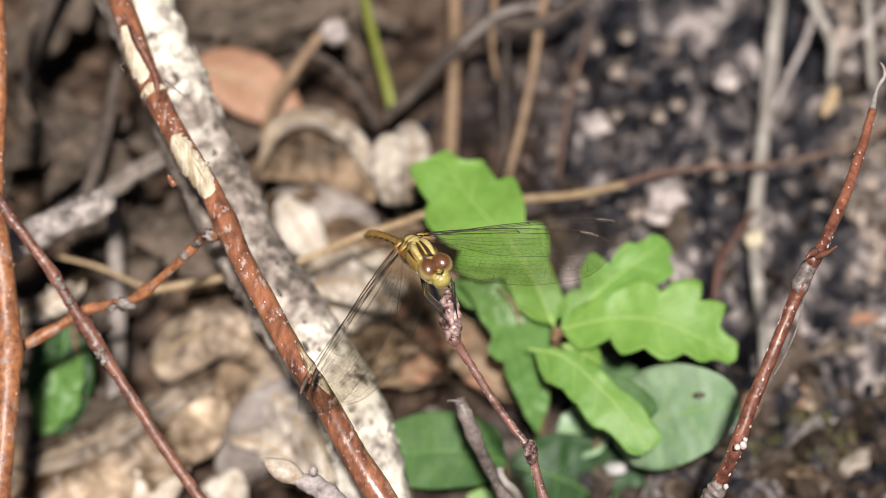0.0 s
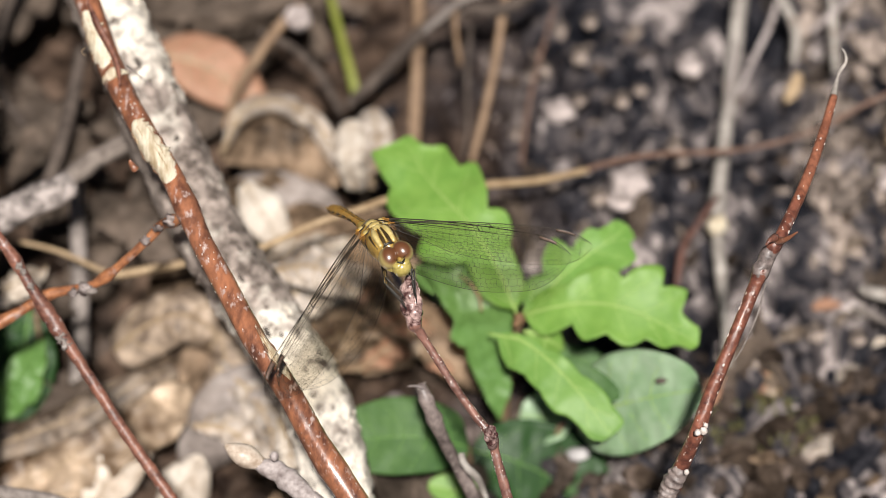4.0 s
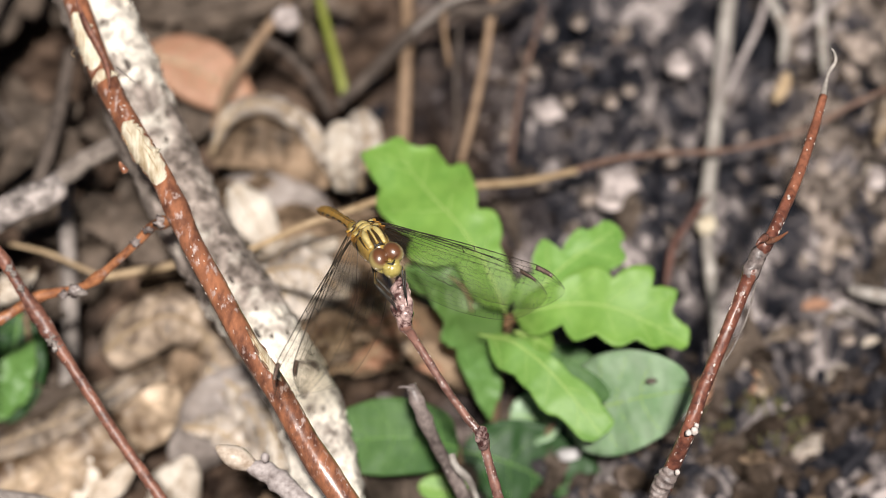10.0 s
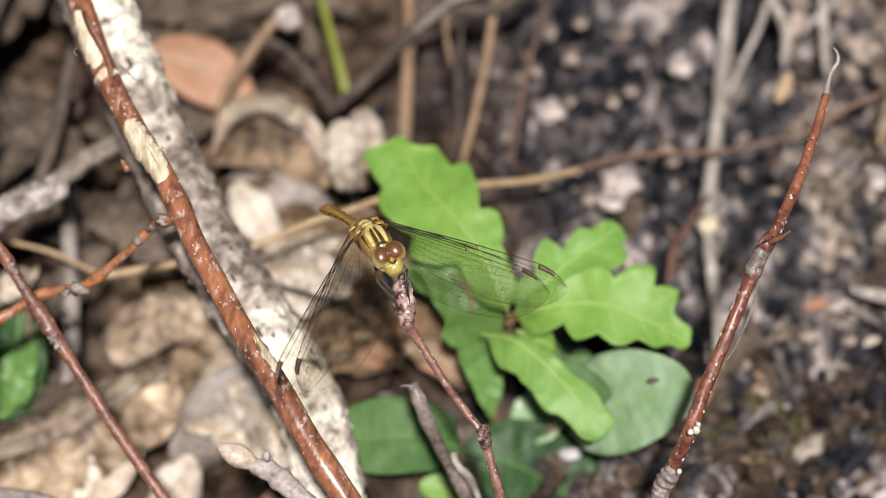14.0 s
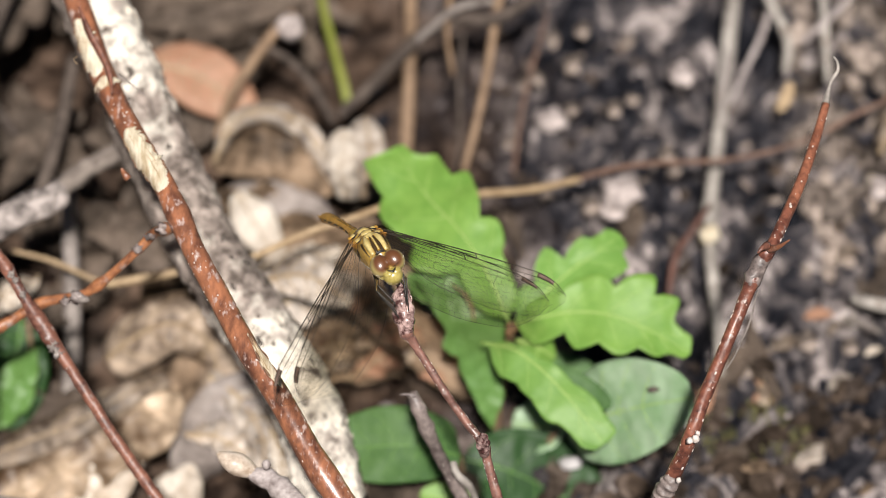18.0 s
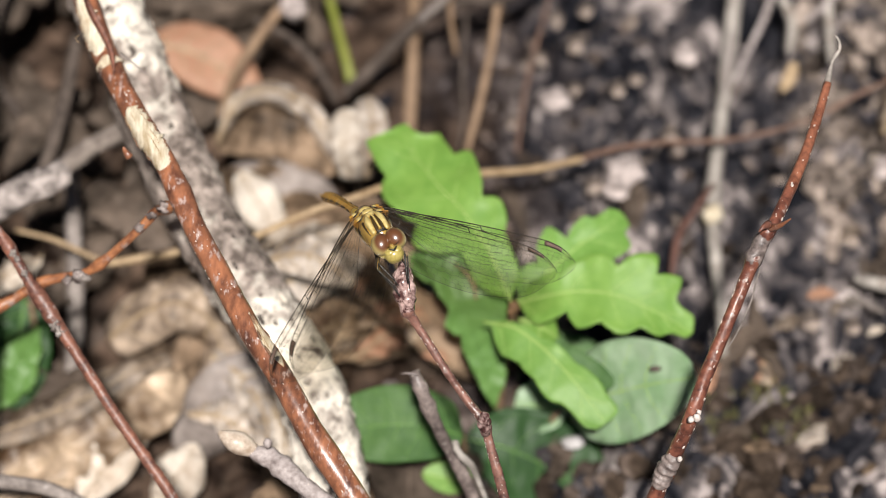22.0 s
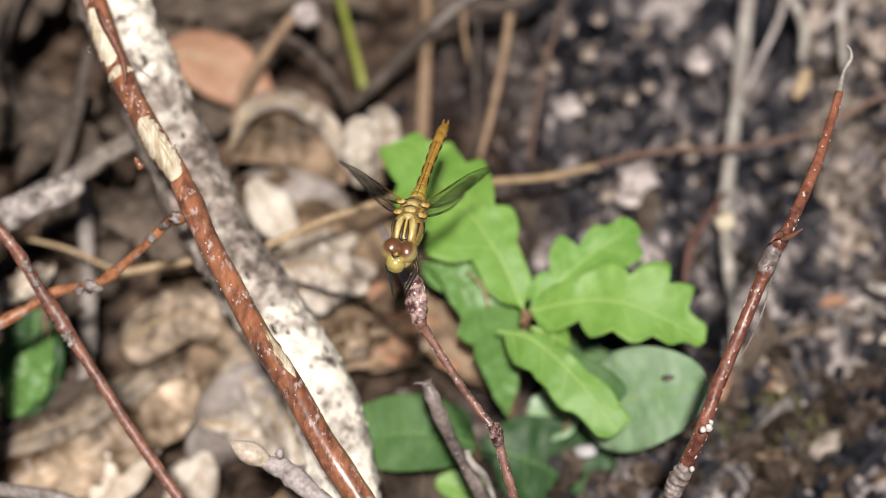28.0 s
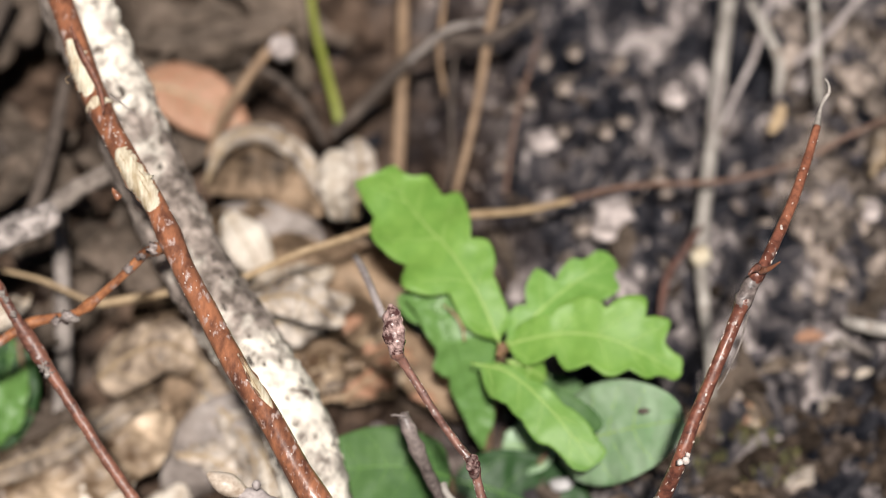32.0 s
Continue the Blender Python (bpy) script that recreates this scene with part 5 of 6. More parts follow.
for x, y, r, mat, a in (
          (42.1, -29.5, 3.0, M_RUST, 1.2),
          (51.0, -28.9, 2.6, M_DEAD, 1.5),
          (53.8, -35.5, 1.5, M_TAN, 1.4),
          (58.3, -39.6, 3.4, M_GREYLEAF, 0.2),
          (64.9, -14.6, 1.9, M_PALE, -0.5),
          (63.0, -24.9, 2.2, M_GREYLEAF, 0.4),
          (54.4, -18.0, 2.6, M_DEAD, 0.3),
          (60.1, -11.7, 2.4, M_RUST, 0.1),
          (60.9, -30.6, 1.6, M_GREYLEAF, 1.2),
          (49.2, -46.2, 3.0, M_COCOA, -0.3),
          (59.2, -46.8, 2.2, M_COCOA, 0.1),
          (66.3, -45.7, 1.6, M_COCOA, 0.6),
          (62.4, -15.7, 1.6, M_DEAD, 0.8),
          (65.1, -1.1, 2.4, M_DEAD, 0.5),
          (59.3, 0.1, 2.6, M_GREYLEAF, 0.9),
          (68.2, -19.8, 1.5, M_PALE, 0.4),
          (70.6, 15.8, 2.0, M_PALE, 0.7),
          (-8.4, -15.4, 3.2, M_RUST, 0.5),
          (-4.4, -21.2, 3.0, M_TAN, 1.0),
          (-11.6, -19.4, 2.6, M_TAN, 0.2),
          (-1.7, -26.3, 2.4, M_RUST, -0.4),
          (-13.0, -11.3, 2.4, M_RUST, 0.8),
          (-15.5, -24.0, 2.2, M_DEAD, 0.3)):
    scrap(x, y, r, mat, a)
for k, (x, y, r) in enumerate(((18.1, 50.3, 1.6), (13.7, 38.8, 1.5), (23.4, 30.0, 1.3), (17.7, 27.6, 2.6), (31.2, 35.0, 1.2), (33.8, 20.8, 1.5), (38.0, 22.0, 1.3), (30.8, 47.7, 1.6), (21.5, 4.4, 1.6), (53.8, 12.8, 1.2), (10.8, 28.8, 1.4), (37.2, 9.8, 1.2))):
    c = (x, y, ground_height(x, y) + 0.5)
    thing("bark_lump", blob(c, (r * (0.7 + 0.1 * (k % 5)), r * (1.2 - 0.1 * (k % 4)), r * 0.5), k * 5 + 2, 12, 16, 0.6), M_PALEBARK if k == 3 else M_CLOD, c, "pale pinkish lump of weathered bark", "bark", LUMPS)


def moss(centre, radius, count, seed):
    rng = random.Random(seed)
    out = []
    c = np.asarray(centre, float)
    for _ in range(count):
        a, d = rng.uniform(0, 6.28), radius * math.sqrt(rng.random())
        p = c + np.array((math.cos(a) * d * 1.5, math.sin(a) * d, 0))
        p[2] = max(p[2] - 1, ground_height(p[0], p[1]))
        q = p + np.array((rng.uniform(-1, 1), rng.uniform(-1, 1), rng.uniform(1, 2.4)))
        out.append(tube([p, q], [0.28, 0.1], 4, 1.0, 0))
    return joined(out)


thing("moss", moss((49.0, -35.6, -5.1), 6.0, 150, 3), material("dull_moss", (0.07, 0.07, 0.02), (0.20, 0.18, 0.07), 300, 0.8, 0.2), (49.0, -35.6, -5.1), "dull yellowish-green moss on humus", "moss", kind="stuff")

# ---------------------------------------------------------------- seedlings
GREEN = (0.0, -0.45, 0.9)
HANGING = profile(((0, 0.7), (0.2, 1.25), (0.5, 1.15), (0.8, 0.6), (1, 0.1)),
                  ((0, 0.6), (0.1, 0.53), (0.24, 0.62), (0.36, 0.5), (0.45, 0.76), (0.5, 0.62), (0.54, 0.4), (0.62, 0.46), (0.72, 0.37), (0.84, 0.25), (1, 0.05)))
oak = stick("oak_seedling", [(10.5, -37.7, 27.5), (10.0, -37.0, 22.7), (9.3, -34.5, 11.2), (8.5, -34.6, 0.0), (7.8, -37.3, -5.1)], [0.75, 0.6, 0.6, 0.7, 0.8], M_STALK, "young oak seedling with bright green lobed leaves", "oak seedling", seed=50)
part("terminal_bud", joined([blob((10.6, -38.7, 29.2), (1.0, 0.8, 1.2), 3, 6, 8, 0.4), blob((10.1, -40.0, 29.5), (0.6, 0.5, 0.9), 4, 6, 8, 0.4)]), M_GALL, oak, "small brown buds at the leaf bases")
oak_leaf(oak, [(10.3, -37.1, 28.0), (7.0, -30.6, 32.0), (2.9, -24.6, 34.8), (-1.3, -19.0, 35.0), (-4.9, -13.1, 35.3), (-6.8, -8.2, 36.2)],
         [(0.03, 0.3), (0.17, 4.2), (0.305, 3.9), (0.45, 9.3), (0.555, 6.5), (0.72, 7.9), (0.815, 5.5), (0.985, 6.0), (0.985, 1.8), (1.0, 0.7), (1.0, 0.0)],
         [(0.03, 0.4), (0.14, 3.1), (0.285, 3.4), (0.40, 5.6), (0.458, 3.6), (0.675, 7.2), (0.715, 5.0), (0.875, 5.1), (0.915, 2.5), (0.99, 1.0), (1.0, 0.0)],
         M_OAK, "long bright green lobed oak leaf", nu=130, cup=0.10, wave=0.8, seed=1, curl=0.25)
oak_leaf(oak, [(11.1, -37.0, 28.1), (15.8, -37.2, 30.2), (20.9, -37.6, 31.7), (26.0, -39.0, 32.5), (31.5, -40.8, 31.1), (37.6, -42.7, 28.1)],
         [(0.02, 0.7), (0.2, 3.1), (0.27, 2.8), (0.455, 5.7), (0.52, 4.3), (0.665, 7.9), (0.70, 5.0), (0.815, 6.3), (0.843, 3.2), (0.95, 2.3), (0.985, 1.0)],
         [(0.015, 0.5), (0.11, 4.1), (0.273, 3.1), (0.36, 5.9), (0.507, 4.7), (0.64, 5.7), (0.733, 3.3), (0.825, 3.4), (0.885, 2.1), (0.96, 1.5), (0.995, 0.6)],
         M_OAK, "bright green oak leaf with rounded lobes", nu=120, cup=0.08, wave=0.6, seed=2, curl=0.25)
oak_leaf(oak, [(11.1, -35.4, 26.7), (15.4, -32.3, 29.3), (20.1, -28.4, 31.0), (24.0, -25.7, 31.9), (27.3, -22.9, 32.3)],
         [(0.03, 0.3), (0.21, 3.0), (0.29, 2.0), (0.50, 5.1), (0.56, 1.9), (0.72, 3.2), (0.787, 2.1), (0.92, 2.0), (0.985, 0.7)],
         [(0.02, 0.3), (0.36, 2.7), (0.443, 3.0), (0.85, 5.1), (0.91, 2.6), (0.965, 2.2), (0.995, 0.9)],
         M_OAKCOOL, "rounded green oak leaf behind another", nu=110, cup=0.2, wave=0.7, seed=3, curl=0.2)
oak_leaf(oak, [(5.9, -42.4, 30.2), (11.0, -44.9, 31.5), (15.7, -48.9, 30.7), (19.9, -53.4, 28.9), (24.3, -58.5, 25.9)],
         [(0.06, 0.2), (0.25, 0.95), (0.367, 0.85), (0.54, 2.1), (0.618, 2.1), (0.79, 3.1), (0.853, 2.8), (0.965, 2.9), (0.998, 1.7)],
         [(0.06, 0.3), (0.20, 4.5), (0.38, 4.0), (0.46, 4.4), (0.52, 4.3), (0.66, 4.8), (0.74, 3.7), (0.92, 3.0), (0.998, 1.5)],
         M_OAKCOOL, "narrow bright green oak leaf with shallow lobes", nu=100, cup=-0.08, wave=0.5, seed=4, curl=0.15)
# dark green here stands in for the shadow cast by the leaf above
leaf("leaf", [(15.7, -46.4, 28.9), (19.1, -48.6, 28.4), (22.5, -50.1, 27.1), (25.6, -50.7, 25.3)], GREEN, 2.1, oval(0.45, 1.15), M_DARKLEAF, M_DARKLEAF, "lobe under a leaf, its shadow painted in darker green", parent=oak, pairs=0, nu=30, wave=0.3)
# hanging leaf takes the darker copy, so its shade is in the colour
leaf("leaf", [(-1.9, -26.3, 29.0), (2.4, -32.5, 25.2), (5.0, -36.5, 17.7), (7.7, -41.5, 8.1)], GREEN, 5.37, HANGING, M_OAKDARK, M_OAKDARK, "oak leaf hanging below the others, shade painted in darker green", parent=oak, pairs=5, rib_r=0.12, cup=0.1, wave=1.0, seed=5, shift=(0, 1), nu=80)
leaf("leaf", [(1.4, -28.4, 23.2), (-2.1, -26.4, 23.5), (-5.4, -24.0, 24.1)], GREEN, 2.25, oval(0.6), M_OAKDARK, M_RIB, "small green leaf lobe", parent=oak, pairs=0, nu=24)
leaf("leaf", [(11.3, -37.6, 24.9), (14.3, -38.3, 24.3), (17.4, -38.5, 21.5)], GREEN, 2.07, lobed(2.0, 0.2), M_OAK, M_RIB, "tiny yellow-green young leaf", parent=oak, pairs=2, nu=24)
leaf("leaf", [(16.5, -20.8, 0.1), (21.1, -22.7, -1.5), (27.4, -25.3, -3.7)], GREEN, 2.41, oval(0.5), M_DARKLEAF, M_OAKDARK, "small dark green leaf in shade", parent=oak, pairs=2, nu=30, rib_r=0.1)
part("leaf_mine", tube([(1.4, -31.0, 30.4), (3.3, -32.2, 29.4), (4.5, -33.5, 27.7), (4.8, -34.7, 26.0)], [0.2, 0.55, 0.6, 0.25], 7, 0.4, 0.3, flat=0.35), M_STRAW, oak, "pale brownish mine on a leaf")

round_plant = stick("round_leaved_seedling", [(17.6, -40.6, 6.1), (15.5, -39.3, -1.1), (13.9, -39.3, -6.8)], [0.5, 0.5, 0.6], M_STALK, "low seedling with waxy round leaves", "seedling", seed=51)
rl = leaf("leaf", [(19.5, -43.4, 11.9), (23.8, -47.0, 18.0), (29.5, -49.6, 23.6), (37.6, -52.8, 30.1)], (0.0, -0.55, 0.83), 7.75, oval(0.43, 0.95), M_ROUND, M_RIB, "waxy blue-green round leaf", parent=round_plant, pairs=4, cup=0.08, wave=0.6, seed=6, nu=60, rib_r=0.13)
part("leaf_hole", blob((31.8, -50.3, 28.9), (0.9, 0.5, 0.25), 5, 5, 8, 0.6), M_DARKBARK, rl, "small brown blemish")
leaf("leaf", [(19.4, -38.7, 5.0), (15.5, -37.3, 3.3), (10.9, -35.8, 1.8)], (0.0, -0.5, 0.85), 4.40, oval(0.5), M_ROUND, M_RIB, "smaller waxy green leaf", parent=round_plant, pairs=3, wave=0.5, seed=7, nu=36, rib_r=0.13)
low = stick("low_seedling", [(2.7, -44.8, 5.3), (3.6, -44.0, -2.3), (4.2, -45.4, -9.1)], [0.5, 0.5, 0.6], M_STALK, "low seedling with dark green leaves", "seedling", seed=52)
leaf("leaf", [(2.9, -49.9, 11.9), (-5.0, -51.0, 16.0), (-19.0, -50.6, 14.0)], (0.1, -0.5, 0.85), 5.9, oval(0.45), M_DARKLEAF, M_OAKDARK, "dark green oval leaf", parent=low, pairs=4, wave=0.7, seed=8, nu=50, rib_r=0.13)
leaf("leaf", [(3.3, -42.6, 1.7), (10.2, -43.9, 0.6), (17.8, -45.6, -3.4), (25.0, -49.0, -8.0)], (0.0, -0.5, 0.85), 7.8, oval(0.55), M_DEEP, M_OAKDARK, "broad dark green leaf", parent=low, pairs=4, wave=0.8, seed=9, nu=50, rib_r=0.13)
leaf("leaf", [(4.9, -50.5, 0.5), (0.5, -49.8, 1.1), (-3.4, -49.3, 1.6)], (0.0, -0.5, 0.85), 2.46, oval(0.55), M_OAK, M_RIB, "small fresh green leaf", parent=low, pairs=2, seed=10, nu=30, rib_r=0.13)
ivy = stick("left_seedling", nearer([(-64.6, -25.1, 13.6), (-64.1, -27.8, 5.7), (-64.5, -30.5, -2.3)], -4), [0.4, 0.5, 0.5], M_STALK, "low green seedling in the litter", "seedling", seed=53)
# deep green paints in the dark upper end of the leaf
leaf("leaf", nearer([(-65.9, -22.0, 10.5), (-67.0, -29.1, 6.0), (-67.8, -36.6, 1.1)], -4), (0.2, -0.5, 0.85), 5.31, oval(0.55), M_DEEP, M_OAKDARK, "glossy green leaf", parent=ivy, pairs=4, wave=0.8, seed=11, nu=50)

# added leaf; its brighter green stands for the lit lower end
leaf("leaf", [(-63.6, -25.4, 7.4), (-66.8, -31.9, 5.9), (-70.3, -35.5, 0.2)], (0.1, -0.5, 0.85), 3.6, lobed(2.5, 0.18), M_OAKDARK, M_OAKDARK, "added leaf, sunlit lower end painted in brighter green", parent=ivy, pairs=3, wave=0.9, seed=12, nu=40)

# ---------------------------------------------------------------- the dragonfly; its own space: y to the head, z up from its back
M_YELLOW = material("yellow_cuticle", (0.24, 0.14, 0.028), (0.50, 0.325, 0.085), 500, 0.26, 0.2, coat=0.5, bump_mm=0.1)
M_OCHRE = material("ochre_abdomen", (0.38, 0.19, 0.025), (0.64, 0.37, 0.07), 600, 0.4, 0.2, coat=0.2, bump_mm=0.1)
M_BROWN = material("brown_cuticle", (0.016, 0.010, 0.004), (0.07, 0.04, 0.013), 600, 0.45, 0.2, coat=0.15, bump_mm=0.1)
M_BLACK = material("black_cuticle", (0.008, 0.007, 0.006), (0.03, 0.025, 0.02), 600, 0.4, 0.1, bump_mm=0.05)
M_FACE = material("greenish_yellow_face", (0.34, 0.27, 0.065), (0.54, 0.44, 0.14), 700, 0.3, 0.1, coat=0.4, bump_mm=0.05)
M_BRIGHT = material("bright_yellow_cuticle", (0.48, 0.30, 0.04), (0.70, 0.50, 0.10), 600, 0.35, 0.2, coat=0.3, bump_mm=0.1)
M_RINGED = material("amber_ring", (0.20, 0.09, 0.015), (0.36, 0.18, 0.03), 600, 0.4, 0.1)
M_AMBER = material("amber_vein", (0.16, 0.07, 0.012), (0.34, 0.16, 0.03), 900, 0.4, 0.0)
M_SPOT = material("wing_spot_brown", (0.07, 0.045, 0.035), (0.22, 0.15, 0.12), 700, 0.3, 0.0, coat=0.4)
M_PALEGOLD = material("pale_gold_cuticle", (0.46, 0.34, 0.11), (0.70, 0.56, 0.24), 500, 0.3, 0.2, coat=0.5, bump_mm=0.08)
M_VEIN = material("wing_vein", (0.012, 0.009, 0.006), (0.04, 0.03, 0.018), 900, 0.45, 0.0)


def eye_material():
    """Facetted eye: red-brown above, greenish below."""
    m = bpy.data.materials.new("compound_eye")
    m.use_nodes = True
    n, ln = m.node_tree.nodes, m.node_tree.links
    b = n["Principled BSDF"]
    tc, sp, mr, ramp = n.new("ShaderNodeTexCoord"), n.new("ShaderNodeSeparateXYZ"), n.new("ShaderNodeMapRange"), n.new("ShaderNodeValToRGB")
    ln.new(tc.outputs["Object"], sp.inputs[0])
    mr.inputs["From Min"].default_value, mr.inputs["From Max"].default_value = -1.6 * MM, 1.6 * MM
    ln.new(sp.outputs["Z"], mr.inputs["Value"])
    e = ramp.color_ramp.elements
    e[0].position, e[0].color = 0.66, (0.40, 0.31, 0.115, 1)
    e[1].position, e[1].color = 0.82, (0.15, 0.056, 0.020, 1)
    ln.new(mr.outputs[0], ramp.inputs[0])
    ln.new(ramp.outputs[0], b.inputs["Base Color"])
    b.inputs["Roughness"].default_value = 0.38
    b.inputs["Specular IOR Level"].default_value = 0.7
    b.inputs["Coat Weight"].default_value, b.inputs["Coat Roughness"].default_value = 1.0, 0.22
    b.inputs["Coat IOR"].default_value = 1.85
    v, bp = n.new("ShaderNodeTexVoronoi"), n.new("ShaderNodeBump")
    v.inputs["Scale"].default_value = 9000
    ln.new(tc.outputs["Object"], v.inputs["Vector"])
    bp.inputs["Strength"].default_value, bp.inputs["Distance"].default_value = 0.05, 0.02 * MM
    ln.new(v.outputs["Distance"], bp.inputs["Height"])
    ln.new(bp.outputs[0], b.inputs["Normal"])
    return m


def membrane_material():
    """Clear wing skin: lets light through, with a thin gloss."""
    m = bpy.data.materials.new("wing_membrane")
    m.use_nodes = True
    n, ln = m.node_tree.nodes, m.node_tree.links
    t, g, mx = n.new("ShaderNodeBsdfTransparent"), n.new("ShaderNodeBsdfGlossy"), n.new("ShaderNodeMixShader")
    t.inputs[0].default_value = (0.91, 0.895, 0.86, 1)
    g.inputs["Roughness"].default_value = 0.2
    mx.inputs[0].default_value = 0.04
    ln.new(t.outputs[0], mx.inputs[1])
    ln.new(g.outputs[0], mx.inputs[2])
    ln.new(mx.outputs[0], n["Material Output"].inputs[0])
    return m


M_EYE, M_WING = eye_material(), membrane_material()
fly = new("dragonfly")
fly.empty_display_size = 0.01
tagged(fly, "ochre and yellow darter dragonfly gripping a twig bud", "dragonfly")
ORIGIN[fly.name] = np.zeros(3)


def fly_part(name, geo, mat, parent=None, label="", at=None, smooth=True):
    """A part of the insect; at: its own hinge, in the insect's space."""
    if at is None:
        return part(name, geo, mat, parent or fly, label, smooth=smooth)
    ob = new(name, mesh_of(name, geo, mat, np.zeros(3), smooth))
    ob.parent, ob.location = parent or fly, [q * MM for q in at]
    ORIGIN[ob.name] = np.zeros(3)
    return tagged(ob, label)


thorax = fly_part("thorax", joined([blob((0, 1.5, 0.1), (2.3, 4.2, 2.75), 1, 18, 24, 0.05), blob((0, -2.0, 0.2), (2.1, 2.7, 2.45), 2, 14, 20, 0.05)]), M_YELLOW, label="yellow thorax with brown shoulder stripes")


def stripe(points, r, mat, name):
    fly_part(name, tube(points, r, 8, 0.3, 0.1, 0.6), mat, thorax)


for sx in (-1, 1):
    stripe([(sx * 0.42, 5.3, 1.15), (sx * 0.40, 4.2, 2.1), (sx * 0.30, 3.0, 2.72), (sx * 0.2, 2.3, 2.9)], [0.22, 0.26, 0.16, 0.06], M_BROWN, "shoulder_stripe")
    stripe([(sx * 1.0, 5.0, 1.05), (sx * 1.02, 4.0, 1.85), (sx * 0.95, 2.9, 2.45), (sx * 0.75, 2.1, 2.78)], [0.24, 0.42, 0.46, 0.2], M_PALEGOLD, "pale_stripe")
    stripe([(sx * 1.45, 4.5, 0.75), (sx * 1.6, 3.4, 1.5), (sx * 1.55, 2.2, 2.05)], [0.12, 0.2, 0.24], M_BROWN, "side_stripe")
    stripe([(sx * 2.05, 2.6, -0.3), (sx * 2.2, 1.4, 0.5), (sx * 2.1, 0.5, 1.1)], [0.1, 0.16, 0.1], M_BLACK, "side_seam")
    for y, size in ((0.4, 0.46), (-2.1, 0.42)):
        fly_part("wing_base", blob((sx * 1.5, y, 2.2), (size, size * 1.3, size * 0.6), y + sx, 7, 9, 0.2), M_PALEGOLD, thorax)
        fly_part("wing_hinge", blob((sx * 1.95, y - 0.1, 2.1), (0.42, 0.5, 0.2), y - sx, 6, 9, 0.2), M_OCHRE, thorax)
        stripe([(sx * 0.95, y + 0.6, 2.6), (sx * 1.5, y + 0.75, 2.3), (sx * 2.0, y + 0.35, 2.0)], [0.06, 0.1, 0.05], M_BLACK, "wing_root_seam")
stripe([(0, 5.4, 1.0), (0, 4.2, 2.25), (0, 2.9, 2.92)], [0.07, 0.1, 0.1], M_PALEGOLD, "keel")
for sx in (-1, 1):
    stripe([(0, 2.9, 2.9), (sx * 0.35, 2.2, 2.88), (sx * 0.8, 1.5, 2.7)], [0.12, 0.14, 0.08], M_PALEGOLD, "fork")
for y, z in ((1.7, 2.85), (0.2, 2.85), (-1.5, 2.7)):
    fly_part("back_plate", blob((0, y, z - 0.15), (0.85, 0.65, 0.4), y, 7, 10, 0.15), M_PALEGOLD, thorax)
for y in (1.0, -0.7, -2.5):
    stripe([(-1.2, y, 2.3), (0, y - 0.15, 2.72), (1.2, y, 2.3)], [0.06, 0.11, 0.06], M_BROWN, "back_seam")

# abdomen: ten rings, drooping a little
abdomen = fly_part("abdomen", blob((0, -4.5, 0.2), (1.35, 1.2, 1.35), 3, 10, 16, 0.03), M_YELLOW, label="slim ochre abdomen with dark side marks")


def droop(y):
    return 0.2 - 0.0052 * (y + 4.6) ** 2


RINGS = ((-4.8, 1.3), (-6.22, 1.1), (-8.62, 0.78), (-11.56, 0.62), (-14.83, 0.62), (-18.1, 0.68), (-21.26, 0.78), (-23.98, 0.84), (-25.95, 0.82), (-27.25, 0.68), (-28.13, 0.5))
for k, ((a, ra), (b, rb)) in enumerate(zip(RINGS[:-1], RINGS[1:])):
    seg = fly_part("segment", tube([(0, a, droop(a)), (0, 0.5 * (a + b), droop(0.5 * (a + b))), (0, b, droop(b))], [ra * 0.98, (ra + rb) * 0.515, rb * 0.99], 16, 0.35, 0.03), M_BRIGHT if k < 2 else M_OCHRE, abdomen)
    fly_part("segment_ring", tube([(0, b + 0.05, droop(b)), (0, b - 0.03, droop(b))], [rb * 1.004, rb * 1.004], 16, 0.05, 0.0), M_BROWN if k < 2 else M_RINGED, abdomen)
    if k > 1:
        for sx in (-1, 1):
            fly_part("side_mark", tube([(sx * ra * 0.9, a - 0.5, droop(a) + ra * 0.25), (sx * rb * 0.92, b + 0.3, droop(b) + rb * 0.25)], [0.05, 0.2, 0.18], 6, 0.4, 0.1), M_BROWN, abdomen)
    if k < 6:
        fly_part("back_line", tube([(0, a - 0.15, droop(a) + ra), (0, b + 0.2, droop(b) + rb)], [0.04, 0.08, 0.06], 5, 0.4, 0.1), M_BROWN, abdomen)
for sx in (-1, 1):
    fly_part("clasper", tube([(sx * 0.3, -27.9, droop(-27.9)), (sx * 0.35, -28.8, droop(-27.9) + 0.1), (sx * 0.28, -29.4, droop(-27.9) + 0.2)], [0.18, 0.14, 0.05], 7, 0.3), M_OCHRE, abdomen)
fly_part("collar", tube([(-0.9, 5.3, 0.85), (-0.45, 5.4, 1.15), (0, 5.4, 1.25), (0.45, 5.4, 1.15), (0.9, 5.3, 0.85)], [0.08, 0.17, 0.2, 0.17, 0.08], 8, 0.2), M_BLACK, thorax)

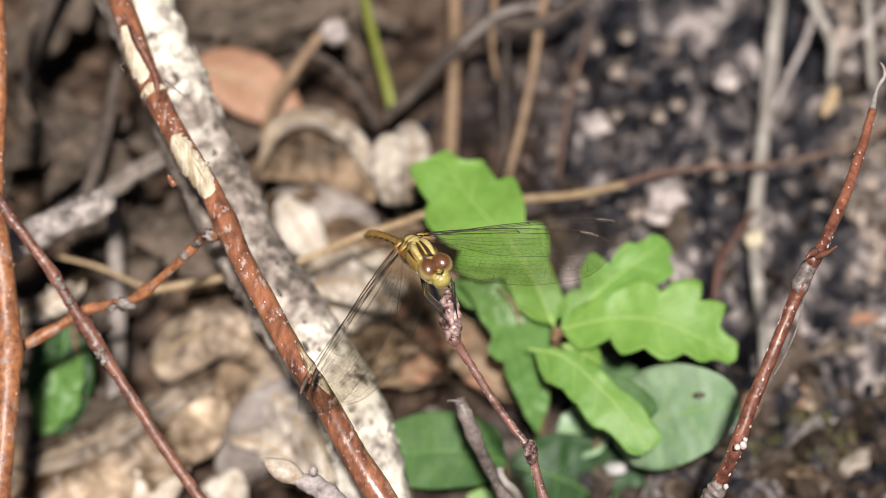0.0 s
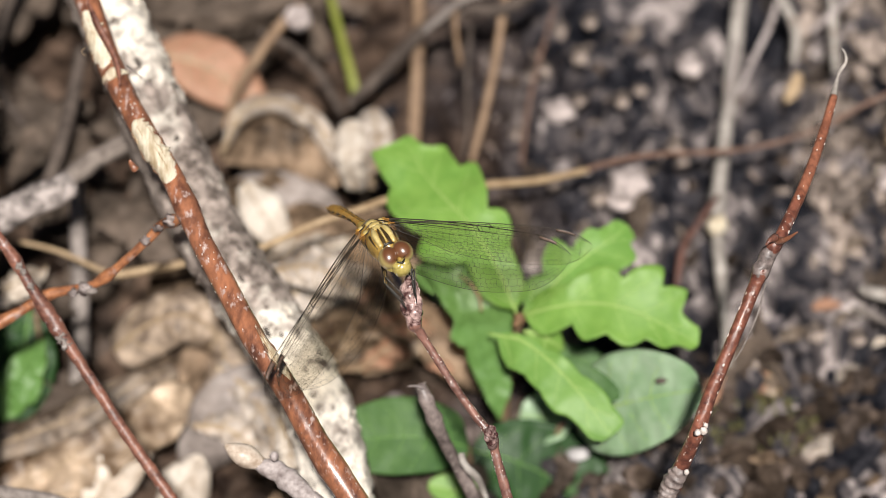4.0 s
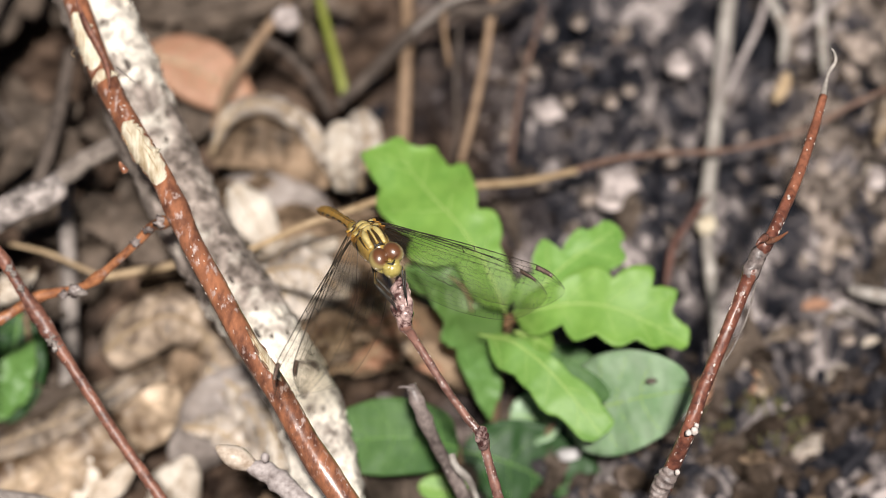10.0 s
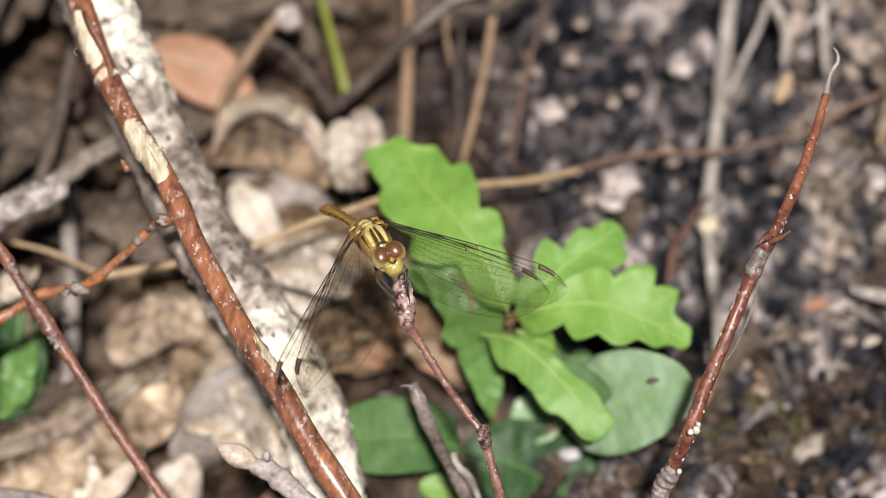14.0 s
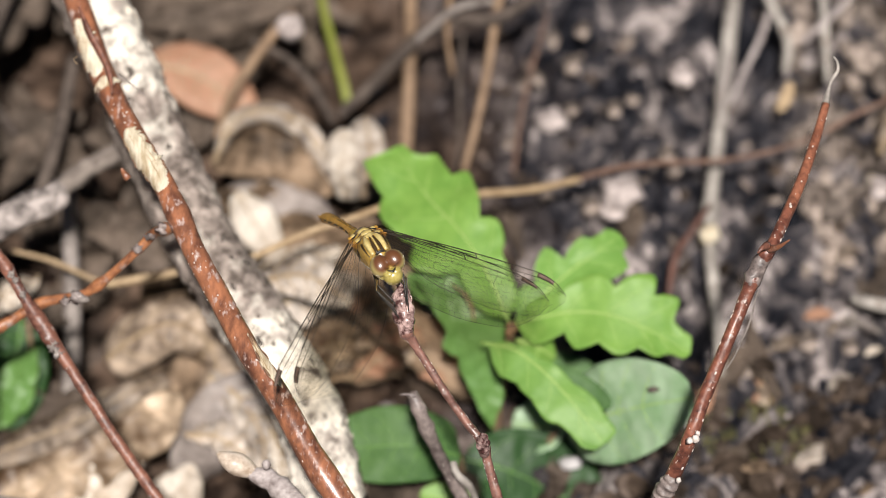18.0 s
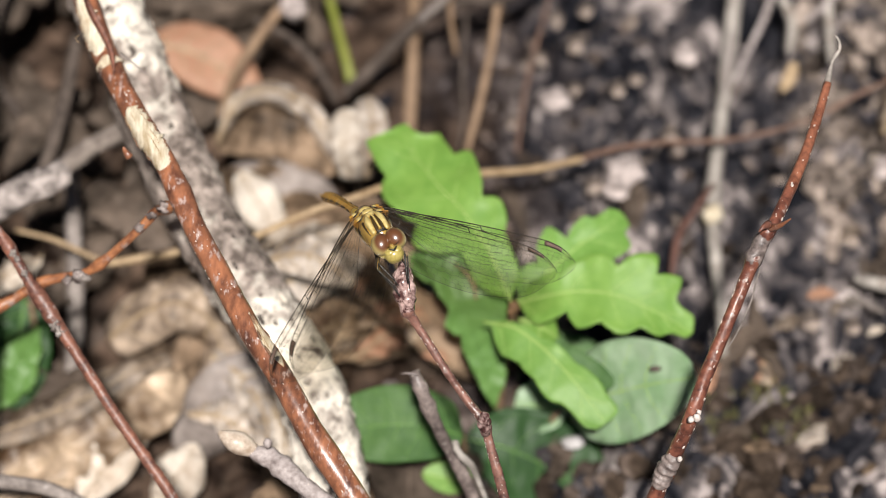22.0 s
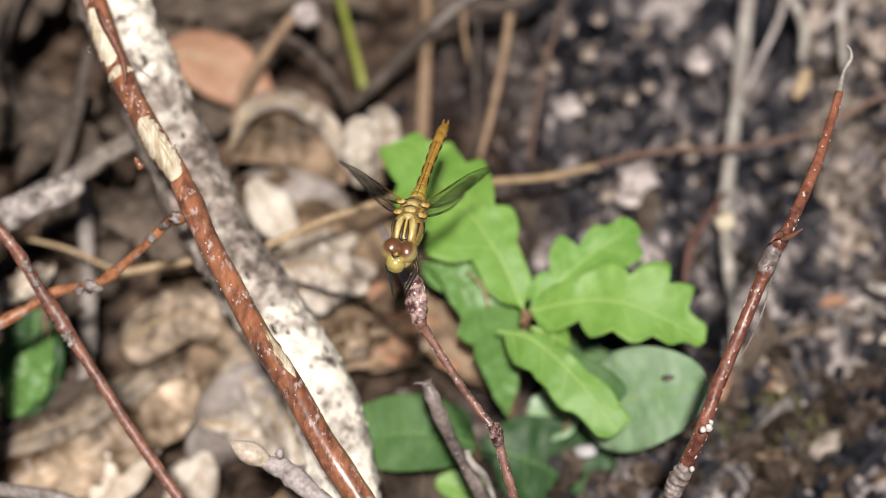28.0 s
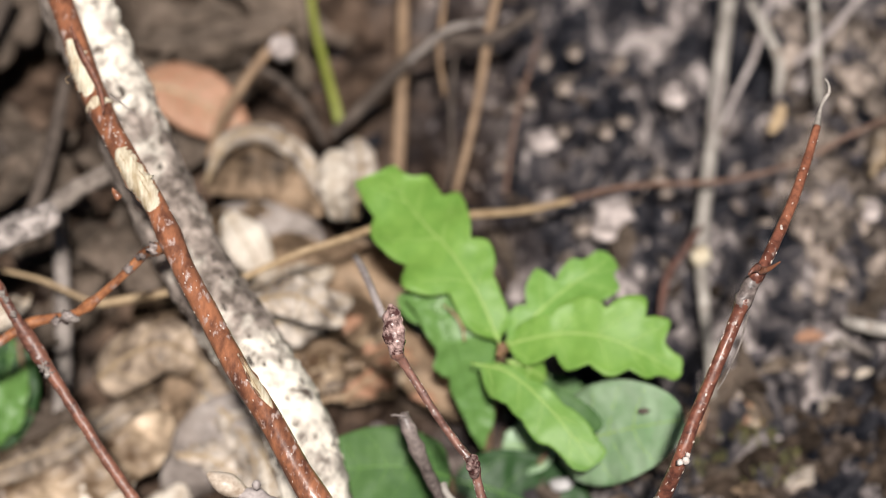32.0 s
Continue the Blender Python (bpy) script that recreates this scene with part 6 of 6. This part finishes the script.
# head, turning at the neck
NECK = (0, 5.85, -0.55)
head = fly_part("head", blob((0, 1.0, -0.3), (2.1, 1.1, 1.8), 5, 14, 20, 0.03), M_FACE, label="rounded head with large brown eyes", at=NECK)
for sx in (-1, 1):
    e = fly_part("eye", blob((0, 0, 0), (1.36, 1.6, 1.52), 6, 24, 30, 0.0), M_EYE, head, "large tan-brown compound eye with an olive rim", at=(sx * 1.13, 1.45, 0.56))
    e.rotation_euler = (radians(-52), radians(-sx * 24), 0)
for name_, c, s, m_ in (("frons", (0, 2.35, -1.15), (1.4, 1.35, 1.25), M_FACE), ("frons_lobe", (0.45, 2.7, -0.6), (0.85, 0.85, 0.62), M_FACE), ("frons_lobe", (-0.45, 2.7, -0.6), (0.85, 0.85, 0.62), M_FACE),
                        ("labrum", (0, 2.1, -1.75), (1.2, 1.15, 0.85), M_FACE), ("vertex", (0, 2.75, 0.22), (0.28, 0.42, 0.28), M_YELLOW)):
    fly_part(name_, blob(c, s, c[0], 16, 20, 0.015), m_, head)
fly_part("face_line", tube([(-0.62, 3.22, 0.12), (-0.3, 3.45, -0.05), (0, 3.5, -0.2), (0.3, 3.45, -0.05), (0.62, 3.22, 0.12)], [0.07, 0.15, 0.2, 0.15, 0.07], 7, 0.15), M_BLACK, head)
fly_part("face_line", tube([(-1.0, 3.0, -1.3), (0, 3.42, -1.38), (1.0, 3.0, -1.3)], [0.02, 0.045, 0.02], 7, 0.2), M_BROWN, head)
for sx in (-1, 1):
    fly_part("antenna", tube([(sx * 0.42, 3.1, 0.25), (sx * 0.8, 3.8, 0.7), (sx * 1.1, 4.3, 1.1)], [0.07, 0.035, 0.015], 5, 0.3), M_BLACK, head)

# legs, reaching forward and down to the bud
for sx in (-1, 1):
    for k, (y, knee, foot) in enumerate(((3.2, (2.0, 5.4, -3.2), (0.9, 6.7, -6.0)), (2.0, (2.3, 4.6, -4.2), (1.1, 6.1, -6.9)), (0.6, (1.9, 3.4, -5.4), (1.0, 5.5, -7.9)))):
        hip = (sx * 0.9, y, -2.0)
        kn, ft = (sx * knee[0], knee[1], knee[2]), (sx * foot[0], foot[1], foot[2])
        leg = fly_part("leg", tube([hip, kn], [0.22, 0.16], 8, 0.4, 0.05), M_BLACK, label="black spiny leg with a yellow line")
        fly_part("shin", tube([kn, ft], [0.13, 0.09], 7, 0.4, 0.05), M_BLACK, leg)
        fly_part("yellow_line", tube([np.array(hip) + (0, 0.28, 0.1), np.array(kn) + (0, 0.2, 0.1)], [0.035, 0.03], 5, 0.5), M_YELLOW, leg)
        fly_part("foot", tube([ft, (ft[0] * 0.8, ft[1] + 0.1, ft[2] - 0.9)], [0.1, 0.05], 6, 0.3), M_BLACK, leg)
        rng = random.Random(k + 7)
        spines = [tube([np.array(kn) + (np.array(ft) - kn) * q, np.array(kn) + (np.array(ft) - kn) * (q + 0.1) + np.array((-sx * 0.55, 0.3, -0.1))], [0.04, 0.015], 4, 0.3) for q in (0.2, 0.4, 0.6, 0.8)]
        fly_part("spine_comb", joined(spines), M_BLACK, leg)


def wing(side, rear):
    """One wing: span along x, leading edge towards +y; veins are fine rods on the clear skin."""
    span = 28.0 if rear else 29.5
    rng = random.Random(3 if rear else 2)

    def lead(u):
        return 0.55 * math.sin(math.pi * min(1, u * 1.15) ** 0.7) - 2.6 * max(0, (u - 0.79) / 0.21) ** 2.6

    def trail(u):
        tip = -2.6
        if rear:
            body = -(2.2 + 6.9 * math.sin(math.pi * min(1, (u * 0.62 + 0.16))) ** 1.1) if u < 0.55 else -(2.2 + 6.9 * math.sin(math.pi * (0.55 * 0.62 + 0.16)) ** 1.1) * (1 - 0.25 * ((u - 0.55) / 0.45) ** 1.5)
        else:
            body = -(0.8 + 5.6 * math.sin(math.pi * (0.06 + 0.5 * min(1, u * 1.25)))) if u < 0.8 else -(0.8 + 5.6)
        end = max(0, (u - 0.7) / 0.3)
        return body * (1 - end ** 3.4) + tip * end ** 3.4

    def at(u, v):
        root = 0.12 + 0.88 * min(1, u / (0.16 if rear else 0.3)) ** 0.6
        y = lead(u) * (1 - v) + trail(u) * v * root
        z = 0.22 * math.sin(v * 9.0) * (1 - v) * (1 - 0.6 * u) - 0.5 * u * u + 0.25 * math.sin(math.pi * u)
        x = span * u
        return np.array((side * x, y, z))

    nu, nv = 60, 10
    v = [at(0.995 * i / nu, j / nv) for i in range(nu + 1) for j in range(nv + 1)]
    m = nv + 1
    f = [(i * m + j, i * m + j + 1, (i + 1) * m + j + 1, (i + 1) * m + j) for i in range(nu) for j in range(nv)]
    hinge = (side * 1.4, -2.1 if rear else 0.4, 2.3)
    ob = fly_part("wing", (np.array(v), f), M_WING, label="clear hind wing with a net of dark veins" if rear else "clear fore wing with a net of dark veins", at=hinge)
    rods = []

    def rod(a, b, r0, r1=None):
        r1 = r1 or r0
        d = b - a
        n1 = np.cross(d, (0, 0, 1.0))
        n1 /= np.linalg.norm(n1) + 1e-9
        n2 = np.cross(d, n1)
        n2 /= np.linalg.norm(n2) + 1e-9
        vv = []
        for p, r in ((a, r0), (b, r1)):
            vv += [p + n1 * r, p + n2 * r, p - n1 * r, p - n2 * r]
        rods.append((np.array(vv), [(0, 1, 5, 4), (1, 2, 6, 5), (2, 3, 7, 6), (3, 0, 4, 7)]))

    longs = [0.0, 0.055, 0.115, 0.24, 0.36, 0.5, 0.64, 0.8, 1.0] if not rear else [0.0, 0.045, 0.09, 0.19, 0.29, 0.4, 0.52, 0.65, 0.82, 1.0]
    wob = [0 if q in (0.0, 1.0) else rng.uniform(-0.3, 0.3) for q in longs]

    def line(i, u):
        q = longs[i]
        return min(1, max(0, q + 0.05 * wob[i] * math.sin(5 * u + i) + (0.10 * q * (1 - q) * 4) * (0.4 - u) * (1 if i > 2 else 0) + (0.011 * math.sin(105 * u + 2.1 * i) if 3 < i < len(longs) - 1 else 0)))

    for i in range(len(longs)):
        r = 0.062 if i == 0 else (0.042 if i < 3 else ((0.021 if i == 3 else 0.0155) if i < len(longs) - 1 else 0.028))
        end = 0.99 if i in (0, len(longs) - 1) else (0.5 if i == 1 else 0.97 - 0.03 * (i > 4))
        us = np.linspace(0.0, end, 40 if i < 3 else 110)
        for a, b in zip(us[:-1], us[1:]):
            k = 1.5 - 0.7 * a
            rod(at(a, line(i, a)), at(b, line(i, b)), r * k, r * (1.5 - 0.7 * b))
    for i in range(len(longs) - 1):
        gap = (0.040 if i < 3 else 0.031) * (28.0 / span)
        r = 0.016 if i < 3 else 0.015
        u = rng.uniform(0.04, 0.07)
        while u < 0.955:
            g = gap * rng.uniform(0.8, 1.2)
            chord = abs(lead(u) - trail(u)) * (longs[i + 1] - longs[i])
            n = 1 if i < 3 else max(1, int(round(chord / 0.68)))

            def node(p, k):
                p = min(0.985, p)
                lo, hi = line(i, p), line(i + 1, p)
                return at(p, lo + (hi - lo) * k / n)

            for k in range(n):
                p = u + (0.5 * g if k % 2 else 0.0)
                rod(node(p + rng.uniform(-0.006, 0.006), k), node(p + rng.uniform(-0.006, 0.006), k + 1), r)
                if k:
                    mid = node(u + 0.5 * g, k + (0.16 if k % 2 else -0.16))
                    rod(node(u, k), mid, r * 0.95)
                    rod(mid, node(u + g, k), r * 0.95)
            u += g
    rod(at(0.5, 0.0), at(0.515, line(2, 0.515)), 0.08)
    us = np.linspace(0.825, 0.915, 7)
    st = [at(u, q) + np.array((0, 0, z)) for z in (-0.03, 0.03) for u in us for q in (0.012, line(2, u) * 0.8)]
    k = len(us) * 2
    sf = []
    for i in range(len(us) - 1):
        a = 2 * i
        sf += [(a, a + 1, a + 3, a + 2), (k + a + 2, k + a + 3, k + a + 1, k + a), (a, a + 2, k + a + 2, k + a), (a + 3, a + 1, k + a + 1, k + a + 3)]
    sf += [(1, 0, k, k + 1), (k - 2, k - 1, 2 * k - 1, 2 * k - 2)]
    fly_part("wing_spot", (np.array(st), sf), M_SPOT, ob, "brown spot on the wing's leading edge")
    for a, b in zip(us[:-1], us[1:]):
        rod(at(a, 0.008), at(b, 0.008), 0.075)
        rod(at(a, line(2, a) * 0.84), at(b, line(2, b) * 0.84), 0.06)
    root = [q for q in rods if abs(q[0][:, 0]).max() < 0.06 * span]
    fly_part("vein_net", joined([q for q in rods if abs(q[0][:, 0]).max() >= 0.06 * span]), M_VEIN, ob)
    fly_part("vein_root", joined(root), M_AMBER, ob, "amber vein bases")
    return ob, Vector(hinge)


# r and l as one sees the insect from in front: its own left is the viewer's right
WINGS = {"rf": wing(-1, False), "rh": wing(-1, True), "lf": wing(1, False), "lh": wing(1, True)}


def view(v):
    """A direction given as right, up and towards the eye."""
    return (SR * v[0] + SU * v[1] + ST * v[2]).normalized()


def body_pose(place, ahead, back):
    y = view(ahead)
    z = view(back)
    z = (z - y * z.dot(y)).normalized()
    m = Matrix((y.cross(z), y, z)).transposed().to_4x4()
    m.translation = Vector(place) * MM
    return m


def wing_pose(body, key, span, chord):
    """The wing's pose on the body; span runs to its tip, chord from its leading to its trailing edge."""
    side = -1 if key[0] == "r" else 1
    x = view(span) * side
    y = -view(chord)
    y = (y - x * y.dot(x)).normalized()
    m = Matrix((x, y, x.cross(y))).transposed().to_4x4()
    m = body.to_3x3().inverted().to_4x4() @ m
    m.translation = WINGS[key][1] * MM
    return m


A, LIFT = (0.30, -0.25, 0.92), (-0.34, 0.90, 0.30)
SPREAD = dict(rf=((0.985, 0.12, 0.12), (0, -0.75, -0.66)), rh=((0.975, 0.03, 0.2), (-0.05, -0.82, -0.56)), lf=((-0.56, -0.74, 0.38), (0.8, -0.55, 0.1)), lh=((-0.50, -0.76, 0.42), (0.85, -0.5, 0)))
HALF = dict(rf=((0.98, -0.02, 0.18), (-0.05, -0.8, -0.6)), rh=((0.96, -0.09, 0.22), (-0.1, -0.92, -0.3)), lf=((-0.53, -0.74, 0.42), (0.8, -0.55, 0.1)), lh=((-0.47, -0.76, 0.45), (0.87, -0.48, 0)))
DROOP = dict(rf=((0.92, -0.23, 0.30), (-0.28, -0.94, 0)), rh=((0.91, -0.29, 0.28), (-0.28, -0.88, -0.4)), lf=((-0.44, -0.73, 0.52), (0.87, -0.49, 0)), lh=((-0.33, -0.79, 0.52), (0.9, -0.42, 0.1)))
DROOP2 = dict(rf=((0.955, -0.17, 0.22), (-0.2, -0.96, 0)), rh=((0.94, -0.24, 0.22), (-0.25, -0.88, -0.4)), lf=((-0.47, -0.73, 0.50), (0.85, -0.5, 0)), lh=((-0.36, -0.76, 0.54), (0.9, -0.42, 0.1)))
FLIGHT = dict(rf=((0.12, 0.10, -0.98), (0.22, 0.95, 0.1)), rh=((0.14, 0.14, -0.98), (0.25, 0.95, 0.1)), lf=((-0.12, 0.10, -0.98), (0.16, 0.95, 0.1)), lh=((-0.14, 0.14, -0.98), (0.12, 0.95, 0.1)))
BEAT = dict(rf=((0.17, 0.03, -0.98), (0.60, 0.75, 0.2)), rh=((0.15, 0.0, -0.98), (0.75, 0.6, 0.2)), lf=((-0.15, 0.05, -0.98), (-0.65, 0.70, 0.2)), lh=((-0.14, 0.02, -0.98), (-0.75, 0.6, 0.2)))
SWEPT = dict(rf=((0.20, 0.16, -0.96), (0.72, 0.62, 0.2)), rh=((0.16, 0.10, -0.98), (0.80, 0.50, 0.2)), lf=((-0.20, 0.36, -0.91), (-0.40, 0.88, 0.3)), lh=((-0.22, 0.28, -0.93), (-0.55, 0.80, 0.3)))
RAISED = dict(rf=((0.85, 0.40, 0.33), (0, 0.75, -0.66)), rh=((0.83, 0.50, 0.22), (0, 0.75, -0.66)), lf=((-0.92, 0.36, 0.12), (0, 0.75, -0.66)), lh=((-0.86, 0.50, 0.05), (0, 0.75, -0.66)))
FLAT = dict(rf=((0.96, 0.12, 0.24), (0, 0.6, -0.8)), rh=((0.95, 0.24, 0.18), (0, 0.6, -0.8)), lf=((-0.98, -0.14, 0.12), (0, 0.6, -0.8)), lh=((-0.97, 0.16, 0.1), (0, 0.6, -0.8)))
LEVEL = dict(rf=((0.97, -0.12, 0.2), (0, 0.3, -0.95)), rh=((0.98, 0.02, 0.18), (0, 0.3, -0.95)), lf=((-0.97, -0.2, 0.1), (0, 0.3, -0.95)), lh=((-0.98, -0.1, 0.1), (0, 0.3, -0.95)))
OPEN = dict(rf=((0.84, 0.29, 0.46), (0, 0.75, -0.66)), rh=((0.87, 0.42, 0.26), (0, 0.75, -0.66)), lf=((-0.97, 0.21, 0.12), (0, 0.75, -0.66)), lh=((-0.93, 0.36, 0.05), (0, 0.75, -0.66)))
LOWER = dict(rf=((0.91, -0.22, 0.35), (0.1, 0.45, -0.9)), rh=((0.93, -0.15, 0.33), (0.1, 0.45, -0.9)), lf=((-0.86, -0.50, 0.05), (-0.1, 0.45, -0.9)), lh=((-0.89, -0.42, 0.15), (-0.1, 0.45, -0.9)))
FORWARD = dict(rf=((0.905, -0.365, 0.2), (0.05, 0.15, -0.98)), rh=((0.93, -0.22, 0.28), (-0.1, -0.55, -0.8)), lf=((-0.59, -0.65, 0.47), (0.3, 0.1, -0.95)), lh=((-0.81, -0.51, 0.28), (0.5, -0.8, 0)))
B, BACK = (0.03, -0.78, 0.62), (0.0, 0.62, 0.78)
P1, P2, P3, P4 = (-9.6, -66.9, 81.0), (-5.6, -66.9, 83.5), (-7.1, -66.4, 83.9), (-7.4, -66.7, 83.6)
# seconds, place, way of the head, way of the back, wings
FLY = [
    (0.0, P1, (0.31, -0.19, 0.93), LIFT, SPREAD), (0.65, P1, (0.31, -0.21, 0.93), LIFT, SPREAD), (0.8, P1, (0.31, -0.22, 0.93), LIFT, HALF), (5.0, P1, A, LIFT, HALF), (8.2, P1, A, LIFT, HALF), (8.33, P1, A, LIFT, DROOP),
    (14.5, P1, A, LIFT, DROOP), (19.0, P1, A, LIFT, DROOP), (21.0, P1, A, LIFT, DROOP2), (26.2, P1, A, LIFT, DROOP2),
    (26.3, (-6.6, -61.3, 90.4), (0.4, 0.0, 0.9), LIFT, SPREAD), (26.4, (9.0, -43.0, 116.7), (0.6, 0.2, 0.7), (-0.2, 0.9, 0.2), FLIGHT), (26.6, (35.8, -1.6, 162.2), (0.5, 0.1, 0.8), (-0.1, 0.9, 0.3), FLIGHT),
    (27.3, (16.6, 16.0, 177.0), (-0.2, -0.3, 0.9), (0, 0.9, 0.3), FLIGHT), (27.6, (-1.9, -13.3, 141.7), (-0.2, -0.6, 0.8), (0, 0.8, 0.6), FLIGHT), (27.7, (-4.2, -32.4, 120.2), (-0.2, -0.7, 0.7), (0, 0.7, 0.7), FLIGHT),
    (27.8, (-6.0, -48.0, 103.8), (-0.2, -0.7, 0.68), (0.0, 0.7, 0.7), FLIGHT), (27.9, (-7.4, -58.3, 92.9), (-0.22, -0.66, 0.7), (-0.1, 0.7, 0.7), FLIGHT), (28.0, (-6.1, -66.6, 83.8), (-0.17, -0.58, 0.79), (0.06, 0.80, 0.6), BEAT),
    (28.1, (-5.6, -67.0, 83.4), (-0.26, -0.45, 0.86), (0.06, 0.86, 0.5), BEAT), (28.2, (-5.6, -67.0, 83.4), (-0.25, -0.52, 0.82), (0.0, 0.82, 0.57), SWEPT), (28.3, (-5.6, -67.0, 83.4), (-0.25, -0.55, 0.8), (0.0, 0.8, 0.6), SWEPT), (28.45, P2, B, BACK, RAISED), (28.6, P2, B, BACK, RAISED), (29.0, P2, B, BACK, OPEN), (29.3, (-5.9, -66.8, 83.6), B, BACK, OPEN), (29.5, (-6.2, -66.7, 83.6), B, BACK, FLAT), (29.9, (-6.2, -66.6, 83.7), (0.05, -0.78, 0.62), BACK, FLAT), (30.0, (-6.2, -66.6, 83.7), (0.055, -0.78, 0.62), BACK, LEVEL), (30.12, P3, (0.06, -0.77, 0.63), BACK, LOWER), (30.45, P3, (0.08, -0.76, 0.64), BACK, LOWER), (30.6, P4, (0.12, -0.7, 0.7), (0, 0.7, 0.7), FORWARD),
    (31.3, P4, (0.12, -0.7, 0.7), (0, 0.7, 0.7), FORWARD), (31.4, (31.0, -82.1, 78.5), (0.6, -0.6, 0.5), (0, 0.7, 0.7), FLIGHT), (31.5, (115.1, -147.3, 50.5), (0.7, -0.6, 0.4), (0, 0.7, 0.7), FLIGHT), (32.0, (383.6, -174.3, 128.5), (0.9, -0.1, 0.4), (0, 0.8, 0.6), FLIGHT),
]
# seconds; nod, tilt and turn of the head in degrees
NOD = [(0.0, 0, 0, 0), (6.0, 0, 0, 4), (6.5, 0, 14, 4), (6.7, 0, 0, 4), (11.0, 0, 0, 0), (11.3, 36, 8, 0), (12.1, 35, 8, 0), (12.3, 0, 0, 0), (22.6, 0, 0, 0), (22.9, 16, 8, 0), (23.3, 14, 8, 0), (23.6, 0, 0, 0), (25.0, 6, 0, 0), (27.7, 26, 0, -6), (28.05, 26, 0, -8), (28.4, 26, 0, 0), (30.0, 26, 0, 0), (32.0, 26, 0, 0)]


def motions():
    bodies = [(t, body_pose(p, a, b), w) for t, p, a, b, w in FLY]
    walk(fly, [(t, m) for t, m, _ in bodies])
    for key in WINGS:
        walk(WINGS[key][0], [(t, wing_pose(m, key, *w[key])) for t, m, w in bodies])
    walk(head, [(t, pose(NECK[0] * MM, NECK[1] * MM, NECK[2] * MM, nod, tilt, turn)) for t, nod, tilt, turn in NOD])


motions()
